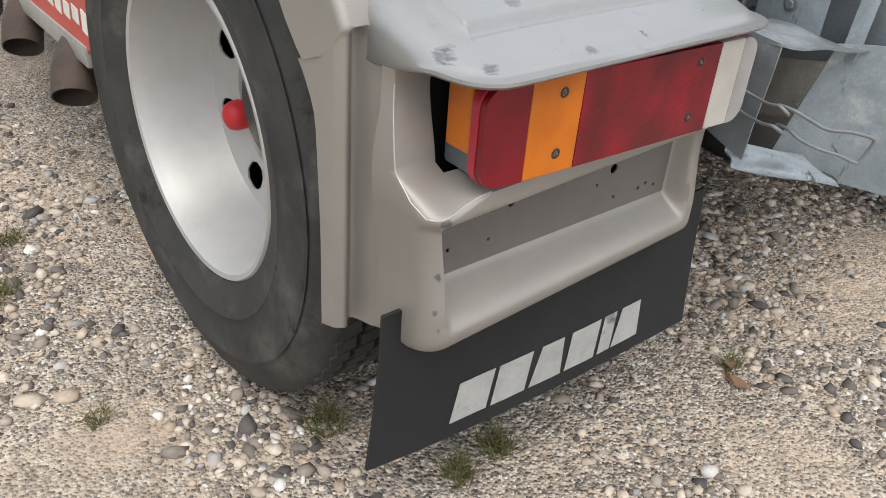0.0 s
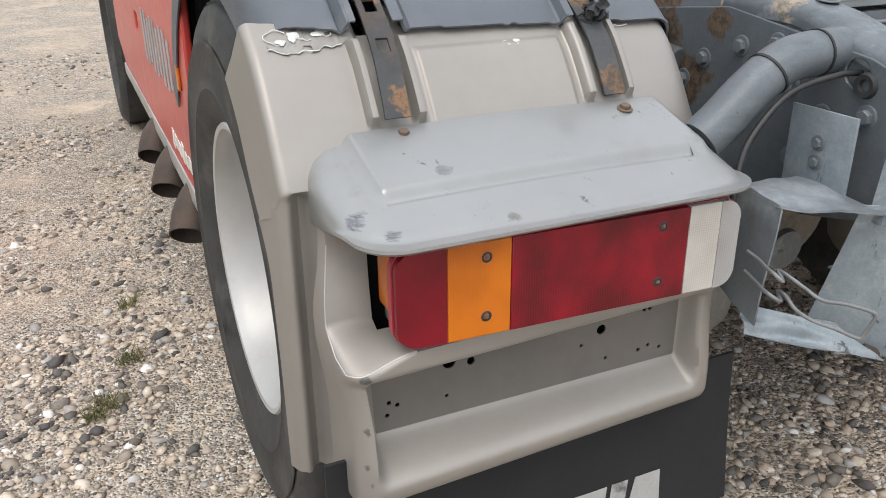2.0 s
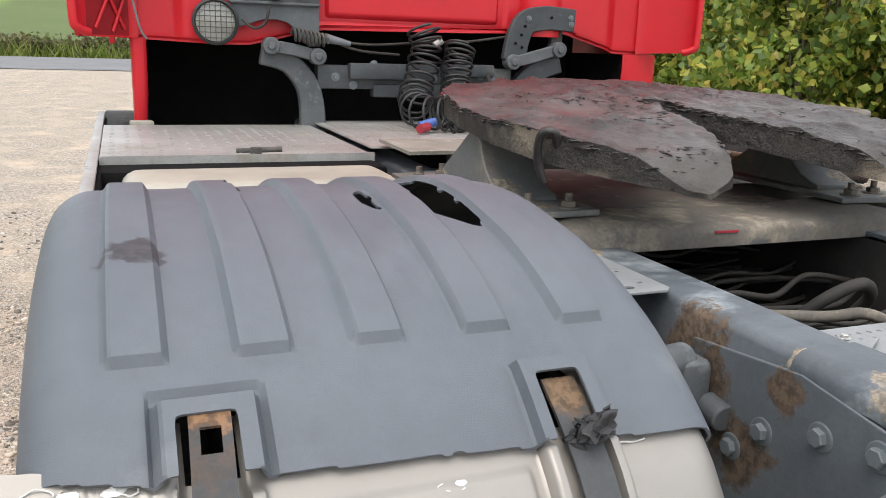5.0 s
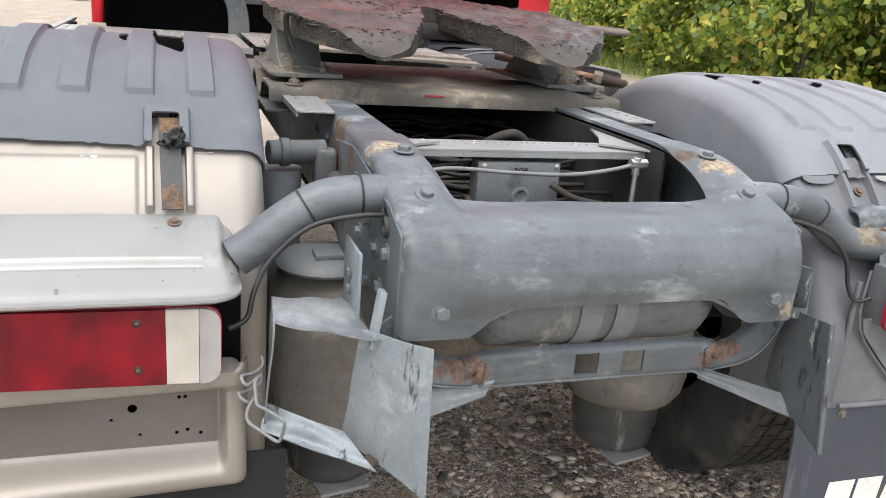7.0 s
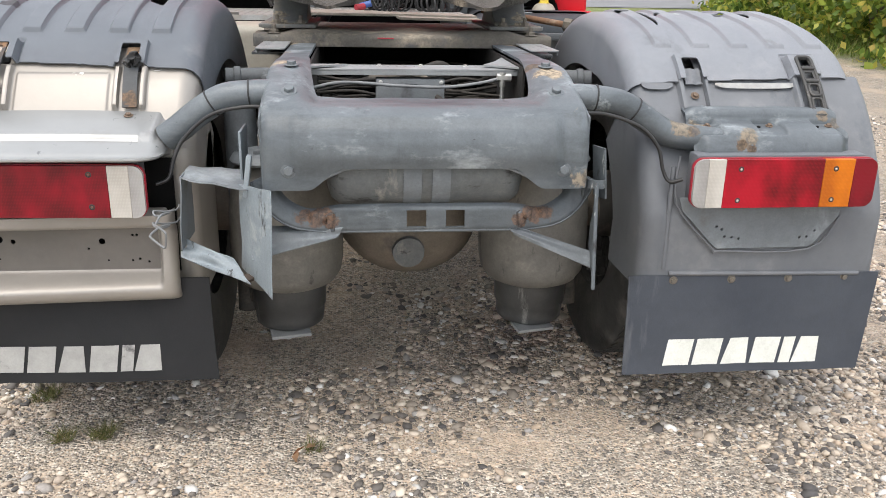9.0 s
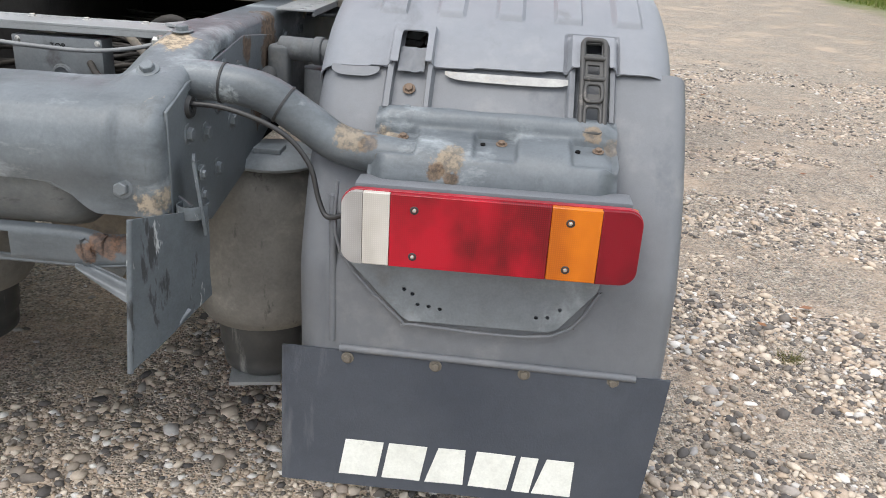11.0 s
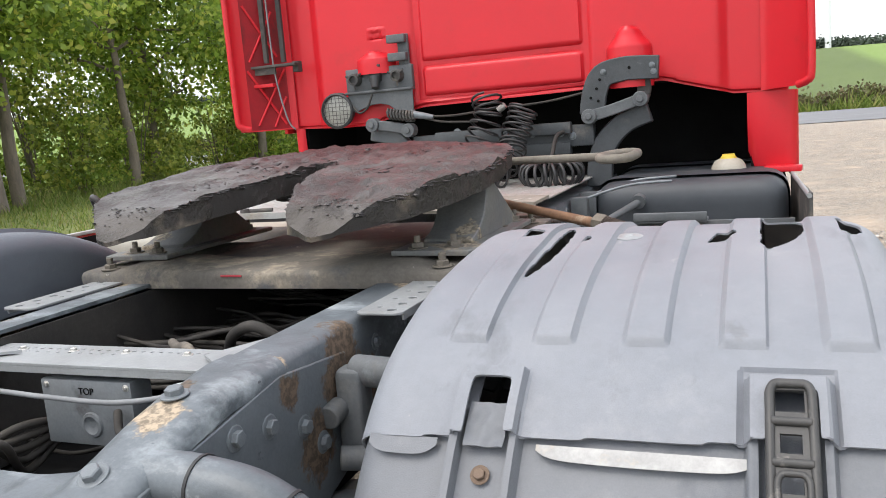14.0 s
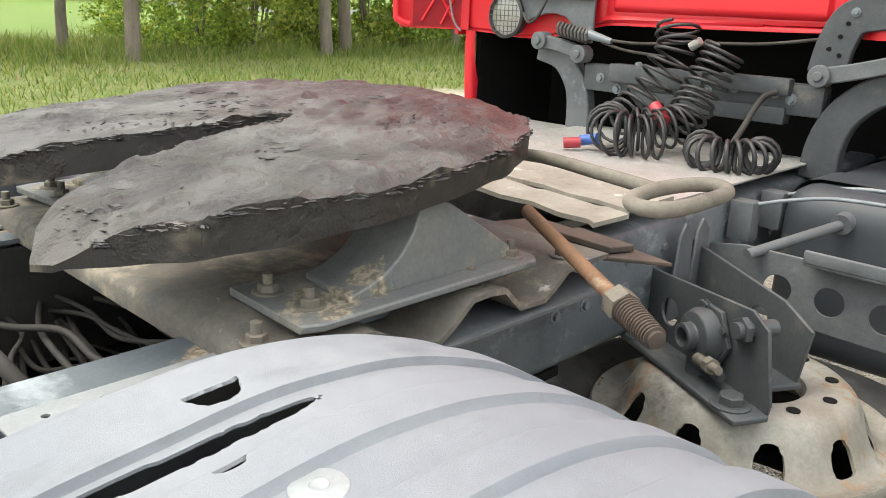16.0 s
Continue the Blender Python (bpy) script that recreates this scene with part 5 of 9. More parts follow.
for c in (0.72, 0.892, 1.055):
    hb = bmesh.new()
    cyl(hb, (c, 0.172, 0.889), (c, 0.171, 0.8925), 0.0045, n=14)
    part("bolt_hole", hb, M["dark"], lamp_br)
bolt(lamp_br, (0.752, 0.222, 0.932), (0, -0.3, 1), 0.007, "boltgrey")
lp = bmesh.new()
mp2 = Matrix(((1, 0, 0, 0), (0, 0, -1, 0.098), (0, 1, 0, 0), (0, 0, 0, 1)))
hl = [disc(x, z, 0.0035, 10) for x, z in ((0.79, 0.632), (0.80, 0.612), (0.82, 0.61), (0.84, 0.606), (1.01, 0.607), (1.03, 0.609), (1.05, 0.626), (0.775, 0.64))]
plate(lp, [(0.665, 0.72), (0.675, 0.685), (0.772, 0.585), (0.785, 0.578), (1.035, 0.58), (1.05, 0.588), (1.11, 0.665), (1.12, 0.72)], hl, 0.003, mp2)
part("mounting_sheet", lp, M["steel"], lamp_br, "flat grey steel sheet with screw holes", bevel=0.001)
rf = bmesh.new()
tube(rf, spline([(0.655, 0.096, 0.83), (0.66, 0.096, 0.70), (0.772, 0.095, 0.578), (0.79, 0.095, 0.572), (1.04, 0.095, 0.574), (1.115, 0.096, 0.665)], 4), 0.003, 8)
part("rolled_edge", rf, M["guard_grey"], lamp_br)
# pressed ridges of the right guard
for pts in ([(0.645, 0.108, 0.80), (0.645, 0.108, 0.52)], [(0.66, 0.102, 0.508), (1.2, 0.102, 0.50)]):
    rb = bmesh.new()
    tube(rb, pts, 0.007, 8)
    part("pressed_ridge", rb, M["guard_grey"], guard_r)


# ---- elbow pipes ----
def elbow(sg, pts, r, label):
    bm = bmesh.new()
    tube(bm, spline(pts, 8), r, 20)
    el = part("elbow_pipe", bm, M["elbow"], truck, label)
    line = spline(pts, 8)
    for k in (9, 20):
        if k < len(line) - 1:
            rg = bmesh.new()
            d = (line[k + 1] - line[k - 1]).normalized()
            cyl(rg, line[k] - d * 0.002, line[k] + d * 0.002, r + 0.002, n=20)
            part("wire_tie", rg, M["black"], el)
    return el


el_l = elbow(-1, [(-0.37, 0.19, 0.972), (-0.42, 0.19, 0.971), (-0.49, 0.19, 0.962), (-0.55, 0.188, 0.928), (-0.605, 0.185, 0.885), (-0.64, 0.185, 0.86)], 0.034, "grey painted elbow pipe to the lamp housing")
el_r = elbow(1, [(0.37, 0.17, 0.968), (0.43, 0.17, 0.966), (0.51, 0.17, 0.952), (0.575, 0.17, 0.915), (0.635, 0.165, 0.878), (0.69, 0.158, 0.867), (0.80, 0.155, 0.855)], 0.034, "grey painted elbow pipe with rust at the lamp bracket")
for par, pts, mt in ((el_l, [(-0.385, 0.14, 0.945), (-0.44, 0.14, 0.945), (-0.52, 0.145, 0.925), (-0.585, 0.14, 0.87), (-0.612, 0.13, 0.82), (-0.625, 0.12, 0.775), (-0.655, 0.11, 0.762)], "hose"), (el_r, [(0.385, 0.12, 0.935), (0.46, 0.12, 0.932), (0.55, 0.12, 0.90), (0.60, 0.115, 0.85), (0.618, 0.11, 0.79), (0.635, 0.1, 0.762), (0.665, 0.09, 0.77)], "hose")):
    bm = bmesh.new()
    tube(bm, spline(pts, 6), 0.0048, 8)
    part("lamp_cable", bm, M[mt], par)

# ---- rear crossmember and chassis ----
cm = bmesh.new()
cprof = [(0.44, 1.036), (0.40, 1.036), (0.34, 1.035), (0.28, 1.033), (0.22, 1.02), (0.17, 1.003), (0.12, 0.986), (0.085, 0.974), (0.05, 0.96), (0.022, 0.94), (0.004, 0.915), (-0.006, 0.885), (-0.008, 0.855), (-0.006, 0.83), (-0.004, 0.80), (-0.004, 0.772)]
cl = [0.0]
for p_, q_ in zip(cprof, cprof[1:]):
    cl.append(cl[-1] + math.dist(p_, q_))


def on_profile(s):
    for i in range(len(cl) - 1):
        if s <= cl[i + 1] or i == len(cl) - 2:
            u = (s - cl[i]) / (cl[i + 1] - cl[i])
            (y0, z0), (y1, z1) = cprof[i], cprof[i + 1]
            return y0 + (y1 - y0) * u, z0 + (z1 - z0) * u


cxs = [0.392, 0.392, 0.390, 0.385, 0.377, 0.367] + lin(0.355, 0.305, 7) + lin(0.30, 0.24, 18) + lin(0.23, 0.0, 24)
cxs = [-x for x in cxs] + cxs[::-1][1:]
cback = [0.12, 0.05, 0.022, 0.010, 0.003, 0.0]
ctop = [0.034, 0.022, 0.013, 0.007, 0.002, 0.0]


def cross(i, v):
    x = cxs[int(i)]
    k = min(int(i), len(cxs) - 1 - int(i))
    a = abs(x)
    s_top = cl[5] * 1.03 * ease(a, 0.292, 0.262) ** 0.5 + 0.012 * ease(a, 0.28, 0.2)
    s_end = cl[-1] - 0.052 * ease(a, 0.285, 0.20)
    s = s_top + (s_end - s_top) * v
    y, z = on_profile(s)
    z -= 0.031 * ease(a, 0.315, 0.255) * ease(y, 0.03, 0.16) * (1 - ease(y, 0.3, 0.4))
    bulge = 0.010 * ease(a, 0.33, 0.30) * ease(s, cl[8], cl[9]) * (1 - ease(s, cl[12], cl[14]))
    y -= bulge
    if k < 6:
        rear = ease(s, cl[6], cl[10])
        y += cback[k] * rear
        z -= ctop[k] * (1 - rear)
    z += 0.004 * noise.noise(Vector((x * 7, v * 3, 2))) * ease(a, 0.3, 0.2) * (1 - v)
    return Vector((x, y, z))


grid(cm, cross, range(len(cxs)), lin(0, 1, 34))
crossm = part("end_crossmember", cm, M["cross"], truck, "blue-grey painted pressed steel crossmember, scraped and dusty", thick=0.008, sharp=50)
for sg in (-1, 1):
    bolt(crossm, (sg * 0.33, 0.27, 1.033), (0, -0.1, 1), 0.0125, "boltgrey", turn=0.3)
    bolt(crossm, (sg * 0.327, 0.121, 0.987), (0, -0.5, 1), 0.0125, "boltgrey", turn=0.9)
    bolt(crossm, (sg * 0.326, -0.004, 0.82), (0, -1, 0), 0.012, "boltgrey")
for sg in (-1, 1):
    gm = bmesh.new()
    lathe(gm, [(0.008, 0.0), (0.010, 0.006), (0.017, 0.007), (0.020, 0.0)], axis_m((sg * 0.394, 0.12, 0.93), (sg, 0, 0)), 20)
    part("grommet", gm, M["black"], crossm)
lip = bmesh.new()
tube(lip, spline([(-0.275, 0.004, 0.78), (-0.22, 0.002, 0.812), (-0.15, 0.0, 0.826), (0.15, 0.0, 0.826), (0.22, 0.002, 0.812), (0.275, 0.004, 0.78)], 5), 0.005, 8)
part("folded_lip", lip, M["steel"], crossm)


def rail(sg):
    bm = bmesh.new()
    prof = [(0.298, 1.026), (0.298, 1.034), (0.366, 1.034), (0.379, 1.03), (0.385, 1.018), (0.385, 0.80), (0.379, 0.786), (0.366, 0.78), (0.30, 0.78), (0.30, 0.788), (0.372, 0.79), (0.376, 0.80), (0.376, 1.016), (0.370, 1.025)]
    rings = [[bm.verts.new((sg * x, y, min(z, lid))) for x, z in prof] for y, lid in ((0.07, 0.93), (0.12, 0.96), (0.26, 1.02), (0.36, 1.04), (4.4, 1.04))]
    for a, b in zip(rings, rings[1:]):
        for k in range(len(prof)):
            bm.faces.new((a[k], a[(k + 1) % len(prof)], b[(k + 1) % len(prof)], b[k]))
    bm.faces.new(rings[0])
    bm.faces.new(rings[-1][::-1])
    r = part("chassis_rail", bm, M["rail"], truck, "grey chassis rail with dust and rust patches")
    g = bmesh.new()
    m = Matrix(((0, 0, sg, sg * 0.3875), (1, 0, 0, 0), (0, 1, 0, 0), (0, 0, 0, 1)))
    plate(g, [(0.03, 0.74), (0.2, 0.70), (0.42, 0.74), (0.62, 0.80), (0.62, 0.99), (0.42, 1.012), (0.12, 0.97), (0.03, 0.94)], [disc(0.14, 0.945, 0.022)], 0.006, m)
    gp = part("gusset", g, M["gusset"], r, "painted steel side plate with rust stains", bevel=0.002)
    for y, z in ((0.11, 0.885), (0.19, 0.87), (0.26, 0.905), (0.33, 0.86), (0.30, 0.965), (0.38, 0.95), (0.47, 0.915), (0.52, 0.87), (0.15, 0.81), (0.24, 0.79)):
        bolt(gp, (sg * 0.393, y, z), (sg, 0, 0), 0.012, "boltgrey", turn=y * 9)
    for y in (0.75, 0.9, 1.7, 1.8, 1.95, 2.1, 2.3, 2.5, 2.7):
        for z in (0.90, 0.97):
            bolt(r, (sg * 0.385, y, z), (sg, 0, 0), 0.010, "boltgrey", turn=y * 5)
    return r


rail_l, rail_r = rail(-1), rail(1)


def perforated(sg):
    bm = bmesh.new()
    m = Matrix(((sg, 0, 0, 0), (0, 1, 0, 0), (0, 0, 1, 1.034), (0, 0, 0, 1)))
    plate(bm, [(0.380, 0.70), (0.39, 0.69), (0.458, 0.69), (0.47, 0.70), (0.47, 0.98), (0.380, 0.98)], [disc(0.442, y, 0.009, 14) for y in lin(0.715, 0.95, 5)] + [disc(0.41, y, 0.005, 12) for y in lin(0.735, 0.93, 3)], 0.005, m)
    box(bm, (sg * 0.4665, 0.84, 1.029), (0.005, 0.27, 0.012))
    return part("perforated_angle", bm, M["beam"], truck, "pale perforated steel angle on the chassis rail", bevel=0.001)


perforated(-1), perforated(1)

# light cross beam with its drilled end plate
cb = bmesh.new()
m = Matrix.Translation((0, 0, 1.0))
plate(cb, [(-0.298, 0.445), (0.298, 0.445), (0.298, 0.555), (-0.298, 0.555)], [disc(x, 0.53, 0.004, 8) for x in lin(-0.26, 0.26, 27)] + [disc(x, 0.51, 0.0035, 8) for x in lin(-0.25, 0.0, 10)], 0.006, m)
box(cb, (0, 0.4485, 0.995), (0.596, 0.006, 0.014))
beam = part("cross_beam", cb, M["beam"], truck, "pale drilled steel cross beam between the rails", bevel=0.001)
for x in (-0.22, -0.1, 0.02, 0.15, 0.24):
    bolt(beam, (x, 0.52, 1.006), (0, 0, 1), 0.006, "chrome")
m = Matrix.Translation((0, 0, 1.009))
part("corner_gusset", plate(bmesh.new(), [(0.30, 0.42), (0.30, 0.75), (0.25, 0.60), (0.20, 0.50)], [], 0.005, m), M["beam"], beam)
part("corner_gusset", plate(bmesh.new(), [(-0.30, 0.40), (-0.27, 0.44), (-0.19, 0.49), (-0.30, 0.49)], [], 0.005, m), M["beam"], beam)

# upright box lid marked for its top edge
jb = bmesh.new()
box(jb, (-0.014, 0.475, 0.92), (0.195, 0.05, 0.115), bev=0.004)
lathe(jb, [(0, 0.0), (0.012, 0.001), (0.016, 0.005), (0.021, 0.004), (0.023, 0.0)], axis_m((-0.008, 0.4505, 0.90), (0, -1, 0)), 24)
junction = part("junction_box", jb, M["boxlid"], truck, "grey painted junction box lid with stamped top mark")
tx = bpy.data.curves.new("top_mark", "FONT")
tx.body, tx.size, tx.extrude, tx.align_x = "TOP", 0.017, 0.0006, "CENTER"
tmp = new("top_mark_text", tx)
dg = bpy.context.evaluated_depsgraph_get()
tmesh = bpy.data.meshes.new_from_object(tmp.evaluated_get(dg))
bpy.data.objects.remove(tmp)
tmesh.materials.clear()
tmesh.materials.append(M["dark"])
tob = new("top_mark", tmesh)
tob.matrix_world = pose(-0.012, 0.4495, 0.953, 90, 0, 0)
tob.parent = junction
for x in (-0.098, 0.074):
    bolt(junction, (x, 0.45, 0.968), (0, -1, 0), 0.004, "chrome", "screw")

# cables between the rails
cab_ = lambda pts, r, mt, nm="cable", lb="": part(nm, tube(bmesh.new(), spline(pts, 9), r, 10), M[mt], truck, lb)
cab_([(-0.29, 0.38, 0.96), (-0.2, 0.39, 0.975), (-0.05, 0.40, 0.965), (0.08, 0.40, 0.962), (0.18, 0.395, 0.975), (0.235, 0.39, 0.99)], 0.0045, "greycable", "grey_cable", "thin grey cable to a brass fitting")
ft = bmesh.new()
cyl(ft, (0.238, 0.39, 0.965), (0.238, 0.39, 1.003), 0.009, n=12)
cyl(ft, (0.222, 0.39, 0.99), (0.262, 0.39, 0.99), 0.011, n=6)
cyl(ft, (0.238, 0.39, 0.87), (0.238, 0.39, 0.965), 0.006, n=10)
part("pipe_fitting", ft, M["chrome"], truck, "bright brass and zinc pipe fitting")
random.seed(5)
for k in range(52):
    y0 = random.uniform(0.60, 1.35)
    z0 = random.uniform(0.79, 0.93)
    pts = [(x, y0 + random.uniform(-0.02, 0.02) + 0.07 * math.sin(x * 5 + k), z0 + random.uniform(-0.018, 0.018)) for x in lin(-0.29, 0.29, 5)]
    cab_(pts, random.uniform(0.003, 0.0065), "cable")
for k in range(5):
    cab_([(-0.28 + 0.02 * k, 0.2 + 0.03 * k, 0.90), (-0.2 + 0.03 * k, 0.33, 0.87 + 0.01 * k), (-0.14, 0.42, 0.9 - 0.02 * k), (-0.12, 0.52, 0.88)], 0.007, "cable")
cab_([(-0.02, 0.86, 0.86), (0.03, 0.80, 0.95), (0.1, 0.78, 0.985), (0.15, 0.80, 0.95), (0.16, 0.86, 0.88)], 0.012, "cable", "looped_hose")
cab_([(0.10, 0.62, 0.92), (0.02, 0.68, 0.965), (-0.04, 0.72, 0.955), (-0.12, 0.80, 0.94)], 0.010, "ped", "grey_hose", "dusty pale sleeved hose")
cab_([(0.06, 0.44, 0.93), (0.10, 0.40, 0.91), (0.16, 0.38, 0.90), (0.20, 0.42, 0.89)], 0.007, "cable")
# added linings on the rails' inner faces: grime, with the inside's shade in its colour
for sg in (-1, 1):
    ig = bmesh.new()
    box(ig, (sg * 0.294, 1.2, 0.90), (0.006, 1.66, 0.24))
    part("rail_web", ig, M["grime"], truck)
# added black floor and end wall that hold the shade between the rails
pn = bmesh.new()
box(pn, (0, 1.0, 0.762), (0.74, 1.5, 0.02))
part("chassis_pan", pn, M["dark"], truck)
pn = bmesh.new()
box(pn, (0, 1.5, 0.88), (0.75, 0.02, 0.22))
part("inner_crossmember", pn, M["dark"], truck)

# ---- air tank and lower bar ----
at = bmesh.new()
prof = [(0, -0.245), (0.04, -0.243), (0.072, -0.232), (0.088, -0.212), (0.092, -0.19), (0.092, 0.19), (0.088, 0.212), (0.072, 0.232), (0.04, 0.243), (0, 0.245)]
lathe(at, prof, axis_m((0, 0.115, 0.80), (1, 0, 0)), 40)
air = part("air_tank", at, M["airtank"], truck, "dusty steel air tank with two straps")
for x in (-0.035, 0.035):
    st = bmesh.new()
    lathe(st, [(0.093, -0.022), (0.0965, -0.022), (0.0965, 0.022), (0.093, 0.022)], axis_m((x, 0.115, 0.80), (1, 0, 0)), 40)
    part("tank_strap", st, M["steel"], air)
lb = bmesh.new()
bpts = [(-0.40, 0.79, 0.05), (-0.385, 0.755, 0.05), (-0.355, 0.715, 0.045), (-0.31, 0.69, 0.04), (-0.25, 0.684, 0.035), (-0.2, 0.688, 0.035), (0.2, 0.688, 0.035), (0.25, 0.684, 0.035), (0.31, 0.69, 0.04), (0.355, 0.715, 0.045), (0.385, 0.755, 0.05), (0.40, 0.79, 0.05)]
bline = spline([(x, y, z) for x, z, y in bpts], 10)


def bar(i, v):
    p = bline[int(i)]
    h = 0.036 - 0.010 * ease(abs(p.x), 0.2, 0.3)
    d = (bline[min(int(i) + 1, len(bline) - 1)] - bline[max(int(i) - 1, 0)]).normalized()
    nrm = Vector((-d.z, 0, d.x))
    return p + nrm * h * v + Vector((0, 0.016 * abs(v) ** 7 + 0.012 * v * ease(abs(p.x), 0.24, 0.34) - 0.010 * ease(-v, 0.8, 1.0), 0))


grid(lb, bar, range(len(bline)), lin(-1, 1, 20), lambda i, v: abs(v) < 0.62 and (-0.055 < bline[int(i)].x < -0.012 or 0.022 < bline[int(i)].x < 0.068))
lower = part("lower_bar", lb, M["lowbar"], truck, "bent grey steel bar with two square holes and rust", thick=0.006, sharp=40)


# ---- hinged number brackets ----
def sheet(quad, nu=10, nv=10, wob=0.003, seed=0.0):
    a, b, c, d = [Vector(q) for q in quad]
    bm = bmesh.new()

    def fn(u, v):
        p = (a * (1 - u) + b * u) * (1 - v) + (d * (1 - u) + c * u) * v
        nn = (b - a).cross(d - a).normalized()
        return p + nn * wob * noise.noise(Vector((u * 2.2, v * 2.2, seed)))

    return grid(bm, fn, lin(0, 1, nu), lin(0, 1, nv))


nb = part("number_bracket", sheet([(-0.448, 0.045, 0.776), (-0.363, -0.082, 0.792), (-0.367, -0.113, 0.543), (-0.461, 0.10, 0.548)], 14, 14, 0.004), M["bracket"], truck, "bent flaking grey sheet bracket hanging open", thick=0.003)
part("side_cheek", sheet([(-0.588, 0.063, 0.791), (-0.581, 0.158, 0.798), (-0.585, 0.165, 0.625), (-0.60, 0.07, 0.602)], 8, 8, 0.003, 2), M["steel"], nb, thick=0.003)
part("top_arm", sheet([(-0.588, 0.063, 0.791), (-0.581, 0.158, 0.798), (-0.455, 0.165, 0.787), (-0.422, 0.005, 0.772)], 12, 8, 0.010, 3), M["steel"], nb, thick=0.003)
part("bottom_arm", sheet([(-0.605, 0.08, 0.585), (-0.592, 0.105, 0.622), (-0.47, 0.035, 0.592), (-0.425, -0.025, 0.548)], 18, 8, 0.016, 4), M["bracket"], nb, "bent arm with torn rusty end", thick=0.003)
tn = bmesh.new()
box(tn, (-0.432, -0.005, 0.557), (0.024, 0.02, 0.010), pose(0, 0, 0, 0, 20, -40), 0.004)
part("torn_end", tn, M["exhaust"], nb)
hg = bmesh.new()
box(hg, (-0.425, 0.03, 0.80), (0.012, 0.026, 0.10), pose(0, 0, 0, 0, 8, 0), 0.003)
box(hg, (-0.445, 0.14, 0.83), (0.006, 0.12, 0.13), None, 0.002)
part("hinge_tab", hg, M["bracket"], nb)
for z in (0.815, 0.845):
    bolt(nb, (-0.449, 0.14, z), (-1, 0, 0), 0.008, "boltgrey")
wire = bmesh.new()
clip_ = [(-0.602, 0.10, 0.712), (-0.603, 0.075, 0.708), (-0.622, 0.04, 0.712), (-0.642, 0.012, 0.722), (-0.634, 0.0, 0.712), (-0.612, 0.03, 0.712), (-0.622, 0.0, 0.716), (-0.624, -0.03, 0.712), (-0.624, -0.058, 0.708), (-0.612, -0.085, 0.712), (-0.594, -0.108, 0.708), (-0.59, -0.111, 0.70), (-0.594, -0.104, 0.675), (-0.60, -0.10, 0.668), (-0.622, -0.082, 0.678), (-0.637, -0.06, 0.682), (-0.636, -0.03, 0.684), (-0.624, 0.0, 0.688), (-0.612, 0.025, 0.682), (-0.632, 0.0, 0.682), (-0.646, 0.012, 0.692), (-0.626, 0.04, 0.682), (-0.606, 0.075, 0.676), (-0.602, 0.10, 0.68)]
tube(wire, spline(clip_, 5), 0.0026, 8)
part("spring_clip", wire, M["greycable"], nb, "bent wire spring clip")
nbr = part("number_bracket", sheet([(0.437, 0.07, 0.768), (0.381, -0.101, 0.804), (0.379, -0.14, 0.563), (0.43, 0.085, 0.60)], 10, 14, 0.004, 7), M["bracket_dark"], truck, "grey sheet bracket hanging edge-on", thick=0.003)
hg = bmesh.new()
box(hg, (0.432, 0.05, 0.80), (0.006, 0.05, 0.13), pose(0, 0, 0, 0, -6, 20), 0.002)
curl_ = spline([(0.438, 0.07, 0), (0.447, 0.045, 0), (0.437, 0.02, 0), (0.415, 0.015, 0), (0.398, 0.03, 0), (0.402, 0.055, 0)], 5)
grid(hg, lambda i, v: curl_[int(i)] + Vector((0, 0, 0.765 + 0.022 * v - 0.002 * noise.noise(Vector((i, v, 0))))), range(len(curl_)), lin(0, 1, 3))
part("hinge_tab", hg, M["bracket_dark"], nbr, thick=0.0025)
for z in (0.80, 0.835):
    bolt(nbr, (0.436, 0.055, z), (1, 0, 0), 0.007, "boltgrey")
ed = bmesh.new()
tube(ed, [(0.381, -0.101, 0.804), (0.380, -0.122, 0.68), (0.379, -0.14, 0.563)], 0.005, 8)
part("folded_edge", ed, M["bracket_dark"], nbr)
part("twisted_brace", sheet([(0.20, 0.04, 0.672), (0.22, 0.03, 0.645), (0.402, -0.03, 0.578), (0.42, 0.012, 0.604)], 14, 4, 0.010, 9), M["steel"], nbr, "twisted pale steel brace", thick=0.003)
part("twisted_brace", sheet([(-0.2, 0.04, 0.672), (-0.22, 0.03, 0.645), (-0.42, 0.0, 0.60), (-0.44, 0.09, 0.66)], 12, 4, 0.01, 9), M["steel"], nb, thick=0.003)


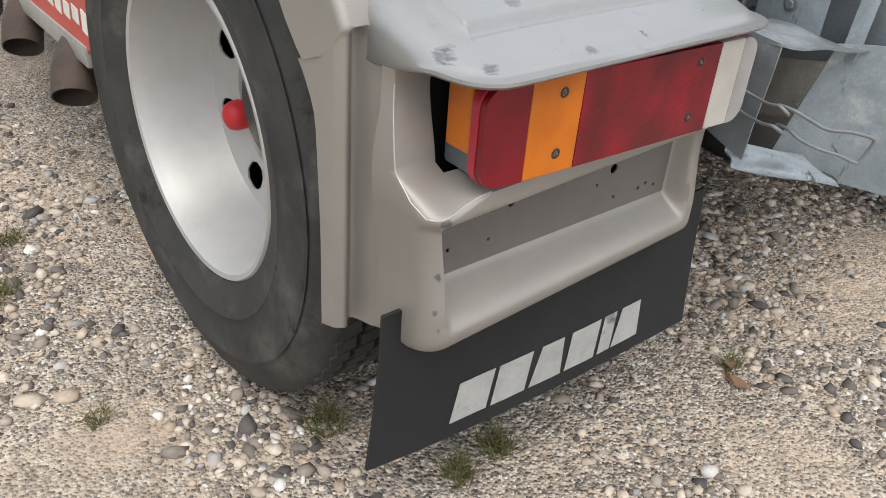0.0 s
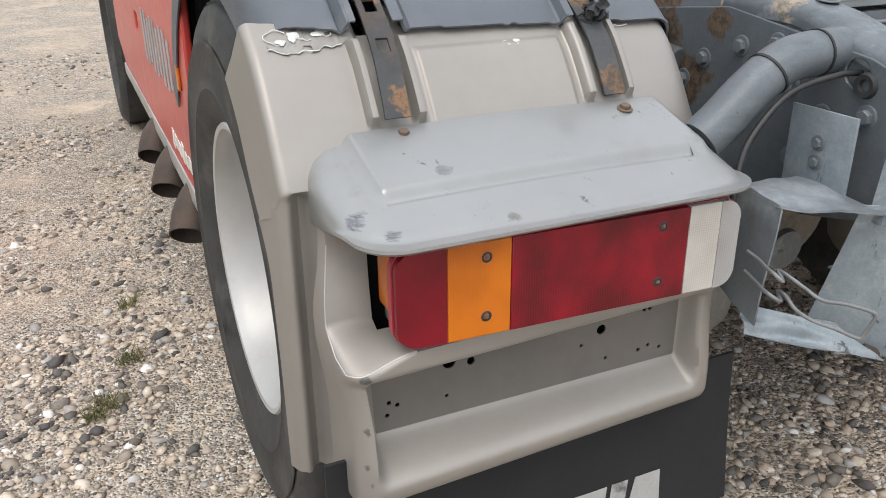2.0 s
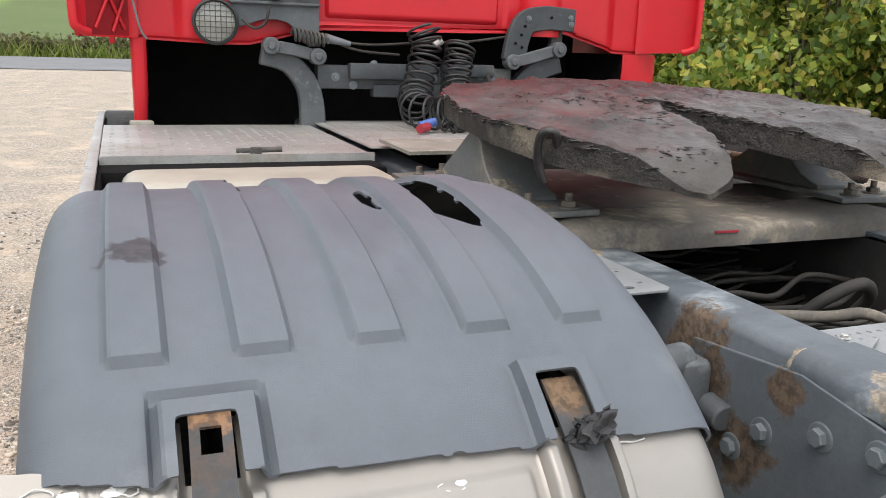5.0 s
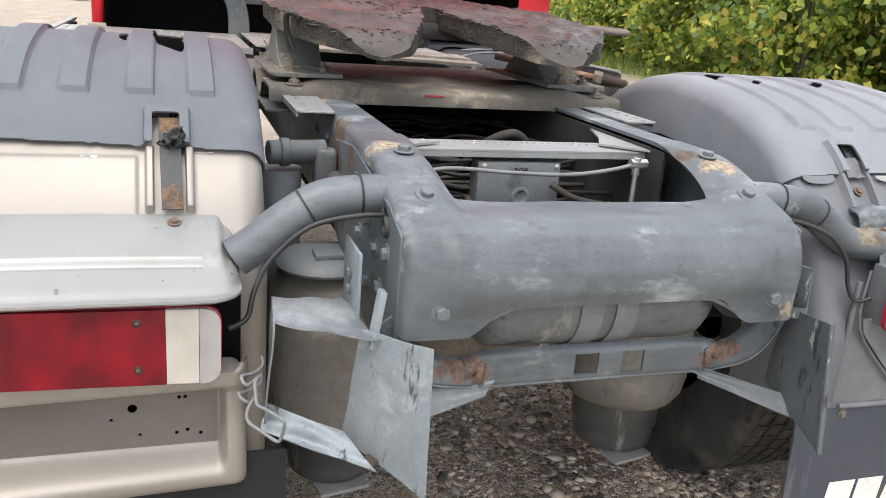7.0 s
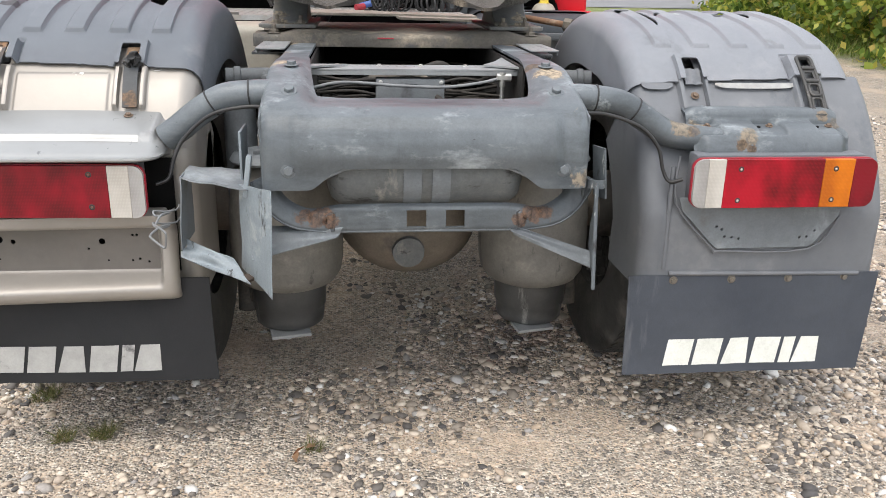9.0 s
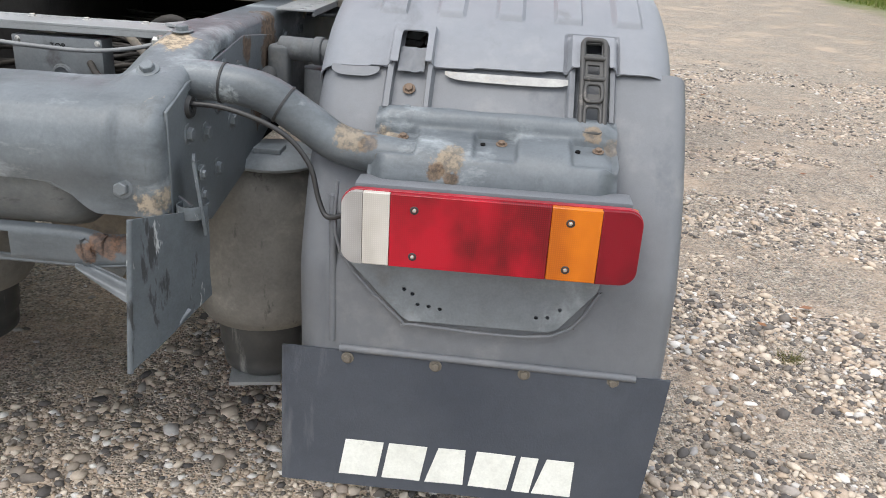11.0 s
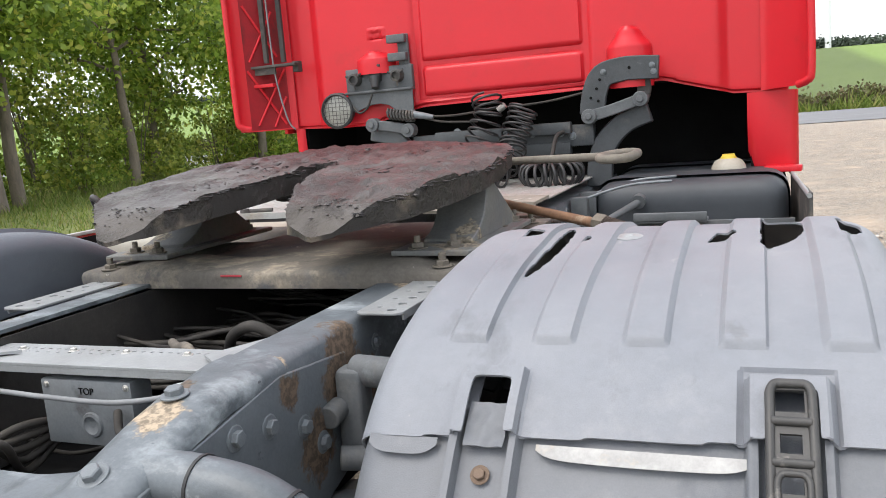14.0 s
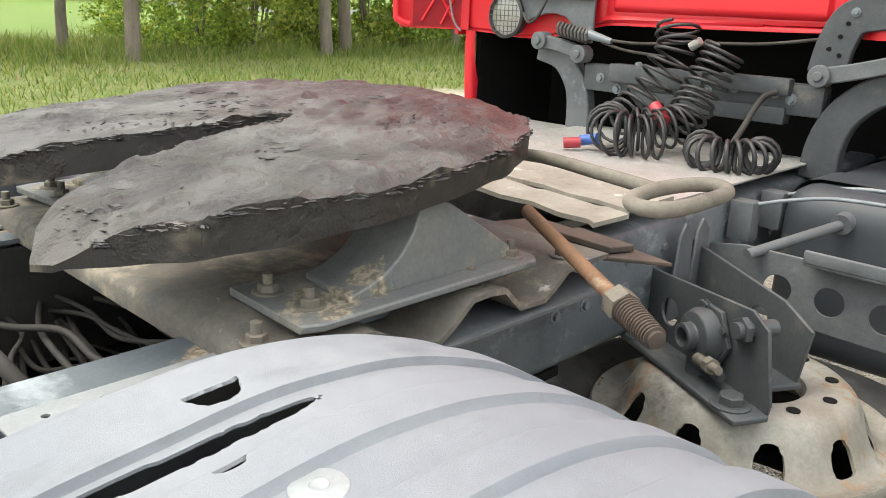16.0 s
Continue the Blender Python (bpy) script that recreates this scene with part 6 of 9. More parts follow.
# ---- air springs, axle, wheels ----
def air_spring(sg):
    bm = bmesh.new()
    prof = [(0, 0.74), (0.09, 0.74), (0.125, 0.73), (0.15, 0.70), (0.158, 0.66), (0.168, 0.60), (0.172, 0.50), (0.17, 0.42), (0.163, 0.38), (0.145, 0.352), (0.12, 0.34), (0.11, 0.35)]
    lathe(bm, prof, Matrix.Translation((sg * 0.385, 0.56, 0)), 44)
    sp = part("air_spring", bm, M["bellow"], truck, "dust-caked rubber air spring")
    pb = bmesh.new()
    lathe(pb, [(0, 0.205), (0.096, 0.206), (0.104, 0.214), (0.107, 0.235), (0.1075, 0.262), (0.113, 0.268), (0.116, 0.345), (0, 0.36)], Matrix.Translation((sg * 0.385, 0.56, 0)), 36)
    part("piston", pb, M["piston"], sp, "dark piston under the spring")
    cp = bmesh.new()
    lathe(cp, [(0, 0.77), (0.06, 0.768), (0.095, 0.758), (0.105, 0.742), (0.1, 0.735)], Matrix.Translation((sg * 0.43, 0.50, 0)), 32)
    box(cp, (sg * 0.43, 0.46, 0.772), (0.06, 0.05, 0.012), None, 0.003)
    part("top_plate", cp, M["steel"], sp)
    ft_ = bmesh.new()
    box(ft_, (sg * 0.38, 0.47, 0.202), (0.12, 0.07, 0.010), pose(0, 0, 0, 4, 0, 12), 0.002)
    part("foot_tab", ft_, M["beam"], sp)
    return sp


air_spring(-1), air_spring(1)
ax = bmesh.new()
cyl(ax, (-0.95, 0.80, 0.51), (0.95, 0.80, 0.51), 0.075, n=28)
ctr = Matrix.Translation((0, 0.80, 0.50)) @ Matrix.Diagonal((1.18, 1, 1, 1)) @ axis_m((0, 0, 0), (0, 1, 0))
lathe(ax, [(0, -0.24), (0.07, -0.235), (0.13, -0.2), (0.185, -0.12), (0.21, 0), (0.185, 0.12), (0.1, 0.22), (0, 0.24)], ctr, 40)
axle = part("rear_axle", ax, M["axle"], truck, "mud-brown drive axle with round housing")
plg = bmesh.new()
cyl(plg, (-0.01, 0.60, 0.43), (-0.01, 0.552, 0.425), 0.055, 0.05, n=28)
part("axle_cover", plg, M["airtank"], axle)
for sg in (-1, 1):
    db = bmesh.new()
    box(db, (sg * 0.48, 0.72, 0.30), (0.07, 0.30, 0.09), None, 0.02)
    cyl(db, (sg * 0.52, 0.62, 0.22), (sg * 0.52, 0.68, 0.62), 0.035, n=18)
    part("shock_absorber", db, M["dusty"], axle)

WHEEL_Y, WHEEL_Z, WHEEL_R = 0.80, 0.512, 0.512


def tyre_profile(c, w, r=WHEEL_R, rin=0.287):
    """(radius, across) round a tyre, across measured outward from the truck's middle."""
    h = w / 2
    pts = [(rin, c - h * 0.80), (rin + 0.03, c - h * 0.92), (rin + 0.10, c - h), (r - 0.09, c - h * 0.985), (r - 0.045, c - h * 0.93), (r - 0.02, c - h * 0.89), (r - 0.006, c - h * 0.84)]
    for k in range(5):
        x0 = c - h * 0.78 + k * h * 0.325
        pts += [(r, x0), (r, x0 + h * 0.24)]
        if k < 4:
            pts += [(r - 0.012, x0 + h * 0.25), (r - 0.012, x0 + h * 0.31)]
    pts += [(r - 0.006, c + h * 0.84), (r - 0.02, c + h * 0.89), (r - 0.045, c + h * 0.93), (r - 0.052, c + h * 0.965), (r - 0.09, c + h * 0.985), (rin + 0.16, c + h * 0.998), (rin + 0.155, c + h * 1.012), (rin + 0.15, c + h), (rin + 0.10, c + h), (rin + 0.075, c + h * 0.99), (rin + 0.072, c + h * 1.004), (rin + 0.066, c + h * 0.985), (rin + 0.03, c + h * 0.92), (rin, c + h * 0.80)]
    return pts


HAND = 20.0                             # turn of the rims' hand holes


def wheel(sg, c, w, dish, label):
    m = axis_m((0, WHEEL_Y, WHEEL_Z), (sg, 0, 0))
    hub = bmesh.new()
    lathe(hub, [(0, c - 0.03), (0.10, c - 0.03), (0.115, c - 0.05), (0.115, c - 0.12)], m, 36)
    wl = part("wheel", hub, M["dusty"], truck, label)
    ty = bmesh.new()
    lathe(ty, tyre_profile(c, w), m, 96)
    tyre = part("tyre", ty, M["tyre"], wl, "worn black tyre with dusty sidewall", sharp=50)
    rm = bmesh.new()
    o = c + w / 2 * 0.80
    prof = [(0.29, o - 0.012), (0.296, o), (0.29, o + 0.008), (0.28, o + 0.006), (0.274, o - 0.006), (0.268, o - 0.02), (0.262, o - 0.06), (0.25, o - 0.10), (0.243, o - dish + 0.02), (0.235, o - dish)]
    prof += [(0.235 - 0.01 * k, o - dish - 0.0014 * k) for k in range(1, 10)] + [(0.14, o - dish - 0.03)]
    lathe(rm, prof, m, 144)
    gone = []
    for f in rm.faces:
        q = m.inverted() @ f.calc_center_median()
        a = (math.degrees(math.atan2(q.y, q.x)) - HAND) % 45
        a = min(a, 45 - a)
        if q.z < o - dish + 0.004 and math.hypot(radians(a) * 0.195, math.hypot(q.x, q.y) - 0.193) < 0.027:
            gone.append(f)
    bmesh.ops.delete(rm, geom=gone, context="FACES")
    edge = [v for v in rm.verts if v.is_boundary and 0.15 < math.hypot(*(m.inverted() @ v.co).xy) < 0.24]
    for _ in range(3):
        bmesh.ops.smooth_vert(rm, verts=edge, factor=0.5, use_axis_x=True, use_axis_y=True, use_axis_z=True)
    part("rim", rm, M["rim"], wl, "silver painted deep-dish rim", thick=0.004)
    return wl, tyre, m, o - dish


for sg in (-1, 1):
    wheel(sg, 1.085, 0.292, 0.15, "outer rear wheel with silver dished rim")
    wheel(sg, 0.76, 0.292, 0.05, "inner rear wheel")
w_l = [o for o in truck.children if o.name.startswith("wheel")][0]
a = radians(-20)
nut = bmesh.new()
lathe(nut, [(0, 0.034), (0.014, 0.032), (0.026, 0.025), (0.031, 0.012), (0.031, -0.03)], axis_m((-1.045, WHEEL_Y + 0.148 * math.cos(a), WHEEL_Z + 0.17 * math.sin(a)), (-1, 0, 0)), 24)
part("nut_cap", nut, M["dome"], w_l, "red plastic nut cap")
# tread blocks of the tyres' rear faces
for sg in (-1, 1):
    for c in (1.085, 0.76):
        tb_ = bmesh.new()
        for k in range(72):
            a = 2 * math.pi * k / 72
            for j in range(-2, 3):
                a2 = a + (0.02 if j % 2 else 0.0) + 0.018 * abs(j)
                ctr_ = axis_m((0, WHEEL_Y, WHEEL_Z), (sg, 0, 0)) @ Vector((WHEEL_R * math.cos(a2), WHEEL_R * math.sin(a2), c + j * 0.0475))
                rad = (ctr_ - Vector((ctr_.x, WHEEL_Y, WHEEL_Z))).normalized()
                mm = Matrix.Translation(ctr_ - rad * 0.001) @ rad.to_track_quat("Z", "X").to_matrix().to_4x4() @ Matrix.Rotation(0.25 * (1 if j > 0 else -1), 4, "Z")
                bmesh.ops.create_cube(tb_, size=1, matrix=mm @ Matrix.Diagonal((0.04, 0.036, 0.009, 1)))
        ws = [o for o in truck.children if o.name.startswith("wheel") and o.children[0].data.vertices[0].co.x * sg > 0 and abs(abs(o.children[0].data.vertices[0].co.x) - c) < 0.16]
        tagged(part("tread", tb_, M["tyre"], ws[0] if ws else truck), kind="stuff")

# ---- fifth wheel ----
def fifth_top(x, y):
    """The plate leans back; its two horns end in short ramps."""
    return 1.228 + 0.096 * (y - 0.85) - 0.016 * ease(y, 1.02, 0.84) - 0.046 * ease(y, 0.875, 0.785) - 0.010 * ease(abs(x), 0.45, 0.5) - 0.012 * ease(math.hypot(x, y - 1.28), 0.40, 0.44) * ease(y, 1.3, 1.7)


def fifth_low(x, y):
    return min(fifth_top(x, y) - 0.010, 1.164 + 0.11 * (y - 0.85) + 0.004 * ease(y, 0.8, 1.05))


half = [(0.022, 1.345), (0.034, 1.325), (0.036, 1.25), (0.058, 1.13), (0.105, 0.99), (0.158, 0.86), (0.176, 0.825), (0.252, 0.788), (0.288, 0.80), (0.40, 0.92), (0.455, 1.02), (0.484, 1.14), (0.488, 1.29), (0.472, 1.42), (0.425, 1.53), (0.335, 1.625), (0.2, 1.682), (0.0, 1.70)]
dense = []
for (x0, y0), (x1, y1) in zip(half, half[1:]):
    n = max(1, int(math.dist((x0, y0), (x1, y1)) / 0.014))
    dense += [(x0 + (x1 - x0) * k / n, y0 + (y1 - y0) * k / n) for k in range(n)]
dense.append(half[-1])
outline = [(0.0, 1.352)] + dense + [(-x, y) for x, y in dense[::-1][1:]]
outline = [(x + 0.004 * noise.noise(Vector((x * 22, y * 22, 0))), y + 0.004 * noise.noise(Vector((x * 22, y * 22, 9)))) for x, y in outline]
from mathutils.geometry import delaunay_2d_cdt
vs = [Vector(p) for p in outline]
es = [(i, (i + 1) % len(outline)) for i in range(len(outline))]
random.seed(11)
for gx in lin(-0.49, 0.49, 140):
    for gy in lin(0.77, 1.70, 132):
        q = (gx + random.uniform(-0.0025, 0.0025), gy + random.uniform(-0.0025, 0.0025))
        if inside(q, outline):
            vs.append(Vector(q))
ov, _, of, *_ = delaunay_2d_cdt(vs, es, [], 0, 1e-5)
fw = bmesh.new()


def grease(x, y):
    g = noise.noise(Vector((x * 9, y * 9, 3))) * 0.003 + max(0, noise.noise(Vector((x * 24, y * 14, 7))) - 0.12) * 0.017 * ease(y, 0.83, 0.92)
    r = math.hypot(x, y - 1.30)
    crack = abs(noise.noise(Vector((x * 26 + 4 * noise.noise(Vector((x * 7, y * 7, 5))), y * 34, 11))))
    g += (0.0035 * ease(crack, 0.16, 0.02) * ease(noise.noise(Vector((x * 6, y * 6, 2))), -0.25, 0.3) - 0.002) * ease(y, 0.83, 0.92)
    return g + 0.0024 * math.sin(r * 95 + 3 * noise.noise(Vector((x * 5, y * 5, 1)))) * ease(y, 1.15, 1.4)


tops = [fw.verts.new((v.x, v.y, fifth_top(v.x, v.y) + grease(v.x, v.y))) for v in ov]
bots = [fw.verts.new((v.x * 0.992, v.y, fifth_low(v.x, v.y))) for v in ov]
seen_e = set()
for f in of:
    c = sum((ov[i] for i in f), Vector((0, 0))) / len(f)
    if inside(c, outline):
        fw.faces.new([tops[i] for i in f])
        fw.faces.new([bots[i] for i in reversed(f)])
        seen_e |= set(zip(f, [*f[1:], f[0]]))
for a, b in list(seen_e):
    if (b, a) not in seen_e:
        fw.faces.new((bots[a], bots[b], tops[b], tops[a]))
bmesh.ops.delete(fw, geom=[v for v in fw.verts if not v.link_faces], context="VERTS")
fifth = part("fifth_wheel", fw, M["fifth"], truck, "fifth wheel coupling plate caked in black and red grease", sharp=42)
gl = bmesh.new()
random.seed(3)


def smear(p, d, ln, r):
    """A flat torn ridge of grease along d."""
    n = 7
    side = Vector((-d.y, d.x, 0))
    pts = [p + d * ln * (k / n - 0.5) + side * r * 1.5 * noise.noise(Vector((p.x * 50, k * 0.9, p.y * 50))) for k in range(n + 1)]
    before = len(gl.verts)
    tube(gl, pts, [r * (0.35 + 0.65 * math.sin(math.pi * (k + 0.4) / (n + 0.8))) * random.uniform(0.7, 1.2) for k in range(n + 1)], 6)
    gl.verts.ensure_lookup_table()
    for v in gl.verts[before:]:
        v.co.z = p.z + (v.co.z - p.z) * 0.6
        v.co += 0.0025 * noise.noise_vector(v.co * 70)


n_out = len(outline)
for k in range(520):
    i = random.randrange(n_out)
    (x, y), (x2, y2) = outline[i], outline[(i + 1) % n_out]
    if y > 1.63 or y < 0.84:
        continue
    d = Vector((x2 - x, y2 - y, 0)).normalized()
    smear(Vector((x, y, fifth_top(x, y) - random.uniform(0.0, 0.02) ** 1.15)), d, random.uniform(0.010, 0.032), random.uniform(0.0012, 0.0042))
for k in range(420):                # torn arcs round the king pin, thick near the middle
    rr_, aa_ = abs(random.gauss(0.26, 0.09)), random.uniform(-1.1, math.pi + 1.1)
    x, y = rr_ * math.cos(aa_), 1.28 + rr_ * math.sin(aa_)
    dense_ = noise.noise(Vector((x * 5, y * 5, 6)))
    if inside((x, y), outline) and dense_ > -0.05 and y > 0.86:
        a = aa_ + math.pi / 2 + random.uniform(-0.25, 0.25)
        smear(Vector((x, y, fifth_top(x, y) + 0.0005)), Vector((math.cos(a), math.sin(a), 0)), random.uniform(0.004, 0.028), random.uniform(0.0008, 0.0026))
for k in range(60):                 # crumbs near the ends of the horns
    x, y = random.choice((-1, 1)) * random.uniform(0.19, 0.33), random.uniform(0.83, 0.90)
    if inside((x, y), outline):
        a = random.uniform(-0.5, 0.5) + (0.7 if x > 0 else -0.7)
        smear(Vector((x, y, fifth_top(x, y) + 0.001)), Vector((math.cos(a), math.sin(a), 0)), random.uniform(0.004, 0.014), random.uniform(0.001, 0.003))
tagged(part("grease_crust", gl, M["grease"], fifth, "thick black grease ridges"), kind="stuff")
jw = bmesh.new()
box(jw, (0, 1.42, 1.205), (0.30, 0.26, 0.05), None, 0.015)
cyl(jw, (-0.2, 1.5, 1.20), (0.3, 1.5, 1.2), 0.03, n=18)
part("locking_jaw", jw, M["grease"], fifth)
hd = bmesh.new()
tube(hd, spline([(0.30, 1.60, 1.225), (0.42, 1.58, 1.235), (0.56, 1.54, 1.237), (0.66, 1.51, 1.238), (0.682, 1.50, 1.238)], 6), 0.011, 10)
part("release_rod", hd, M["handle"], fifth, "sandy release rod")
hd = bmesh.new()
lp_ = spline([(0.685, 1.44, 1.238), (0.70, 1.405, 1.238), (0.73, 1.39, 1.238), (0.758, 1.42, 1.238), (0.765, 1.50, 1.24), (0.757, 1.57, 1.24), (0.725, 1.60, 1.24), (0.692, 1.58, 1.238), (0.68, 1.51, 1.238), (0.685, 1.44, 1.238)], 6)
tube(hd, lp_, 0.0112, 14, caps=False)
part("release_handle", hd, M["handle"], fifth, "sandy oval release handle")
hk = bmesh.new()
tube(hk, spline([(-0.42, 0.99, 1.20), (-0.44, 0.97, 1.24), (-0.46, 0.985, 1.235), (-0.455, 1.0, 1.19), (-0.44, 1.0, 1.15)], 5), 0.008, 8)
part("hook", hk, M["grease"], fifth)

# mounting plate, folded at the side edges
mp_prof = [(0.958, 1.022), (0.955, 1.05), (0.962, 1.06), (0.98, 1.063), (1.12, 1.064), (1.15, 1.05), (1.17, 1.026), (1.195, 1.014), (1.25, 1.014), (1.275, 1.028), (1.32, 1.063), (1.36, 1.065), (1.40, 1.06), (1.42, 1.04), (1.44, 1.022), (1.50, 1.02), (1.525, 1.035), (1.56, 1.06), (1.60, 1.064), (1.68, 1.064)]
mb = bmesh.new()


def mount(x, j):
    y, z = mp_prof[int(j)]
    flat = ease(abs(x), 0.34, 0.28)
    return Vector((x, y, z * (1 - flat) + max(z, 1.06 if int(j) > 1 else z) * flat + 0.012 * ease(abs(x), 0.42, 0.36) * ease(abs(x), 0.1, 0.3) * (1.0 if 2 < j < 5 else 0)))


grid(mb, mount, lin(-0.504, 0.504, 84), range(len(mp_prof)))
mount_plate = part("mounting_plate", mb, M["ped"], truck, "sand-dusted corrugated mounting plate", thick=0.009)
for x, y in ((-0.437, 0.985), (0.437, 0.985), (-0.46, 1.36), (0.46, 1.36), (-0.46, 1.6), (0.46, 1.6)):
    bolt(mount_plate, (x, y, 1.064), (0, 0, 1), 0.0145, "boltdust", turn=x)
    nb_ = bmesh.new()
    cyl(nb_, (x, y, 1.07), (x, y, 1.092), 0.008, n=12)
    part("stud", nb_, M["boltdust"], mount_plate)
for sg in (-1, 1):
    ls = bmesh.new()
    box(ls, (sg * 0.45, 1.33, 0.999), (0.124, 0.74, 0.008), None, 0.002)
    part("base_strip", ls, M["frame"], mount_plate, "flat grey strip under the corrugated plate")
pt = bmesh.new()
box(pt, (-0.065, 0.9535, 1.052), (0.055, 0.003, 0.004))
part("paint_smear", pt, M["redcoup"], mount_plate)


def pedestal(sg):
    bm = bmesh.new()
    plate(bm, [(0.30, 1.03), (0.482, 1.02), (0.494, 1.05), (0.494, 1.48), (0.47, 1.50), (0.30, 1.50)], [], 0.012, Matrix(((sg, 0, 0, 0), (0, 1, 0, 0), (0, 0, 1, 1.078), (0, 0, 0, 1))))
    wedge = [(1.12, 1.088), (1.47, 1.088), (1.475, 1.096), (1.315, 1.20), (1.29, 1.212), (1.262, 1.212), (1.25, 1.20), (1.236, 1.168), (1.215, 1.14), (1.185, 1.118), (1.15, 1.105), (1.12, 1.098)]
    cols_ = [[bm.verts.new((sg * x, y + dy * (1.28 - y), z)) for y, z in wedge] for x, dy in ((0.335, 0.1), (0.43, 0.0), (0.457, 0.0))]
    for a, b in zip(cols_, cols_[1:]):
        for k in range(len(wedge)):
            bm.faces.new((a[k], a[(k + 1) % len(wedge)], b[(k + 1) % len(wedge)], b[k]))
    bm.faces.new(cols_[0][::-1])
    bm.faces.new(cols_[-1])
    pd = part("pedestal", bm, M["pedsteel"], truck, "sand-dusted pivot pedestal under the coupling plate", bevel=0.003)
    for x, y in ((0.352, 1.06), (0.432, 1.072), (0.355, 1.455), (0.455, 1.46)):
        bolt(pd, (sg * x, y, 1.09), (0, 0, 1), 0.0145, "boltdust", turn=x * 7)
        st = bmesh.new()
        cyl(st, (sg * x, y, 1.098), (sg * x, y, 1.118), 0.007, n=12)
        part("stud", st, M["boltdust"], pd)
    return pd


pedestal(-1), pedestal(1)

# rusty sliding rod with threaded end
rd = bmesh.new()
s0, s1 = Vector((0.36, 1.62, 1.122)), Vector((0.672, 1.446, 1.078))
cyl(rd, s0, s1, 0.0125, n=16)
rod = part("rusty_rod", rd, M["rustrod"], truck, "rust-brown rod with a bright nut and threaded end")
rn = bmesh.new()
dd = (s1 - s0).normalized()
cyl(rn, s1 - dd * 0.004, s1 + dd * 0.026, 0.026, n=6)
part("nut", rn, M["boltdust"], rod, "pale hexagon nut")
rn = bmesh.new()
prof = []
for k in range(14):
    prof += [(0.0225 - 0.0004 * k, 0.026 + k * 0.0062), (0.0225 - 0.0004 * k, 0.0285 + k * 0.0062), (0.0180 - 0.0004 * k, 0.0295 + k * 0.0062), (0.0180 - 0.0004 * k, 0.0315 + k * 0.0062)]
lathe(rn, [(0, 0.026)] + prof + [(0.013, 0.116), (0.0, 0.12)], axis_m(s1, dd), 22)
part("threaded_end", rn, M["exhaust"], rod, "brown threaded rod end", sharp=20)

# ---- walkway and left side ----
def checker(bm, x0, x1, y0, y1, z, th=0.006):
    box(bm, ((x0 + x1) / 2, (y0 + y1) / 2, z), (x1 - x0, y1 - y0, th), None, 0.002)
    k = 0
    for x in lin(x0 + 0.03, x1 - 0.03, int((x1 - x0) / 0.045)):
        for y in lin(y0 + 0.03, y1 - 0.03, int((y1 - y0) / 0.045)):
            k += 1
            bmesh.ops.create_icosphere(bm, subdivisions=1, radius=0.012, matrix=Matrix.Translation((x, y, z + th / 2)) @ Matrix.Rotation(radians(45 if k % 2 else -45), 4, "Z") @ Matrix.Diagonal((1.1, 0.35, 0.16, 1)))


ck = bmesh.new()
checker(ck, -0.43, 0.385, 2.12, 2.98, 1.072)
walk_c = part("walkway_plate", ck, M["alu"], truck, "pale checker plate walkway behind the cab")
for pts, z, r in (([(0.03, 1.845), (0.12, 1.83), (0.20, 1.84), (0.29, 1.815), (0.36, 1.822), (0.385, 1.805), (0.392, 1.925), (0.33, 1.94), (0.31, 1.93), (0.24, 1.938), (0.15, 1.95), (0.13, 1.94), (0.02, 1.965)], 1.05, 5), ([(-0.06, 1.975), (0.06, 1.955), (0.14, 1.96), (0.22, 1.94), (0.30, 1.945), (0.384, 1.93), (0.386, 2.12), (-0.06, 2.14)], 1.058, 5), ([(-0.40, 1.85), (-0.02, 1.90), (-0.07, 2.14), (-0.40, 2.14)], 1.06, 3)):
    wd = bmesh.new()
    plate(wd, pts, [], 0.010, pose(0, 0, z, 0.6, 0.8, 0))
    part("torn_sheet", wd, M["sheet"], walk_c, "torn sandy cover sheet")
tr = bmesh.new()
plate(tr, [(0.20, 1.66), (0.42, 1.62), (0.60, 1.74), (0.42, 1.78), (0.25, 1.80)], [disc(0.34, 1.70, 0.012, 12)], 0.008, pose(0, 0, 1.05, 0, 0, 0))
plate(tr, [(0.36, 1.70), (0.50, 1.69), (0.52, 1.74), (0.38, 1.76)], [], 0.012, pose(0, 0, 1.06, 0, 0, 0))
part("stop_plate", tr, M["exhaust"], truck, "brown rusted stop plate on the rail", bevel=0.002)
ck = bmesh.new()
checker(ck, -1.19, -0.45, 2.02, 2.92, 1.062)
box(ck, (-0.82, 2.017, 1.05), (0.74, 0.008, 0.045))
walk_l = part("walkway_plate", ck, M["alu"], truck, "bright checker plate step over the side tank")
kn = bmesh.new()
cyl(kn, (-0.782, 2.06, 1.065), (-0.782, 2.06, 1.085), 0.016, n=16)
cyl(kn, (-0.83, 2.1, 1.07), (-0.70, 2.12, 1.072), 0.008, n=10)
part("latch", kn, M["dusty"], walk_l)
bc = bmesh.new()
box(bc, (-0.80, 1.82, 0.93), (0.68, 0.30, 0.24), None, 0.05, 5)
part("tank_cover", bc, M["cream"], truck, "cream painted cover with rounded shoulders")
# added black block that keeps the space under the step dark
ul = bmesh.new()
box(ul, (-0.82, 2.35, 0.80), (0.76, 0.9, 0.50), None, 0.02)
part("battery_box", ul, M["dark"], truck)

sk = bmesh.new()
skp = [(1.22, 0.545), (1.30, 0.50), (3.2, 0.50), (3.5, 0.60), (3.5, 1.06), (1.17, 1.06)]
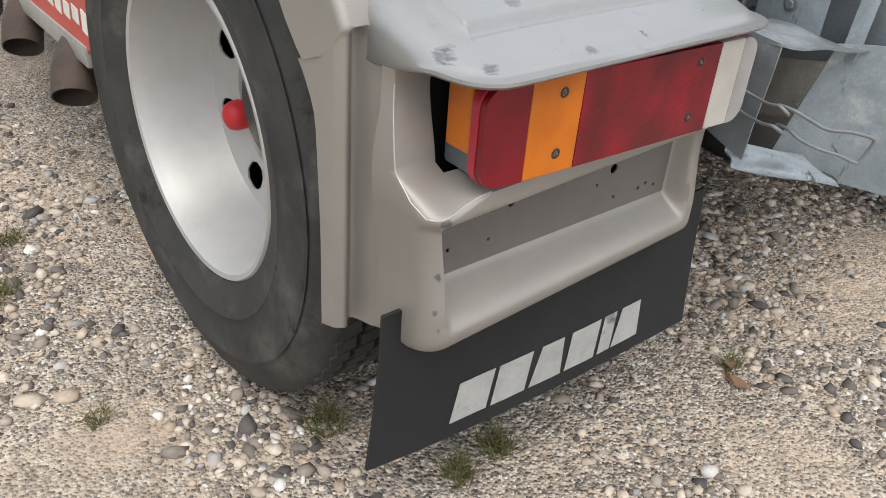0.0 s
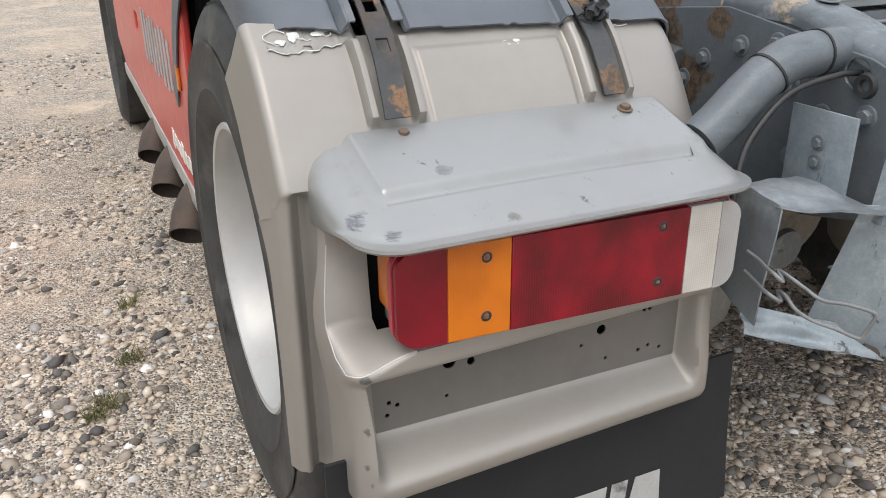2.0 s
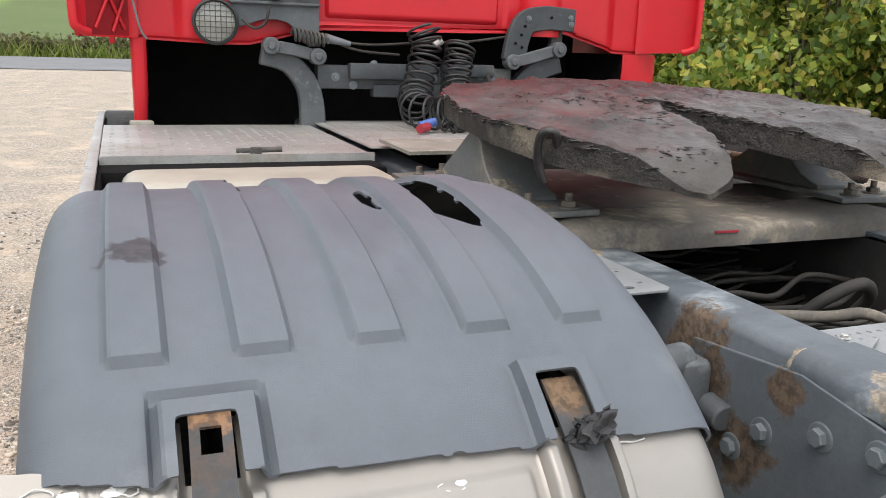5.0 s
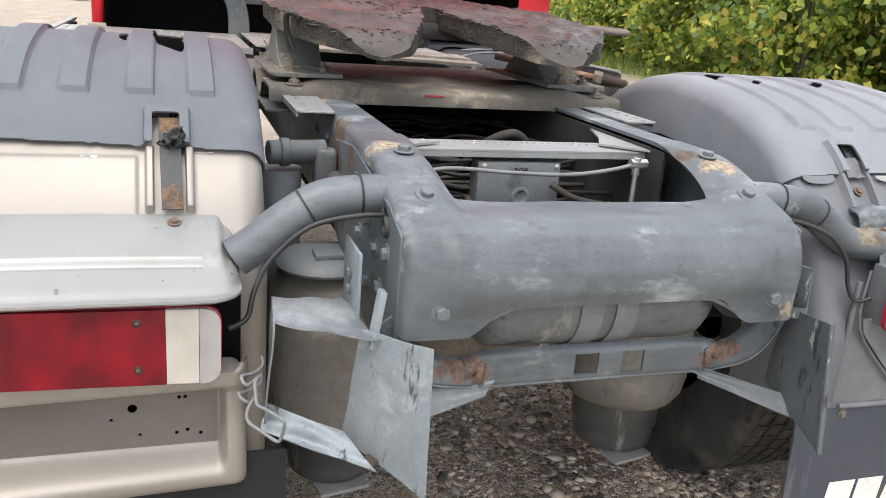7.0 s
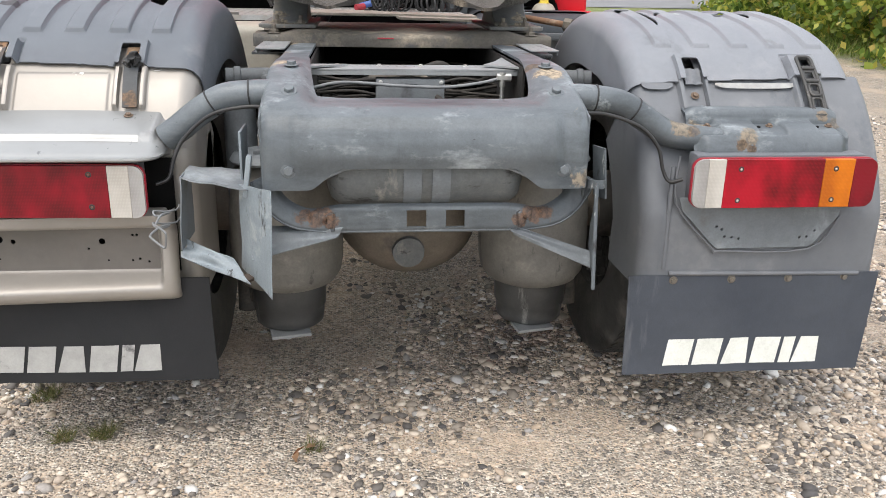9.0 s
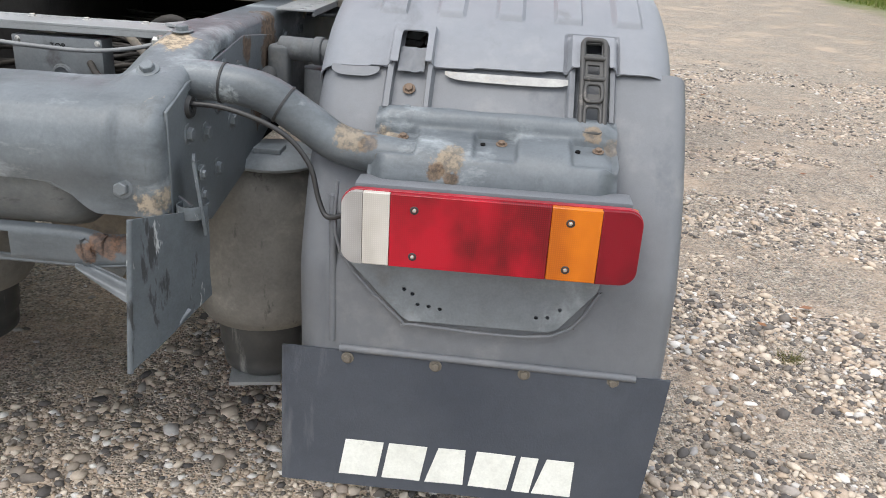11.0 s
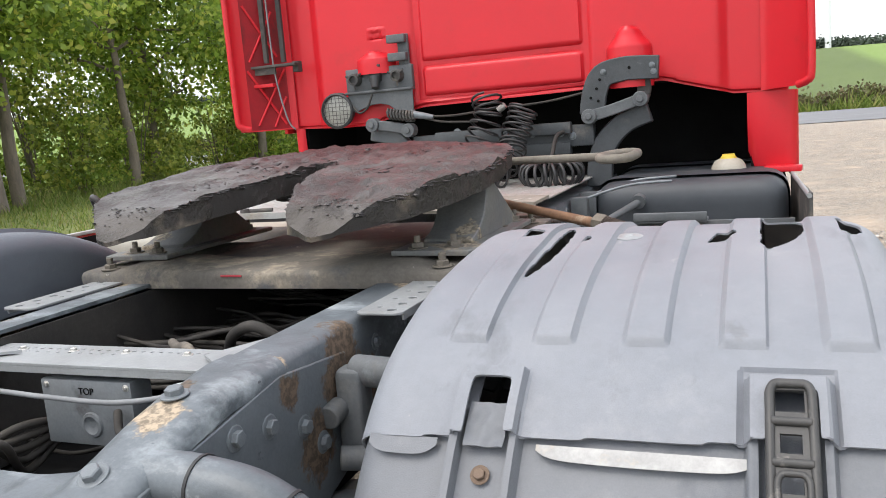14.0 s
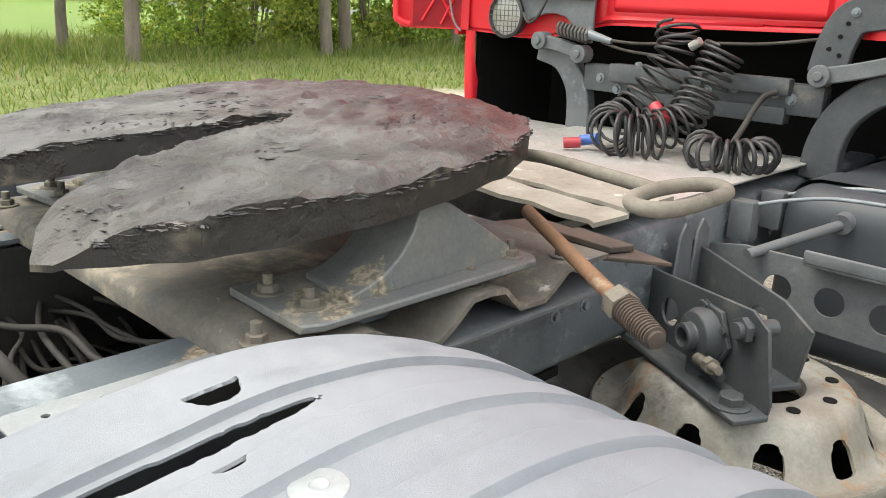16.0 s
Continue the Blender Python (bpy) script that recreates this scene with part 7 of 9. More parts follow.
m = Matrix(((0, 0, -1, -1.202), (1, 0, 0, 0), (0, 1, 0, 0), (0, 0, 0, 1)))
plate(sk, skp, [[(2.30, 0.78), (2.40, 0.78), (2.40, 0.84), (2.30, 0.84)]], 0.02, m)
skirt = part("side_skirt", sk, M["red_side"], truck, "faded red side skirt with pale lettering", bevel=0.006)
rr = bmesh.new()
box(rr, (-1.205, 2.33, 1.064), (0.028, 2.3, 0.012), None, 0.004)
box(rr, (-1.212, 2.3, 0.492), (0.03, 2.0, 0.05), None, 0.006)
part("skirt_trim", rr, M["alu"], skirt, "pale scraped trim of the skirt")
random.seed(8)
for k in range(9):                # tall upper line as plain bars
    bm = bmesh.new()
    box(bm, (-1.2235, 1.50 + k * 0.075, 0.80), (0.002, 0.04, 0.16 if k % 3 else 0.13))
    part("print_bar", bm, M["letter_dim"], skirt)
for k in range(7):                # small lower line as plain bars
    bm = bmesh.new()
    box(bm, (-1.2235, 1.28 + k * 0.06, 0.575 + 0.004 * (k % 2)), (0.002, 0.04, 0.035 if k % 3 else 0.05), pose(0, 0, 0, 8, 0, 0))
    part("print_bar", bm, M["letter"], skirt)
# added black sheet that gives the skirt's inner side its shade
lin_ = bmesh.new()
box(lin_, (-1.190, 2.3, 0.80), (0.012, 2.2, 0.50))
part("skirt_liner", lin_, M["dark"], skirt)
ml = bmesh.new()
box(ml, (-1.226, 1.33, 0.80), (0.006, 0.03, 0.06), None, 0.002)
part("side_marker", ml, M["lens_amber"], skirt, "amber side marker")
for y in (1.46, 1.86, 2.25):
    ex = bmesh.new()
    tube(ex, spline([(-0.97, y + 0.05, 0.49), (-1.09, y + 0.04, 0.49), (-1.17, y + 0.01, 0.475), (-1.225, y - 0.05, 0.435), (-1.25, y - 0.10, 0.385)], 6), 0.050, 22, caps=False)
    part("exhaust_pipe", ex, M["exhaust"], truck, "sooty curved exhaust outlet pipe", thick=0.004)
fwb = bmesh.new()
lathe(fwb, [(0.29, 0.04), (0.36, 0.15), (0.46, 0.15), (0.50, 0.12), (0.50, -0.12), (0.29, -0.14)], axis_m((-1.08, 4.35, 0.5), (-1, 0, 0)), 48)
fr_wheel = part("front_wheel", fwb, M["tyre"], truck, "front wheel beyond the side skirt")
fwb = bmesh.new()
lathe(fwb, [(0.29, 0.06), (0.27, 0.10), (0.2, 0.02), (0, 0.06)], axis_m((-1.08, 4.35, 0.5), (-1, 0, 0)), 36)
part("rim", fwb, M["rim"], fr_wheel)

# ---- cab ----
cw = bmesh.new()


def cab_low(x):
    pts = [(-1.14, 1.372), (-0.78, 1.358), (-0.66, 1.36), (-0.42, 1.418), (-0.38, 1.424), (0.37, 1.437), (0.45, 1.44), (0.68, 1.447), (0.95, 1.372), (1.14, 1.368)]
    for (x0, z0), (x1, z1) in zip(pts, pts[1:]):
        if x <= x1:
            return z0 + (z1 - z0) * (x - x0) / (x1 - x0)
    return pts[-1][1]


def pressed(x, z, x0, x1, z0, z1, w=0.014):
    return ease(x, x0, x0 + w) * (1 - ease(x, x1 - w, x1)) * ease(z, z0, z0 + w) * (1 - ease(z, z1 - w, z1))


def cab_wall(x, v):
    z = cab_low(x) + (3.1 - cab_low(x)) * v
    y = 2.965 + 0.03 * ease(abs(x), 0.88, 0.94)
    y -= 0.016 * pressed(x, z, -0.37, 0.355, 1.474, 1.60) + 0.016 * pressed(x, z, -0.37, 0.355, 1.63, 1.93)
    y += 0.012 * pressed(x, z, -0.42, 0.40, 1.44, 2.1) * (1 if abs(x) < 0.42 else 0)
    for zc in (1.75, 2.03):             # small stamped lugs
        y -= 0.007 * pressed(x, z, -0.635, -0.545, zc, zc + 0.05, 0.008) - 0.010 * pressed(x, z, -0.622, -0.558, zc - 0.01, zc + 0.038, 0.008)
    if z < cab_low(x) + 0.02:
        y += 0.012
    return Vector((x, y, z))


grid(cw, cab_wall, lin(-1.14, 1.14, 320), [0, 0.004, 0.008] + lin(0.012, 0.40, 130) + lin(0.42, 1.0, 12))
cab = part("cab", cw, M["red"], truck, "bright red cab rear wall with pressed panels", thick=0.01, sharp=50)
sd = bmesh.new()
for sg in (-1, 1):
    box(sd, (sg * 1.145, 3.9, 2.2), (0.02, 1.8, 1.7), None, 0.005)
box(sd, (0, 3.9, 3.1), (2.3, 1.9, 0.02), None, 0.005)
part("cab_shell", sd, M["red"], cab)


def dome(x0, x1, z0, z1):
    bm = bmesh.new()
    xc, h = (x0 + x1) / 2, (x1 - x0) / 2
    prof = [(0.0, 1.0), (0.55, 1.0), (0.72, 0.97), (0.9, 0.62), (1.0, 0.5), (1.07, 0.28)]

    def fn(a, v):
        i = min(int(v * 5), 4)
        u = v * 5 - i
        hh = prof[i][0] + (prof[i + 1][0] - prof[i][0]) * u
        w = prof[i][1] + (prof[i + 1][1] - prof[i][1]) * u
        return Vector((xc + h * w * math.sin(a), 2.96 - 0.085 * max(0, math.cos(a)) * (0.5 + 0.5 * w), z0 + (z1 - z0) * hh))

    grid(bm, fn, lin(-math.pi / 2, math.pi / 2, 18), lin(0, 1, 25))
    return part("lock_cover", bm, M["red"], cab, "red moulded lock cover")


dome(0.455, 0.645, 1.43, 1.66)
dome(-0.695, -0.50, 1.59, 1.685)


def wing(sg):
    bm = bmesh.new()
    path_ = [(1.06, 2.985), (1.10, 2.97), (1.17, 2.91), (1.24, 2.84), (1.275, 2.795), (1.287, 2.765)]
    line = spline([(x, y, 0) for x, y in path_], 5)

    def fn(i, z):
        p = line[int(i)]
        u = i / (len(line) - 1)
        zz = 1.372 + (0.02 if sg > 0 else 0) * u + 0.045 * ease(u, 0.80, 1.0) ** 2 + (3.0 - 1.372) * z
        return Vector((sg * (p.x - (0.062 if sg > 0 else 0.028) * u), p.y, zz))

    grid(bm, fn, range(len(line)), lin(0, 1, 30))
    wg = part("wind_deflector", bm, M["red"], cab, "red side wind deflector with inner stays", thick=0.014)
    lp2 = bmesh.new()
    ex_ = 1.225 if sg > 0 else 1.259
    tube(lp2, spline([(sg * (ex_ - 0.045), 2.80, 1.385), (sg * (ex_ - 0.012), 2.772, 1.40), (sg * ex_, 2.765, 1.45), (sg * ex_, 2.765, 1.8), (sg * ex_, 2.765, 3.0)], 5), 0.015, 10)
    part("deflector_edge", lp2, M["red"], wg)
    if sg < 0:                          # added inner skin in shaded red, with moulded ribs and steel stays
        skin = bmesh.new()
        grid(skin, lambda i, z: fn(i, z) + Vector((0.010, -0.010, 0.006)), range(1, len(line) - 2), lin(0, 1, 30))
        part("inner_skin", skin, M["red_shaded"], wg, "added red inner skin, darkened to carry the shade")
        for x0, y0, z0, x1, y1, z1 in ((1.205, 2.835, 1.70, 1.115, 2.925, 1.93), (1.195, 2.845, 1.40, 1.085, 2.945, 1.66), (1.14, 2.90, 1.39, 1.09, 2.945, 1.53), (1.215, 2.825, 1.66, 1.10, 2.94, 1.40), (1.21, 2.83, 1.96, 1.11, 2.93, 1.72)):
            part("diagonal_rib", tube(bmesh.new(), [(-x0, y0, z0), (-x1, y1, z1)], 0.006, 8), M["red"], wg, "moulded red rib")
        for x, y in ((1.135, 2.875), (1.065, 2.915)):
            st = bmesh.new()
            box(st, (-x, y, 2.34), (0.022, 0.018, 1.3), None, 0.003)
            part("upright_stay", st, M["dusty"], wg, "black steel upright")
        st = bmesh.new()
        box(st, (sg * 1.10, 2.865, 1.672), (0.27, 0.05, 0.012), pose(0, 0, 0, 0, 0, 0), 0.003)
        box(st, (-1.15, 2.86, 1.655), (0.14, 0.012, 0.04), None, 0.003)
        box(st, (-0.985, 2.90, 1.662), (0.03, 0.04, 0.05), None, 0.004)
        part("cross_stay", st, M["dusty"], wg, "black steel cross bracket")
        st = bmesh.new()
        box(st, (-1.165, 2.86, 1.585), (0.14, 0.03, 0.016), None, 0.003)
        part("lower_stay", st, M["red"], wg)
        part("stay_cable", tube(bmesh.new(), spline([(sg * 1.10, 2.86, 2.4), (-1.095, 2.862, 1.80), (-1.085, 2.865, 1.60), (-1.055, 2.88, 1.42), (-1.03, 2.90, 1.37)], 6), 0.004, 8), M["greycable"], wg)
    low = bmesh.new()
    lpth = spline([(1.0, 2.985, 0), (1.04, 2.975, 0), (1.10, 2.975, 0), (1.17, 2.985, 0), (1.19, 3.03, 0)] if sg > 0 else [(1.03, 2.99, 0), (1.042, 2.98, 0), (1.06, 2.978, 0), (1.078, 2.985, 0), (1.085, 3.03, 0)], 4)

    def fn2(i, v):
        p = lpth[int(i)]
        return Vector((sg * (p.x - 0.03 * (v - 1) ** 2 * 0), p.y + 0.05 * (1 - v) ** 3 * (1 - i / len(lpth)), 1.055 + 0.315 * v + 0.08 * (1 - v) * ease(i / len(lpth), 0.2, 0.0)))

    grid(low, fn2, range(len(lpth)), lin(0, 1, 12))
    part("arch_panel", low, M["red"], cab, "red wheel arch panel below the cab", thick=0.01)
    tip = bmesh.new()
    box(tip, (1.13 if sg > 0 else -1.06, 2.97, 1.063), (0.14 if sg > 0 else 0.08, 0.06, 0.025), pose(0, 0, 0, 0, 0, sg * -6), 0.006)
    part("arch_foot", tip, M["cream"] if sg < 0 else M["red"], cab)
    return wg


wing(-1), wing(1)
# added black sheets: they stand in for the deep shade under the cab
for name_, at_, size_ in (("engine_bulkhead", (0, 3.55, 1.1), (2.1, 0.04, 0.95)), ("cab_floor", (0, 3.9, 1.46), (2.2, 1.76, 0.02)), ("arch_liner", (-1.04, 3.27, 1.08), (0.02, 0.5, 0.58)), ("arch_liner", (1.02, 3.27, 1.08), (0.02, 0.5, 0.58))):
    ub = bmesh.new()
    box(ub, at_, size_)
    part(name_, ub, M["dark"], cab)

# cab mount frame
mf = bmesh.new()
box(mf, (-0.01, 2.92, 1.25), (0.82, 0.06, 0.09), None, 0.008)
box(mf, (-0.13, 2.88, 1.275), (0.34, 0.05, 0.06), None, 0.008)
box(mf, (0.2, 2.88, 1.285), (0.22, 0.04, 0.05), None, 0.008)
box(mf, (0.05, 2.905, 1.20), (0.5, 0.05, 0.05), None, 0.006)
mount_f = part("cab_mount", mf, M["frame_dark"], truck, "dusty grey cab mounting frame with links")
for x, z in ((-0.35, 1.25), (-0.28, 1.22), (-0.2, 1.30), (0.05, 1.25), (0.14, 1.27), (0.26, 1.265), (0.31, 1.25)):
    bolt(mount_f, (x, 2.88 if abs(x) < 0.25 else 2.888, z), (0, -1, 0), 0.011, "boltgrey", turn=x)


def strip(path_pts, w, d, y):
    """A flat curved bar in the plane of the cab wall."""
    bm = bmesh.new()
    line = spline([(x, 0, z) for x, z in path_pts], 6)
    vv = []
    for i, p in enumerate(line):
        t = (line[min(i + 1, len(line) - 1)] - line[max(i - 1, 0)]).normalized()
        nrm = Vector((-t.z, 0, t.x))
        ww = w[0] + (w[1] - w[0]) * i / (len(line) - 1)
        vv.append([bm.verts.new((p + nrm * ww * s).to_tuple()[0:1] + (yy,) + ((p + nrm * ww * s).z,)) for s, yy in ((-1, y), (1, y), (1, y + d), (-1, y + d))])
    for a, b in zip(vv, vv[1:]):
        for k in range(4):
            bm.faces.new((a[k], a[(k + 1) % 4], b[(k + 1) % 4], b[k]))
    bm.faces.new(vv[0][::-1])
    bm.faces.new(vv[-1])
    return bm


part("leg", strip([(-0.63, 1.325), (-0.53, 1.30), (-0.465, 1.23), (-0.44, 1.15), (-0.435, 1.03)], (0.035, 0.05), 0.05, 2.89), M["frame"], mount_f, bevel=0.006)
part("leg", strip([(0.63, 1.325), (0.53, 1.29), (0.455, 1.22), (0.42, 1.13), (0.415, 1.03)], (0.04, 0.055), 0.05, 2.89), M["frame_dark"], mount_f, bevel=0.006)
part("link_arm", strip([(-0.60, 1.36), (-0.50, 1.345), (-0.425, 1.325)], (0.022, 0.022), 0.03, 2.86), M["frame"], mount_f, bevel=0.004)
part("link_arm", strip([(0.39, 1.325), (0.48, 1.345), (0.60, 1.38)], (0.024, 0.022), 0.03, 2.86), M["frame"], mount_f, bevel=0.004)
part("arch_bracket", strip([(0.40, 1.33), (0.415, 1.42), (0.45, 1.485), (0.53, 1.505), (0.60, 1.505), (0.675, 1.50)], (0.052, 0.046), 0.03, 2.865), M["frame_dark"], mount_f, "grey arched cab bracket with bolts", bevel=0.004)
part("hanger", strip([(0.60, 1.50), (0.61, 1.42), (0.60, 1.38)], (0.03, 0.025), 0.03, 2.90), M["dusty"], mount_f, bevel=0.004)
for x, z in ((-0.60, 1.36), (-0.425, 1.325), (0.39, 1.325), (0.60, 1.38)):
    pv = bmesh.new()
    cyl(pv, (x, 2.845, z), (x, 2.90, z), 0.031, n=24)
    cyl(pv, (x, 2.835, z), (x, 2.845, z), 0.014, n=14)
    part("pivot", pv, M["frame"], mount_f, bevel=0.003)
for x, z in ((0.44, 1.47), (0.56, 1.508), (0.40, 1.40), (0.43, 1.385), (0.425, 1.435)):
    part("bolt_hole", cyl(bmesh.new(), (x, 2.866, z), (x, 2.861, z), 0.006, n=12), M["dark"], mount_f)
for x, z in ((0.455, 1.50), (0.65, 1.51), (0.655, 1.485)):
    bolt(mount_f, (x, 2.863, z), (0, -1, 0), 0.008, "boltgrey", turn=x)
lb_ = bmesh.new()
box(lb_, (-0.575, 2.925, 1.568), (0.335, 0.03, 0.105), None, 0.006)
box(lb_, (-0.575, 2.912, 1.512), (0.335, 0.05, 0.012), None, 0.003)
valve_b = part("valve_block", lb_, M["frame"], truck, "grey valve board with sockets on the cab wall", bevel=0.003)
vb = bmesh.new()
vm = Matrix(((1, 0, 0, 0), (0, 0, -1, 2.915), (0, 1, 0, 0), (0, 0, 0, 1)))
plate(vb, [(-0.735, 1.43), (-0.70, 1.425), (-0.665, 1.437), (-0.62, 1.452), (-0.575, 1.455), (-0.53, 1.445), (-0.50, 1.42), (-0.478, 1.385), (-0.45, 1.36), (-0.41, 1.362), (-0.41, 1.51), (-0.735, 1.51)], [], 0.012, vm)
part("board_bracket", vb, M["frame"], valve_b, "grey bracket with a curved lower edge", bevel=0.003)
vb = bmesh.new()
box(vb, (-0.447, 2.93, 1.66), (0.05, 0.02, 0.19), None, 0.003)
box(vb, (-0.468, 2.905, 1.735), (0.09, 0.03, 0.036), None, 0.004)
box(vb, (-0.468, 2.905, 1.655), (0.09, 0.03, 0.036), None, 0.004)
part("hose_hook", vb, M["frame"], valve_b, "stepped grey hook bracket", bevel=0.002)
for x in (-0.688, -0.475):
    vb = bmesh.new()
    cyl(vb, (x, 2.91, 1.572), (x, 2.885, 1.572), 0.030, 0.026, n=22)
    lathe(vb, [(0.018, 0.0), (0.026, 0.0), (0.026, 0.012), (0.018, 0.014), (0.016, 0.004)], axis_m((x, 2.886, 1.572), (0, -1, 0)), 22)
    for q in (0.6, 2.7, 4.8):
        cyl(vb, (x + 0.026 * math.cos(q), 2.886, 1.572 + 0.026 * math.sin(q)), (x + 0.045 * math.cos(q), 2.884, 1.572 + 0.045 * math.sin(q)), 0.006, 0.004, n=8)
    part("hose_socket", vb, M["dusty"], valve_b, "dark palm coupling socket")
vb = bmesh.new()
box(vb, (-0.585, 2.90, 1.585), (0.055, 0.03, 0.06), None, 0.006)
cyl(vb, (-0.582, 2.888, 1.575), (-0.575, 2.87, 1.525), 0.024, 0.018, n=16)
box(vb, (-0.585, 2.895, 1.625), (0.07, 0.03, 0.012), None, 0.004)
part("electric_socket", vb, M["black"], valve_b, "black electric socket with hinged lid")
for x, z in ((-0.455, 1.485), (-0.455, 1.425), (-0.715, 1.47), (-0.60, 1.53)):
    bolt(valve_b, (x, 2.913 if z < 1.52 else 2.908, z), (0, -1, 0), 0.008, "boltgrey")
sp = bmesh.new()
tube(sp, [Vector((-0.52 + 0.13 * k / 60, 2.86 + 0.022 * math.cos(k * 0.9), 1.405 - 0.02 * k / 60 + 0.022 * math.sin(k * 0.9))) for k in range(61)], 0.0055, 6)
part("boot_spring", sp, M["dusty"], valve_b)
bt = bmesh.new()
cyl(bt, (-0.40, 2.86, 1.395), (-0.30, 2.86, 1.375), 0.018, 0.010, n=14)
part("cable_end", bt, M["boltgrey"], valve_b)
for pts in ([(-0.32, 2.86, 1.38), (-0.2, 2.87, 1.375), (0, 2.88, 1.39), (0.2, 2.9, 1.40), (0.40, 2.9, 1.43)], [(-0.34, 2.86, 1.372), (-0.25, 2.87, 1.35), (-0.1, 2.87, 1.34)], [(-0.60, 2.88, 1.50), (-0.62, 2.86, 1.44), (-0.66, 2.86, 1.42), (-0.70, 2.88, 1.45)]):
    part("control_cable", tube(bmesh.new(), spline(pts, 6), 0.005, 8), M["cable"], valve_b)
wl_ = bmesh.new()
lathe(wl_, [(0, 0.07), (0.047, 0.065), (0.074, 0.03), (0.08, 0.0), (0.083, -0.012), (0.075, -0.018), (0.070, -0.010)], axis_m((-0.793, 2.90, 1.438), (0, 1, 0)), 32)
box(wl_, (-0.74, 2.94, 1.45), (0.10, 0.03, 0.03), None, 0.004)
wlamp = part("work_lamp", wl_, M["black"], truck, "round black work lamp with wire mesh")
gl_ = bmesh.new()
lathe(gl_, [(0, -0.014), (0.04, -0.012), (0.071, -0.004)], axis_m((-0.793, 2.90, 1.438), (0, 1, 0)), 28)
part("lamp_glass", gl_, M["lampglass"], wlamp)
ms = bmesh.new()
for k in range(-3, 4):
    o = k * 0.019
    e = math.sqrt(max(0, 0.071**2 - o * o))
    cyl(ms, (-0.793 + o, 2.882, 1.438 - e), (-0.793 + o, 2.882, 1.438 + e), 0.0013, n=6)
    cyl(ms, (-0.793 - e, 2.881, 1.438 + o), (-0.793 + e, 2.881, 1.438 + o), 0.0013, n=6)
part("wire_mesh", ms, M["dusty"], wlamp)
hb = bmesh.new()
tube(hb, spline([(-0.83, 2.91, 1.485), (-0.83, 2.91, 1.515), (-0.76, 2.91, 1.515), (-0.76, 2.91, 1.485)], 5), 0.004, 6)
part("lamp_bail", hb, M["black"], wlamp)


# ---- coiled hoses ----
def coil(pts, turns, r, wire_r, mat_, label, name="coiled_hose"):
    line = spline(pts, 40)
    n = turns * 14
    out = []
    prev = None
    for i in range(n + 1):
        u = i / n * (len(line) - 1)
        k = min(int(u), len(line) - 2)
        p = line[k].lerp(line[k + 1], u - k)
        t = (line[k + 1] - line[k]).normalized()
        if prev is None:
            prev = t.cross(Vector((1, 0.2, 0))).normalized()
        prev = (prev - t * prev.dot(t)).normalized()
        b = t.cross(prev)
        a = 2 * math.pi * turns * i / n
        rr_ = r * (1 + 0.07 * math.sin(i * 0.13) + 0.05 * noise.noise(Vector((i * 0.05, turns, 0))))
        p = p + 0.004 * noise.noise_vector(Vector((i * 0.04, 3.0, turns)))
        out.append(p + rr_ * (math.cos(a) * prev + math.sin(a) * b))
    return part(name, tube(bmesh.new(), out, wire_r, 8), M[mat_], truck, label)


coil([(-0.03, 2.80, 1.44), (-0.02, 2.78, 1.37), (-0.05, 2.75, 1.28), (-0.09, 2.70, 1.19), (-0.11, 2.60, 1.145), (-0.04, 2.50, 1.14), (0.03, 2.50, 1.14), (0.09, 2.56, 1.14)], 19, 0.060, 0.0052, "hose", "black coiled air hose hanging onto the walkway")
coil([(0.13, 2.80, 1.38), (0.11, 2.78, 1.32), (0.09, 2.74, 1.23), (0.08, 2.68, 1.165), (0.03, 2.60, 1.15), (-0.05, 2.54, 1.15)], 17, 0.058, 0.0052, "hose", "black coiled air hose with a red coupling")
coil([(0.19, 2.62, 1.12), (0.23, 2.54, 1.118), (0.31, 2.54, 1.118), (0.36, 2.60, 1.118), (0.34, 2.67, 1.12)], 13, 0.044, 0.0066, "hose", "short black coiled electric lead on the walkway")
part("lead", tube(bmesh.new(), spline([(0.27, 2.62, 1.13), (0.26, 2.70, 1.17), (0.26, 2.80, 1.25), (0.28, 2.85, 1.27)], 6), 0.009, 8), M["cable"], truck)
for p0, p1, mt, rr_ in (((-0.14, 2.50, 1.10), (-0.08, 2.50, 1.115), "blue", 0.016), ((-0.16, 2.44, 1.095), (-0.12, 2.47, 1.10), "redcoup", 0.016), ((0.0, 2.66, 1.21), (0.05, 2.64, 1.17), "redcoup", 0.02), ((0.02, 2.80, 1.38), (0.05, 2.80, 1.40), "alu", 0.014)):
    part("hose_coupling", cyl(bmesh.new(), p0, p1, rr_, n=14), M[mt], truck)

# ---- right side: tank, spare wheel carrier ----
tk = bmesh.new()
box(tk, (0.795, 3.05, 0.845), (0.69, 1.0, 0.455), None, 0.095, 6)
tank = part("fuel_tank", tk, M["tank"], truck, "dark grey fuel tank with rounded shoulders")
for y in (2.72, 3.25):
    sb = bmesh.new()
    box(sb, (0.795, y, 0.848), (0.704, 0.045, 0.47), None, 0.10, 6)
    part("tank_band", sb, M["tank"], tank)
cpb = bmesh.new()
lathe(cpb, [(0, 0.075), (0.035, 0.074), (0.052, 0.066), (0.066, 0.045), (0.07, 0.02), (0.066, 0.0), (0.0, 0.0)], Matrix.Translation((0.925, 2.98, 1.040)), 28)
cap_ = part("filler_cap", cpb, M["cream"], tank, "pale filler cap with yellow top")
cpb = bmesh.new()
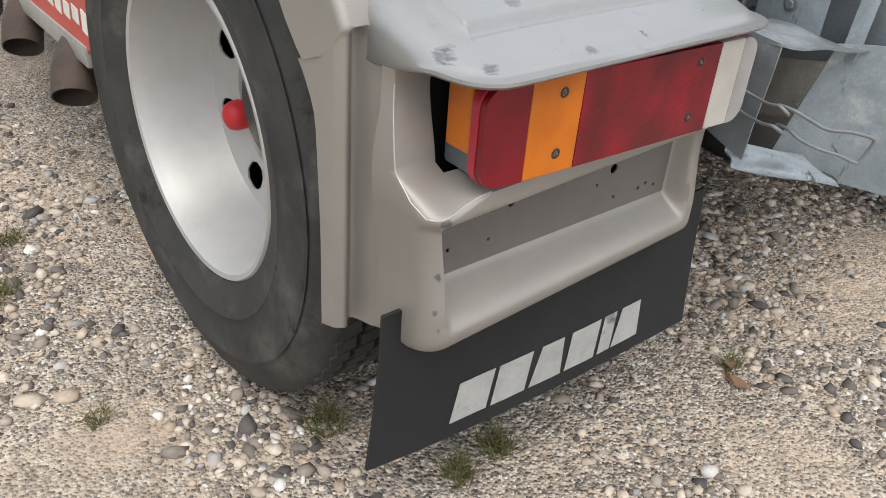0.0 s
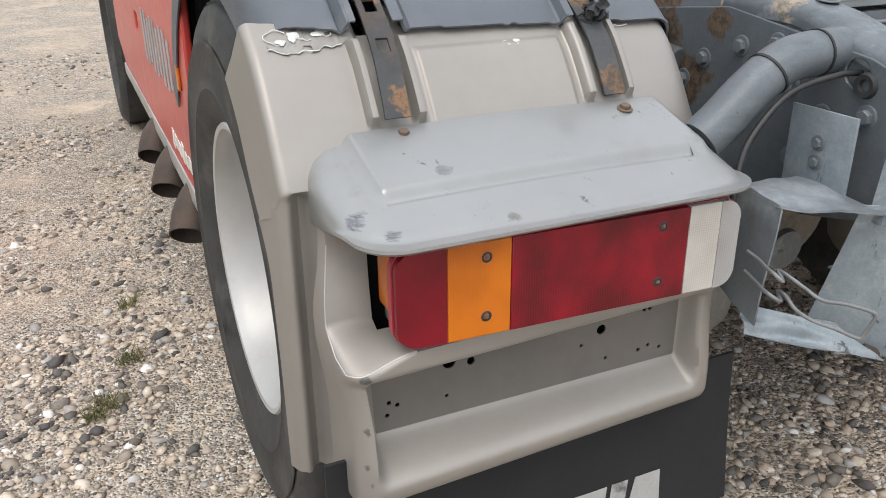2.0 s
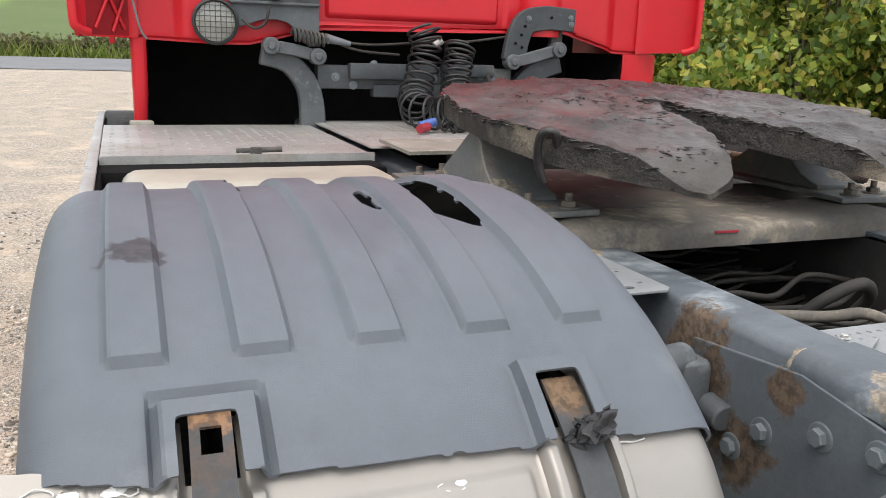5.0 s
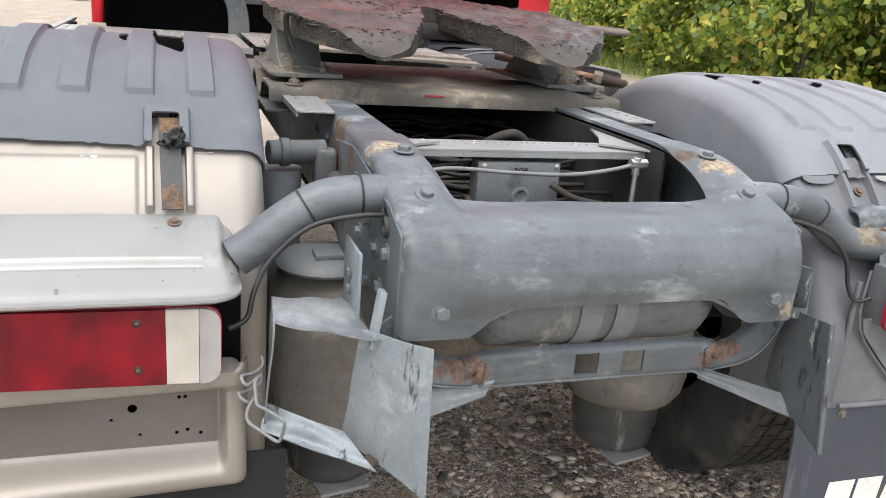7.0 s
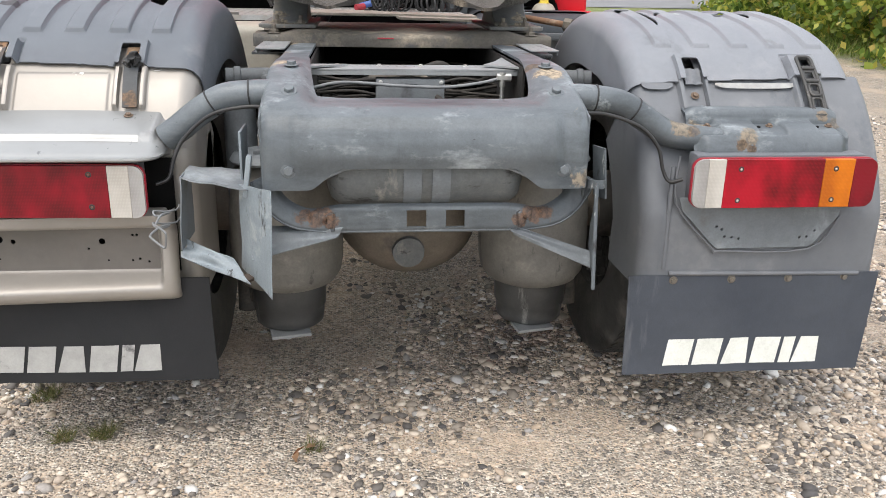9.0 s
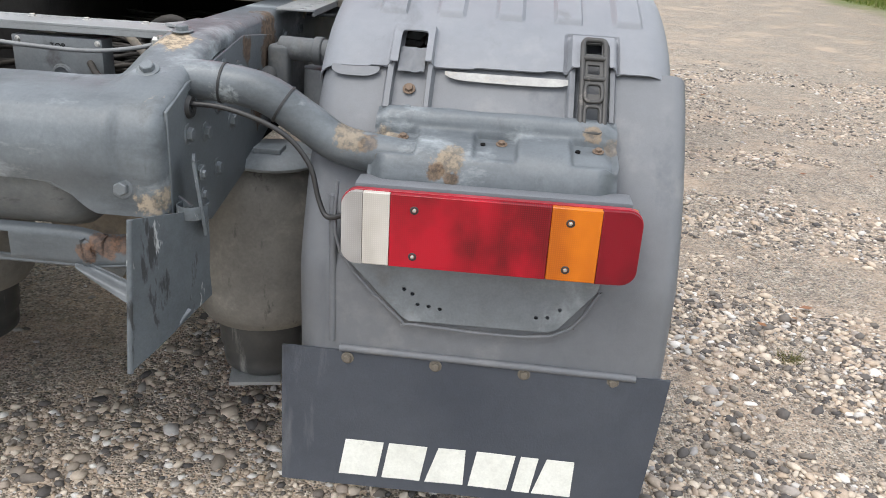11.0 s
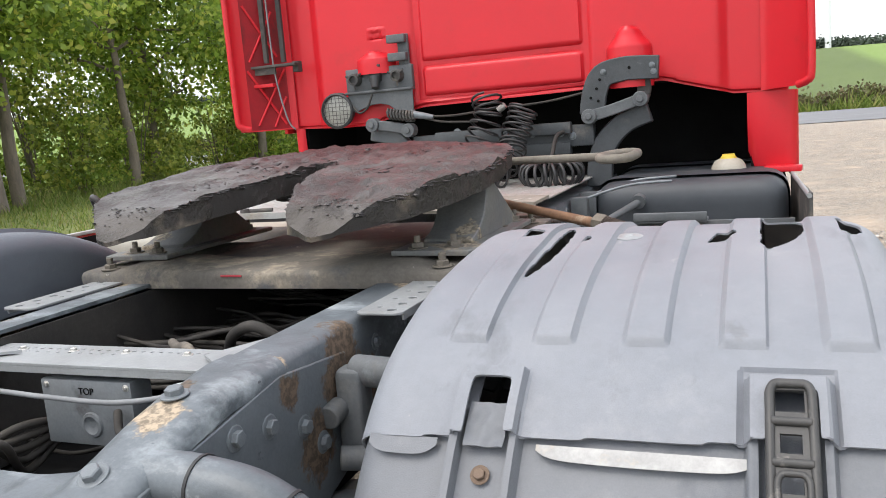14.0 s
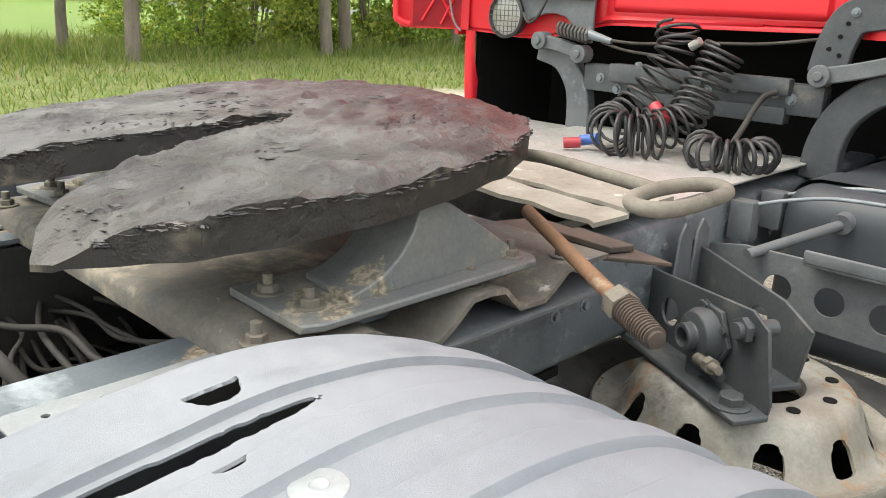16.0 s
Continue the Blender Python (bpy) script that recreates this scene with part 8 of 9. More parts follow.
lathe(cpb, [(0, 0.088), (0.022, 0.087), (0.03, 0.08), (0.032, 0.07), (0, 0.07)], Matrix.Translation((0.925, 2.98, 1.040)), 24)
box(cpb, (0.925, 2.98, 1.126), (0.05, 0.014, 0.012), None, 0.003)
part("cap_top", cpb, M["yellow"], cap_)
ws_ = bmesh.new()
box(ws_, (1.178, 2.62, 0.93), (0.014, 0.9, 0.22), pose(0, 0, 0, -1.5, 0, 1.5), 0.004)
fair = part("side_panel", ws_, M["dusty"], truck, "dusty dark side panel beside the tank")
part("panel_edge", tube(bmesh.new(), [(1.158, 3.06, 1.045), (1.172, 2.62, 1.044), (1.186, 2.17, 1.043)], 0.008, 8), M["beam"], fair, "pale worn top edge")
rs_ = bmesh.new()
tube(rs_, [(0.62, 2.54, 1.0), (0.60, 2.50, 0.99), (0.505, 2.28, 0.945)], 0.013, 12)
cyl(rs_, (0.62, 2.53, 1.0), (0.622, 2.56, 1.005), 0.026, n=18)
part("drain_pipe", rs_, M["frame"], tank, "pale bent pipe at the tank")
hp = bmesh.new()
mh = Matrix(((1, 0, 0, 0), (0, 0, -1, 2.33), (0, 1, 0, 0), (0, 0, 0, 1)))
plate(hp, [(0.39, 0.80), (1.15, 0.78), (1.15, 0.955), (0.48, 0.955), (0.39, 0.94)], [disc(0.57, 0.868, 0.034, 20), disc(0.69, 0.868, 0.034, 20), disc(0.81, 0.862, 0.034, 20), disc(0.93, 0.862, 0.034, 20), disc(1.05, 0.86, 0.034, 20)], 0.008, mh)
box(hp, (0.76, 2.30, 0.962), (0.24, 0.08, 0.012), None, 0.003)
box(hp, (0.76, 2.262, 0.978), (0.24, 0.01, 0.03), None, 0.003)
carrier = part("spare_carrier", hp, M["frame"], truck, "grey steel carrier beam with round holes", bevel=0.002)


def spare():
    m = Matrix.Translation((0.705, 1.87, 0.0)) @ pose(0, 0, 0, 0, 0, 0)
    bm = bmesh.new()
    lathe(bm, [(0.10, 0.80), (0.105, 0.828), (0.12, 0.835), (0.165, 0.838), (0.18, 0.834), (0.192, 0.824), (0.201, 0.811), (0.208, 0.798), (0.214, 0.785), (0.219, 0.772), (0.225, 0.76), (0.232, 0.75), (0.24, 0.742), (0.25, 0.738), (0.262, 0.740), (0.275, 0.749), (0.283, 0.750), (0.287, 0.742), (0.28, 0.70)], m, 180)
    doomed = []
    for f in bm.faces:
        c = m.inverted() @ f.calc_center_median()
        a = math.degrees(math.atan2(c.y, c.x)) % 36
        if c.z > 0.734 and math.hypot(c.x, c.y) > 0.2 and math.hypot(radians(a - 18) * 0.22, c.z - 0.772) < 0.026:
            doomed.append(f)
    bmesh.ops.delete(bm, geom=doomed, context="FACES")
    edge = [v for v in bm.verts if v.is_boundary and 0.15 < math.hypot(*(m.inverted() @ v.co).xy) < 0.26]
    for _ in range(3):
        bmesh.ops.smooth_vert(bm, verts=edge, factor=0.5, use_axis_x=True, use_axis_y=True, use_axis_z=True)
    sw = part("spare_wheel", bm, M["rimrust"], truck, "spare wheel lying flat with rusty white rim", thick=0.006)
    ty = bmesh.new()
    lathe(ty, [(0.288, 0.72), (0.31, 0.737), (0.37, 0.747), (0.42, 0.735), (0.455, 0.70), (0.462, 0.64), (0.455, 0.52), (0.38, 0.48), (0.29, 0.50)], m, 72)
    part("tyre", ty, M["tyre"], sw, "dusty spare tyre")
    for k in range(10):
        a = 2 * math.pi * k / 10
        hb_ = bmesh.new()
        p = m @ Vector((0.152 * math.cos(a), 0.152 * math.sin(a), 0.8385))
        cyl(hb_, p, p + Vector((0, 0, 0.0015)), 0.012, n=14)
        part("stud_hole", hb_, M["dark"], sw)
    return sw


spare_w = spare()
sb_ = bmesh.new()
A, B = Vector((0.40, 1.93, 0)), Vector((0.815, 1.70, 0))
ux = (B - A).normalized()
ang = math.atan2(ux.y, ux.x)
mm = Matrix.Translation((A.x, A.y, 0)) @ Matrix.Rotation(ang, 4, "Z") @ Matrix(((1, 0, 0, 0), (0, 0, 1, 0), (0, 1, 0, 0), (0, 0, 0, 1)))
plate(sb_, [(0.0, 0.80), (0.07, 0.86), (0.20, 0.845), (0.47, 0.845), (0.475, 0.87), (0.445, 0.99), (0.40, 1.01), (0.02, 0.975), (0.0, 0.97)], [disc(0.16, 0.915, 0.028, 20)], 0.007, mm)
plate(sb_, [(0.0, 0.82), (0.42, 0.85), (0.44, 0.96), (0.36, 0.99), (0.02, 1.02), (0.0, 1.01)], [disc(0.30, 0.93, 0.026, 20)], 0.007, Matrix.Translation((0.03, 0.13, 0)) @ mm)
box(sb_, (0.70, 1.83, 0.85), (0.16, 0.16, 0.012), pose(0, 0, 0, 0, 0, math.degrees(ang)), 0.003)
flange_m = Matrix.Translation((A.x, A.y, 0.848)) @ Matrix.Rotation(ang, 4, "Z")
box(sb_, flange_m @ Vector((0.26, -0.035, 0)), (0.44, 0.07, 0.012), Matrix.Rotation(ang, 4, "Z"), 0.003)
spb = part("spare_bracket", sb_, M["frame_dark"], carrier, "grey plate bracket clamping the spare wheel", bevel=0.002)
for u, z, r in ((0.13, 0.872, 0.02), (0.43, 0.872, 0.022)):
    p = flange_m @ Vector((u, -0.04, 0.006))
    bolt(spb, p, (0, 0, 1), r, "frame_dark", "bracket_bolt", turn=u)
vv_ = bmesh.new()
vp = mm @ Vector((0.30, 0.925, 0.0))
vn = Vector((ux.y, -ux.x, 0))
lathe(vv_, [(0, -0.02), (0.05, -0.02), (0.052, 0.025), (0.045, 0.04), (0.026, 0.045), (0.026, 0.062), (0.017, 0.064), (0.015, 0.04), (0, 0.035)], axis_m(vp, vn), 26)
cyl(vv_, vp + vn * 0.03 + Vector((0, 0, -0.045)), vp + vn * 0.03 + ux * 0.085 + Vector((0, 0, -0.045)), 0.014, 0.009, n=14)
cyl(vv_, vp + vn * 0.02 + Vector((0, 0, -0.02)), vp + vn * 0.02 + Vector((0, 0, -0.075)), 0.022, n=16)
lathe(vv_, [(0, -0.004), (0.066, -0.004), (0.066, 0.006), (0, 0.006)], axis_m(vp + vn * 0.006, vn), 6)
wv = part("winch_valve", vv_, M["frame_dark"], spb, "cast winch valve on the bracket", bevel=0.002)
for k in range(5):
    q = 0.5 + 2 * math.pi * k / 5
    bolt(wv, vp + vn * 0.012 + (ux * math.cos(q) + Vector((0, 0, 1)) * math.sin(q)) * 0.056, vn, 0.007, "frame_dark", turn=q)
nz = bmesh.new()
cyl(nz, vp + ux * 0.03 + vn * 0.045 + Vector((0, 0, -0.03)), vp + ux * 0.10 + vn * 0.05 + Vector((0, 0, -0.022)), 0.011, 0.008, n=14)
cyl(nz, vp + ux * 0.062 + vn * 0.045 + Vector((0, 0, -0.026)), vp + ux * 0.078 + vn * 0.047 + Vector((0, 0, -0.025)), 0.015, n=6)
part("nozzle", nz, M["boltdust"], wv, "dusty hose nozzle")
for u, z in ((0.40, 0.975), (0.05, 0.93)):
    st = bmesh.new()
    p = mm @ Vector((u, z, 0.0))
    cyl(st, p - vn * 0.05, p + vn * 0.03, 0.015, n=16)
    cyl(st, p + vn * 0.008, p + vn * 0.020, 0.024, n=6)
    part("through_stud", st, M["frame_dark"], spb, bevel=0.001)
# the wheel and its bracket hang deeper in the frame
deep = Matrix.Translation((1.26, 0.30, 1.485)) @ Matrix.Diagonal((1.11, 1.11, 1.11, 1)) @ Matrix.Translation((-1.26, -0.30, -1.485))
for ob in (spb, spare_w):
    ob.matrix_world = deep
for x, y, z in ((0.42, 2.12, 0.96), (0.42, 2.20, 0.93)):
    tp_ = bmesh.new()
    plate(tp_, [(-0.04, 0.80), (0.05, 0.80), (0.035, 1.0), (0.0, 1.03), (-0.02, 1.0)], [], 0.007, Matrix(((0, 0, 1, x), (1, 0, 0, y), (0, 1, 0, 0), (0, 0, 0, 1))))
    part("gusset", tp_, M["frame"], carrier, bevel=0.002)
for y in (2.42, 2.6):
    cp_ = bmesh.new()
    box(cp_, (0.425, y, 0.99), (0.06, 0.05, 0.10), None, 0.004)
    part("clamp", cp_, M["frame"], carrier)
    part("strap_wire", tube(bmesh.new(), spline([(0.44, y, 1.03), (0.52, y + 0.02, 1.055), (0.62, y + 0.04, 1.075), (0.75, y + 0.05, 1.08)], 5), 0.005, 8), M["steel"], carrier)
# valve castings beside the rails
for sg in (-1, 1):
    vc = bmesh.new()
    cyl(vc, (sg * 0.42, 0.60, 0.965), (sg * 0.545, 0.58, 0.965), 0.026, n=20)
    cyl(vc, (sg * 0.50, 0.585, 0.965), (sg * 0.52, 0.583, 0.965), 0.031, n=20)
    box(vc, (sg * 0.42, 0.59, 0.90), (0.05, 0.05, 0.15), None, 0.014)
    cyl(vc, (sg * 0.40, 0.57, 0.91), (sg * 0.40, 0.53, 0.905), 0.02, n=14)
    cyl(vc, (sg * 0.45, 0.56, 0.83), (sg * 0.41, 0.54, 0.835), 0.02, n=14)
    part("height_valve", vc, M["frame"], truck, "grey cast valve with elbow beside the rail", bevel=0.003)
    cc = bmesh.new()
    cyl(cc, (sg * 0.515, 0.62, 0.60), (sg * 0.515, 0.62, 0.925), 0.048, n=22)
    part("brake_cylinder", cc, M["steel_rust"], truck, "grey upright cylinder beside the rail")

# ---- ground, road and far land ----
def land(x, y):
    hill = 14 * ease(y, 60, 330) + 5 * ease(y, 60, 330) * noise.noise(Vector((x * 0.004, y * 0.004, 2)))
    side = 3.0 * ease(abs(x), 60, 400)
    near = 0.012 * noise.noise(Vector((x * 0.7, y * 0.7, 0))) * (1 - ease(math.hypot(x, y), 4, 9) * 0.2)
    return (near if abs(y) < 45 else 0) + hill + side


def graded(limit, near, step):
    out = lin(-near, near, int(2 * near / step))
    s, v = step, near
    while v < limit:
        s *= 1.22
        v += s
        out.append(v)
        out.insert(0, -v)
    return out


gd = bmesh.new()
grid(gd, lambda x, y: Vector((x, y, land(x, y))), graded(1500, 6, 0.12), graded(1500, 6, 0.12))
ground = part("ground", gd, M["gravel"], None, sharp=180)
tagged(ground, "sandy gravel yard with pebbles and trodden sand", "ground", kind="structure")
rdm = bmesh.new()
grid(rdm, lambda x, y: Vector((x, y, 0.025 + 0.02 * math.sin((y - 36) / 19 * math.pi))), lin(-140, 140, 60), lin(36, 55, 6))
tagged(part("road", rdm, M["asphalt"]), "grey asphalt road beyond the yard", "road", kind="structure")

# ---- pebbles ----
rng = np.random.default_rng(4)
ico = bmesh.new()
bmesh.ops.create_icosphere(ico, subdivisions=1, radius=1)
base_v = np.array([v.co for v in ico.verts])
base_f = np.array([[v.index for v in f.verts] for f in ico.faces])
ico.free()


def pebbles(zones):
    pts = []
    for x0, x1, y0, y1, per in zones:
        n = int((x1 - x0) * (y1 - y0) * per)
        q = np.stack([rng.uniform(x0, x1, n), rng.uniform(y0, y1, n)], 1)
        keep = []
        for x, y in q:
            d = noise.noise(Vector((x * 1.1, y * 1.1, 4))) + 0.6 * noise.noise(Vector((x * 3.5, y * 3.5, 8)))
            keep.append(rng.random() < 0.54 + 2.4 * d)
        pts.append(q[np.array(keep)])
    pts = np.concatenate(pts)
    n = len(pts)
    size = np.clip(rng.lognormal(math.log(0.0066), 0.48, n), 0.003, 0.022)
    stretch = np.stack([rng.uniform(0.8, 1.5, n), rng.uniform(0.7, 1.1, n), rng.uniform(0.32, 0.62, n)], 1)
    turn = rng.uniform(0, 2 * math.pi, n)
    v = base_v[None] * (1 + rng.uniform(-0.32, 0.32, (n, len(base_v), 1))) * stretch[:, None] * size[:, None, None]
    tilt = rng.uniform(-0.4, 0.4, n)
    v[:, :, 2], v[:, :, 0] = v[:, :, 2] * np.cos(tilt)[:, None] + v[:, :, 0] * np.sin(tilt)[:, None], v[:, :, 0] * np.cos(tilt)[:, None] - v[:, :, 2] * np.sin(tilt)[:, None]
    c, s = np.cos(turn)[:, None], np.sin(turn)[:, None]
    x, y = v[:, :, 0] * c - v[:, :, 1] * s, v[:, :, 0] * s + v[:, :, 1] * c
    zs = np.array([land(px, py) for px, py in pts])
    z = v[:, :, 2] + zs[:, None] + (size * stretch[:, 2] * 0.25)[:, None]
    co = np.stack([x + pts[:, None, 0], y + pts[:, None, 1], z], 2).reshape(-1, 3)
    f = (base_f[None] + (np.arange(n) * len(base_v))[:, None, None]).reshape(-1, 3)
    return co, f


def raw_mesh(name, co, f, mat_, k=3):
    me = bpy.data.meshes.new(name)
    me.vertices.add(len(co))
    me.vertices.foreach_set("co", np.asarray(co, dtype=np.float32).ravel())
    me.loops.add(f.size)
    me.loops.foreach_set("vertex_index", f.astype(np.int32).ravel())
    me.polygons.add(len(f))
    me.polygons.foreach_set("loop_start", np.arange(0, f.size, k, dtype=np.int32))
    me.update(calc_edges=True)
    me.validate()
    me.materials.append(mat_)
    return me


co, f = pebbles([(-2.7, 2.3, -0.7, 1.7, 4000), (-1.4, 2.3, -1.5, -0.7, 3000), (-3.3, -1.2, 1.7, 4.2, 2300), (1.2, 3.6, 0.3, 4.0, 4200), (2.3, 3.6, -0.7, 0.3, 2500), (-1.2, 1.2, 1.7, 2.6, 900), (-5.0, -3.3, 0.5, 6.5, 700), (-3.3, -1.2, 4.2, 7.0, 700), (1.3, 5.0, 4.0, 8.0, 1500), (3.6, 5.4, 0.0, 4.0, 2000)])
peb = new("pebbles", raw_mesh("pebbles", co, f, M["stones"]))
tagged(peb, "mixed grey, white and brown pebbles on sand", "gravel", kind="stuff")


# ---- plants ----
def leaf_cloud(centres, per, spread, size, seed):
    """Leaves as small folded diamonds round points."""
    r = np.random.default_rng(seed)
    n = len(centres) * per
    c = np.repeat(np.array(centres), per, 0) + r.normal(0, 1, (n, 3)) * np.array(spread)
    s = size * r.uniform(0.6, 1.25, n)
    a = r.normal(0, 1, (n, 3))
    a[:, 2] -= 0.35
    a /= np.linalg.norm(a, axis=1)[:, None]
    b = np.cross(a, r.normal(0, 1, (n, 3)))
    b /= np.linalg.norm(b, axis=1)[:, None]
    w = np.cross(a, b)
    p0 = c
    p1 = c + a * (s * 0.45)[:, None] + b * (s * 0.36)[:, None] + w * (s * 0.08)[:, None]
    p2 = c + a * s[:, None]
    p3 = c + a * (s * 0.45)[:, None] - b * (s * 0.36)[:, None] + w * (s * 0.08)[:, None]
    co = np.stack([p0, p1, p2, p3], 1).reshape(-1, 3)
    k = np.arange(n)[:, None] * 4
    f = np.concatenate([k + np.array([[0, 1, 2]]), k + np.array([[0, 2, 3]])], 1).reshape(-1, 3)
    return co, f


def tree(h, crown_z, crown_r, seed, per, leaf, mat_, label, trunk_r=0.14, name="tree", category="tree", clumps=70):
    random.seed(seed)
    th = thing(name, label, category, "trees beside the yard" if category == "tree" else "shrubs beside the yard")
    bm = bmesh.new()
    lean = Vector((random.uniform(-0.5, 0.5), random.uniform(-0.5, 0.5), 0))
    spine = [Vector((0, 0, -0.15)) + lean * (k / 6) ** 2 + Vector((random.uniform(-0.08, 0.08), random.uniform(-0.08, 0.08), h * 0.85 * k / 6)) for k in range(7)]
    line = spline(spine, 4)
    tube(bm, line, [trunk_r * (1.25 if i == 0 else 1 - 0.85 * i / len(line)) for i in range(len(line))], 10)
    tips = []
    for k in range(11):
        u = random.uniform(0.28, 0.95)
        p = line[int(u * (len(line) - 1))]
        a = random.uniform(0, 2 * math.pi)
        ln = crown_r * random.uniform(0.5, 1.0) * (1.2 - 0.6 * u)
        q = p + Vector((math.cos(a) * ln, math.sin(a) * ln, random.uniform(0.1, 0.7) * ln))
        limb = spline([p, p.lerp(q, 0.5) + Vector((0, 0, 0.12 * ln)), q], 4)
        tube(bm, limb, [trunk_r * 0.42 * (1 - 0.8 * i / len(limb)) * (1.1 - u * 0.5) for i in range(len(limb))], 6)
        tips += limb[3:]
        for j in range(2):
            q2 = q + Vector((random.uniform(-1, 1), random.uniform(-1, 1), random.uniform(-0.3, 0.8))) * 0.45 * ln
            tube(bm, [limb[4], limb[4].lerp(q2, 0.6), q2], [0.02, 0.014, 0.006], 5)
            tips.append(q2)
    part("trunk", bm, M["bark"], th, "grey-brown bark")
    cs = []
    while len(cs) < clumps:
        t = random.choice(tips)
        q = t + Vector((random.gauss(0, 0.35), random.gauss(0, 0.35), random.gauss(0, 0.3))) * crown_r * 0.55
        if q.z > crown_z:
            cs.append(tuple(q))
    co_, f_ = leaf_cloud(cs, per, (crown_r * 0.13, crown_r * 0.13, crown_r * 0.09), leaf, seed)
    ob = new("crown", raw_mesh("crown", co_, f_, mat_))
    ob.parent = th
    return th


def bush(h, r, seed, clumps, per, leaf, mat_, label, name="shrub", category="shrub", group="shrubs beside the yard"):
    """A thicket: thin stems inside leaf clumps that fill an uneven dome down to the ground."""
    random.seed(seed)
    th = thing(name, label, category, group)
    for k in range(7):
        bm = bmesh.new()
        a = random.uniform(0, 2 * math.pi)
        q = Vector((math.cos(a), math.sin(a), 0)) * r * random.uniform(0.3, 0.8)
        tube(bm, spline([(0.1 * q.x, 0.1 * q.y, -0.1), (0.5 * q.x, 0.5 * q.y, h * 0.45), (q.x, q.y, h * random.uniform(0.7, 0.95))], 4), [0.035 * (1 - 0.8 * i / 9) for i in range(9)], 6)
        part("stem", bm, M["bark"], th)
    cs = []
    while len(cs) < clumps:
        q = Vector((random.uniform(-1, 1), random.uniform(-1, 1), random.uniform(0, 1)))
        lump = 1 + 0.5 * noise.noise(q * 2.2 + Vector((seed, 0, 0)))
        if 0.35 < math.hypot(q.x, q.y, max(0, q.z - 0.25) * 1.2) < lump:
            cs.append((q.x * r, q.y * r, 0.08 + q.z * h))
    co_, f_ = leaf_cloud(cs, per, (r * 0.10, r * 0.10, h * 0.045), leaf, seed)
    co_[:, 2] = np.maximum(co_[:, 2], 0.02)
    ob = new("foliage", raw_mesh("foliage", co_, f_, mat_))
    ob.parent = th
    return th


kinds = [tree(9.0, 1.7, 2.6, s, 52, 0.19, M["leaf"], "leafy green tree with grey-brown trunk", 0.17, clumps=150) for s in (21, 22, 23)]
spots = [(-15.2, 8.3, 1.0), (-17.8, 8.0, 0.8), (-15.5, 13.4, 1.0), (-16.6, 15.0, 1.1), (-16.7, 19.3, 1.05), (-18.0, 22.0, 1.1), (-16.2, 25.5, 1.1), (-18.5, 29.0, 1.2), (-16.0, 33.0, 1.1), (-18.6, 4.8, 0.9)]
for k, (x, y, s) in enumerate(spots):
    m = pose(x, y, -0.05, 0, 0, 47 * k) @ Matrix.Diagonal((s, s, s, 1))
    if k < 3:
        kinds[k].matrix_basis = m
    else:
        c = copy_thing(kinds[k % 3], m)
        c.scale = (s, s, s)
shrubs = [bush(h, r, s, 170, 46, 0.17, M["leaf_shrub"], "dense autumn-tinted shrub with broad leaves") for h, r, s in ((3.6, 1.7, 31), (4.4, 1.8, 32), (3.0, 1.6, 33))]
spots = [(10.3, 8.6, 1.0), (10.0, 11.0, 1.05), (11.6, 12.8, 1.2), (10.9, 15.0, 1.1), (12.4, 17.4, 1.25), (11.9, 20.5, 1.1), (13.4, 9.8, 1.4), (14.6, 14.0, 1.5), (13.3, 24.5, 1.2), (15.0, 20.0, 1.6), (15.5, 29.0, 1.3), (10.6, 6.2, 1.0), (13.6, 6.0, 1.3), (17.5, 35.0, 1.3)]
for k, (x, y, s) in enumerate(spots):
    m = pose(x, y, -0.05, 0, 0, 61 * k) @ Matrix.Diagonal((s, s, s, 1))
    if k < 3:
        shrubs[k].matrix_basis = m
    else:
        c = copy_thing(shrubs[k % 3], m)
        c.scale = (s, s, s)
under = [bush(h, r, sd, 120, 42, 0.16, M["leaf"], "leafy green understory shrub beneath the trees", group="shrubs beneath the trees") for h, r, sd in ((3.4, 1.7, 61), (2.4, 1.5, 62))]
spots = [(-17.6, 11.2, 0.7), (-18.3, 14.9, 0.75), (-17.8, 18.3, 0.9), (-18.6, 22.4, 0.8), (-17.0, 26.6, 1.0), (-17.2, 31.5, 1.0), (-20.5, 6.0, 0.45), (-18.0, 35.5, 1.2), (-20.8, 11.0, 0.6), (-21.0, 16.5, 0.6)]
for k, (x, y, sc) in enumerate(spots):
    c = under[k] if k < 2 else copy_thing(under[k % 2], pose(x, y, -0.03, 0, 0, 80 * k))
    c.matrix_basis = pose(x, y, -0.03, 0, 0, 80 * k)
    c.scale = (sc, sc, sc)
maples = [bush(h, r, sd, 70, 44, 0.17, M["leaf_dark"], "shaded maple sapling with broad dark green leaves", "sapling", "sapling", "saplings between the trunks") for h, r, sd in ((4.6, 1.6, 71), (3.6, 1.9, 72))]
spots = [(-17.2, 12.4, 0.8), (-18.9, 13.6, 1.0), (-17.9, 16.9, 1.0), (-17.7, 20.6, 0.9), (-19.6, 23.2, 1.1), (-17.9, 25.2, 0.8), (-18.0, 28.4, 1.0), (-19.0, 32.0, 1.2)]
for k, (x, y, sc) in enumerate(spots):
    c = maples[k] if k < 2 else copy_thing(maples[k % 2], pose(x, y, 0.1, 0, 0, 73 * k))
    c.matrix_basis = pose(x, y, 0.1, 0, 0, 73 * k)
    c.scale = (sc, sc, sc)
tall = [tree(8.0, 1.5, 2.2, 41, 50, 0.19, M["leaf_shrub"], "tall roadside tree with yellowing leaves", 0.13, clumps=90)]
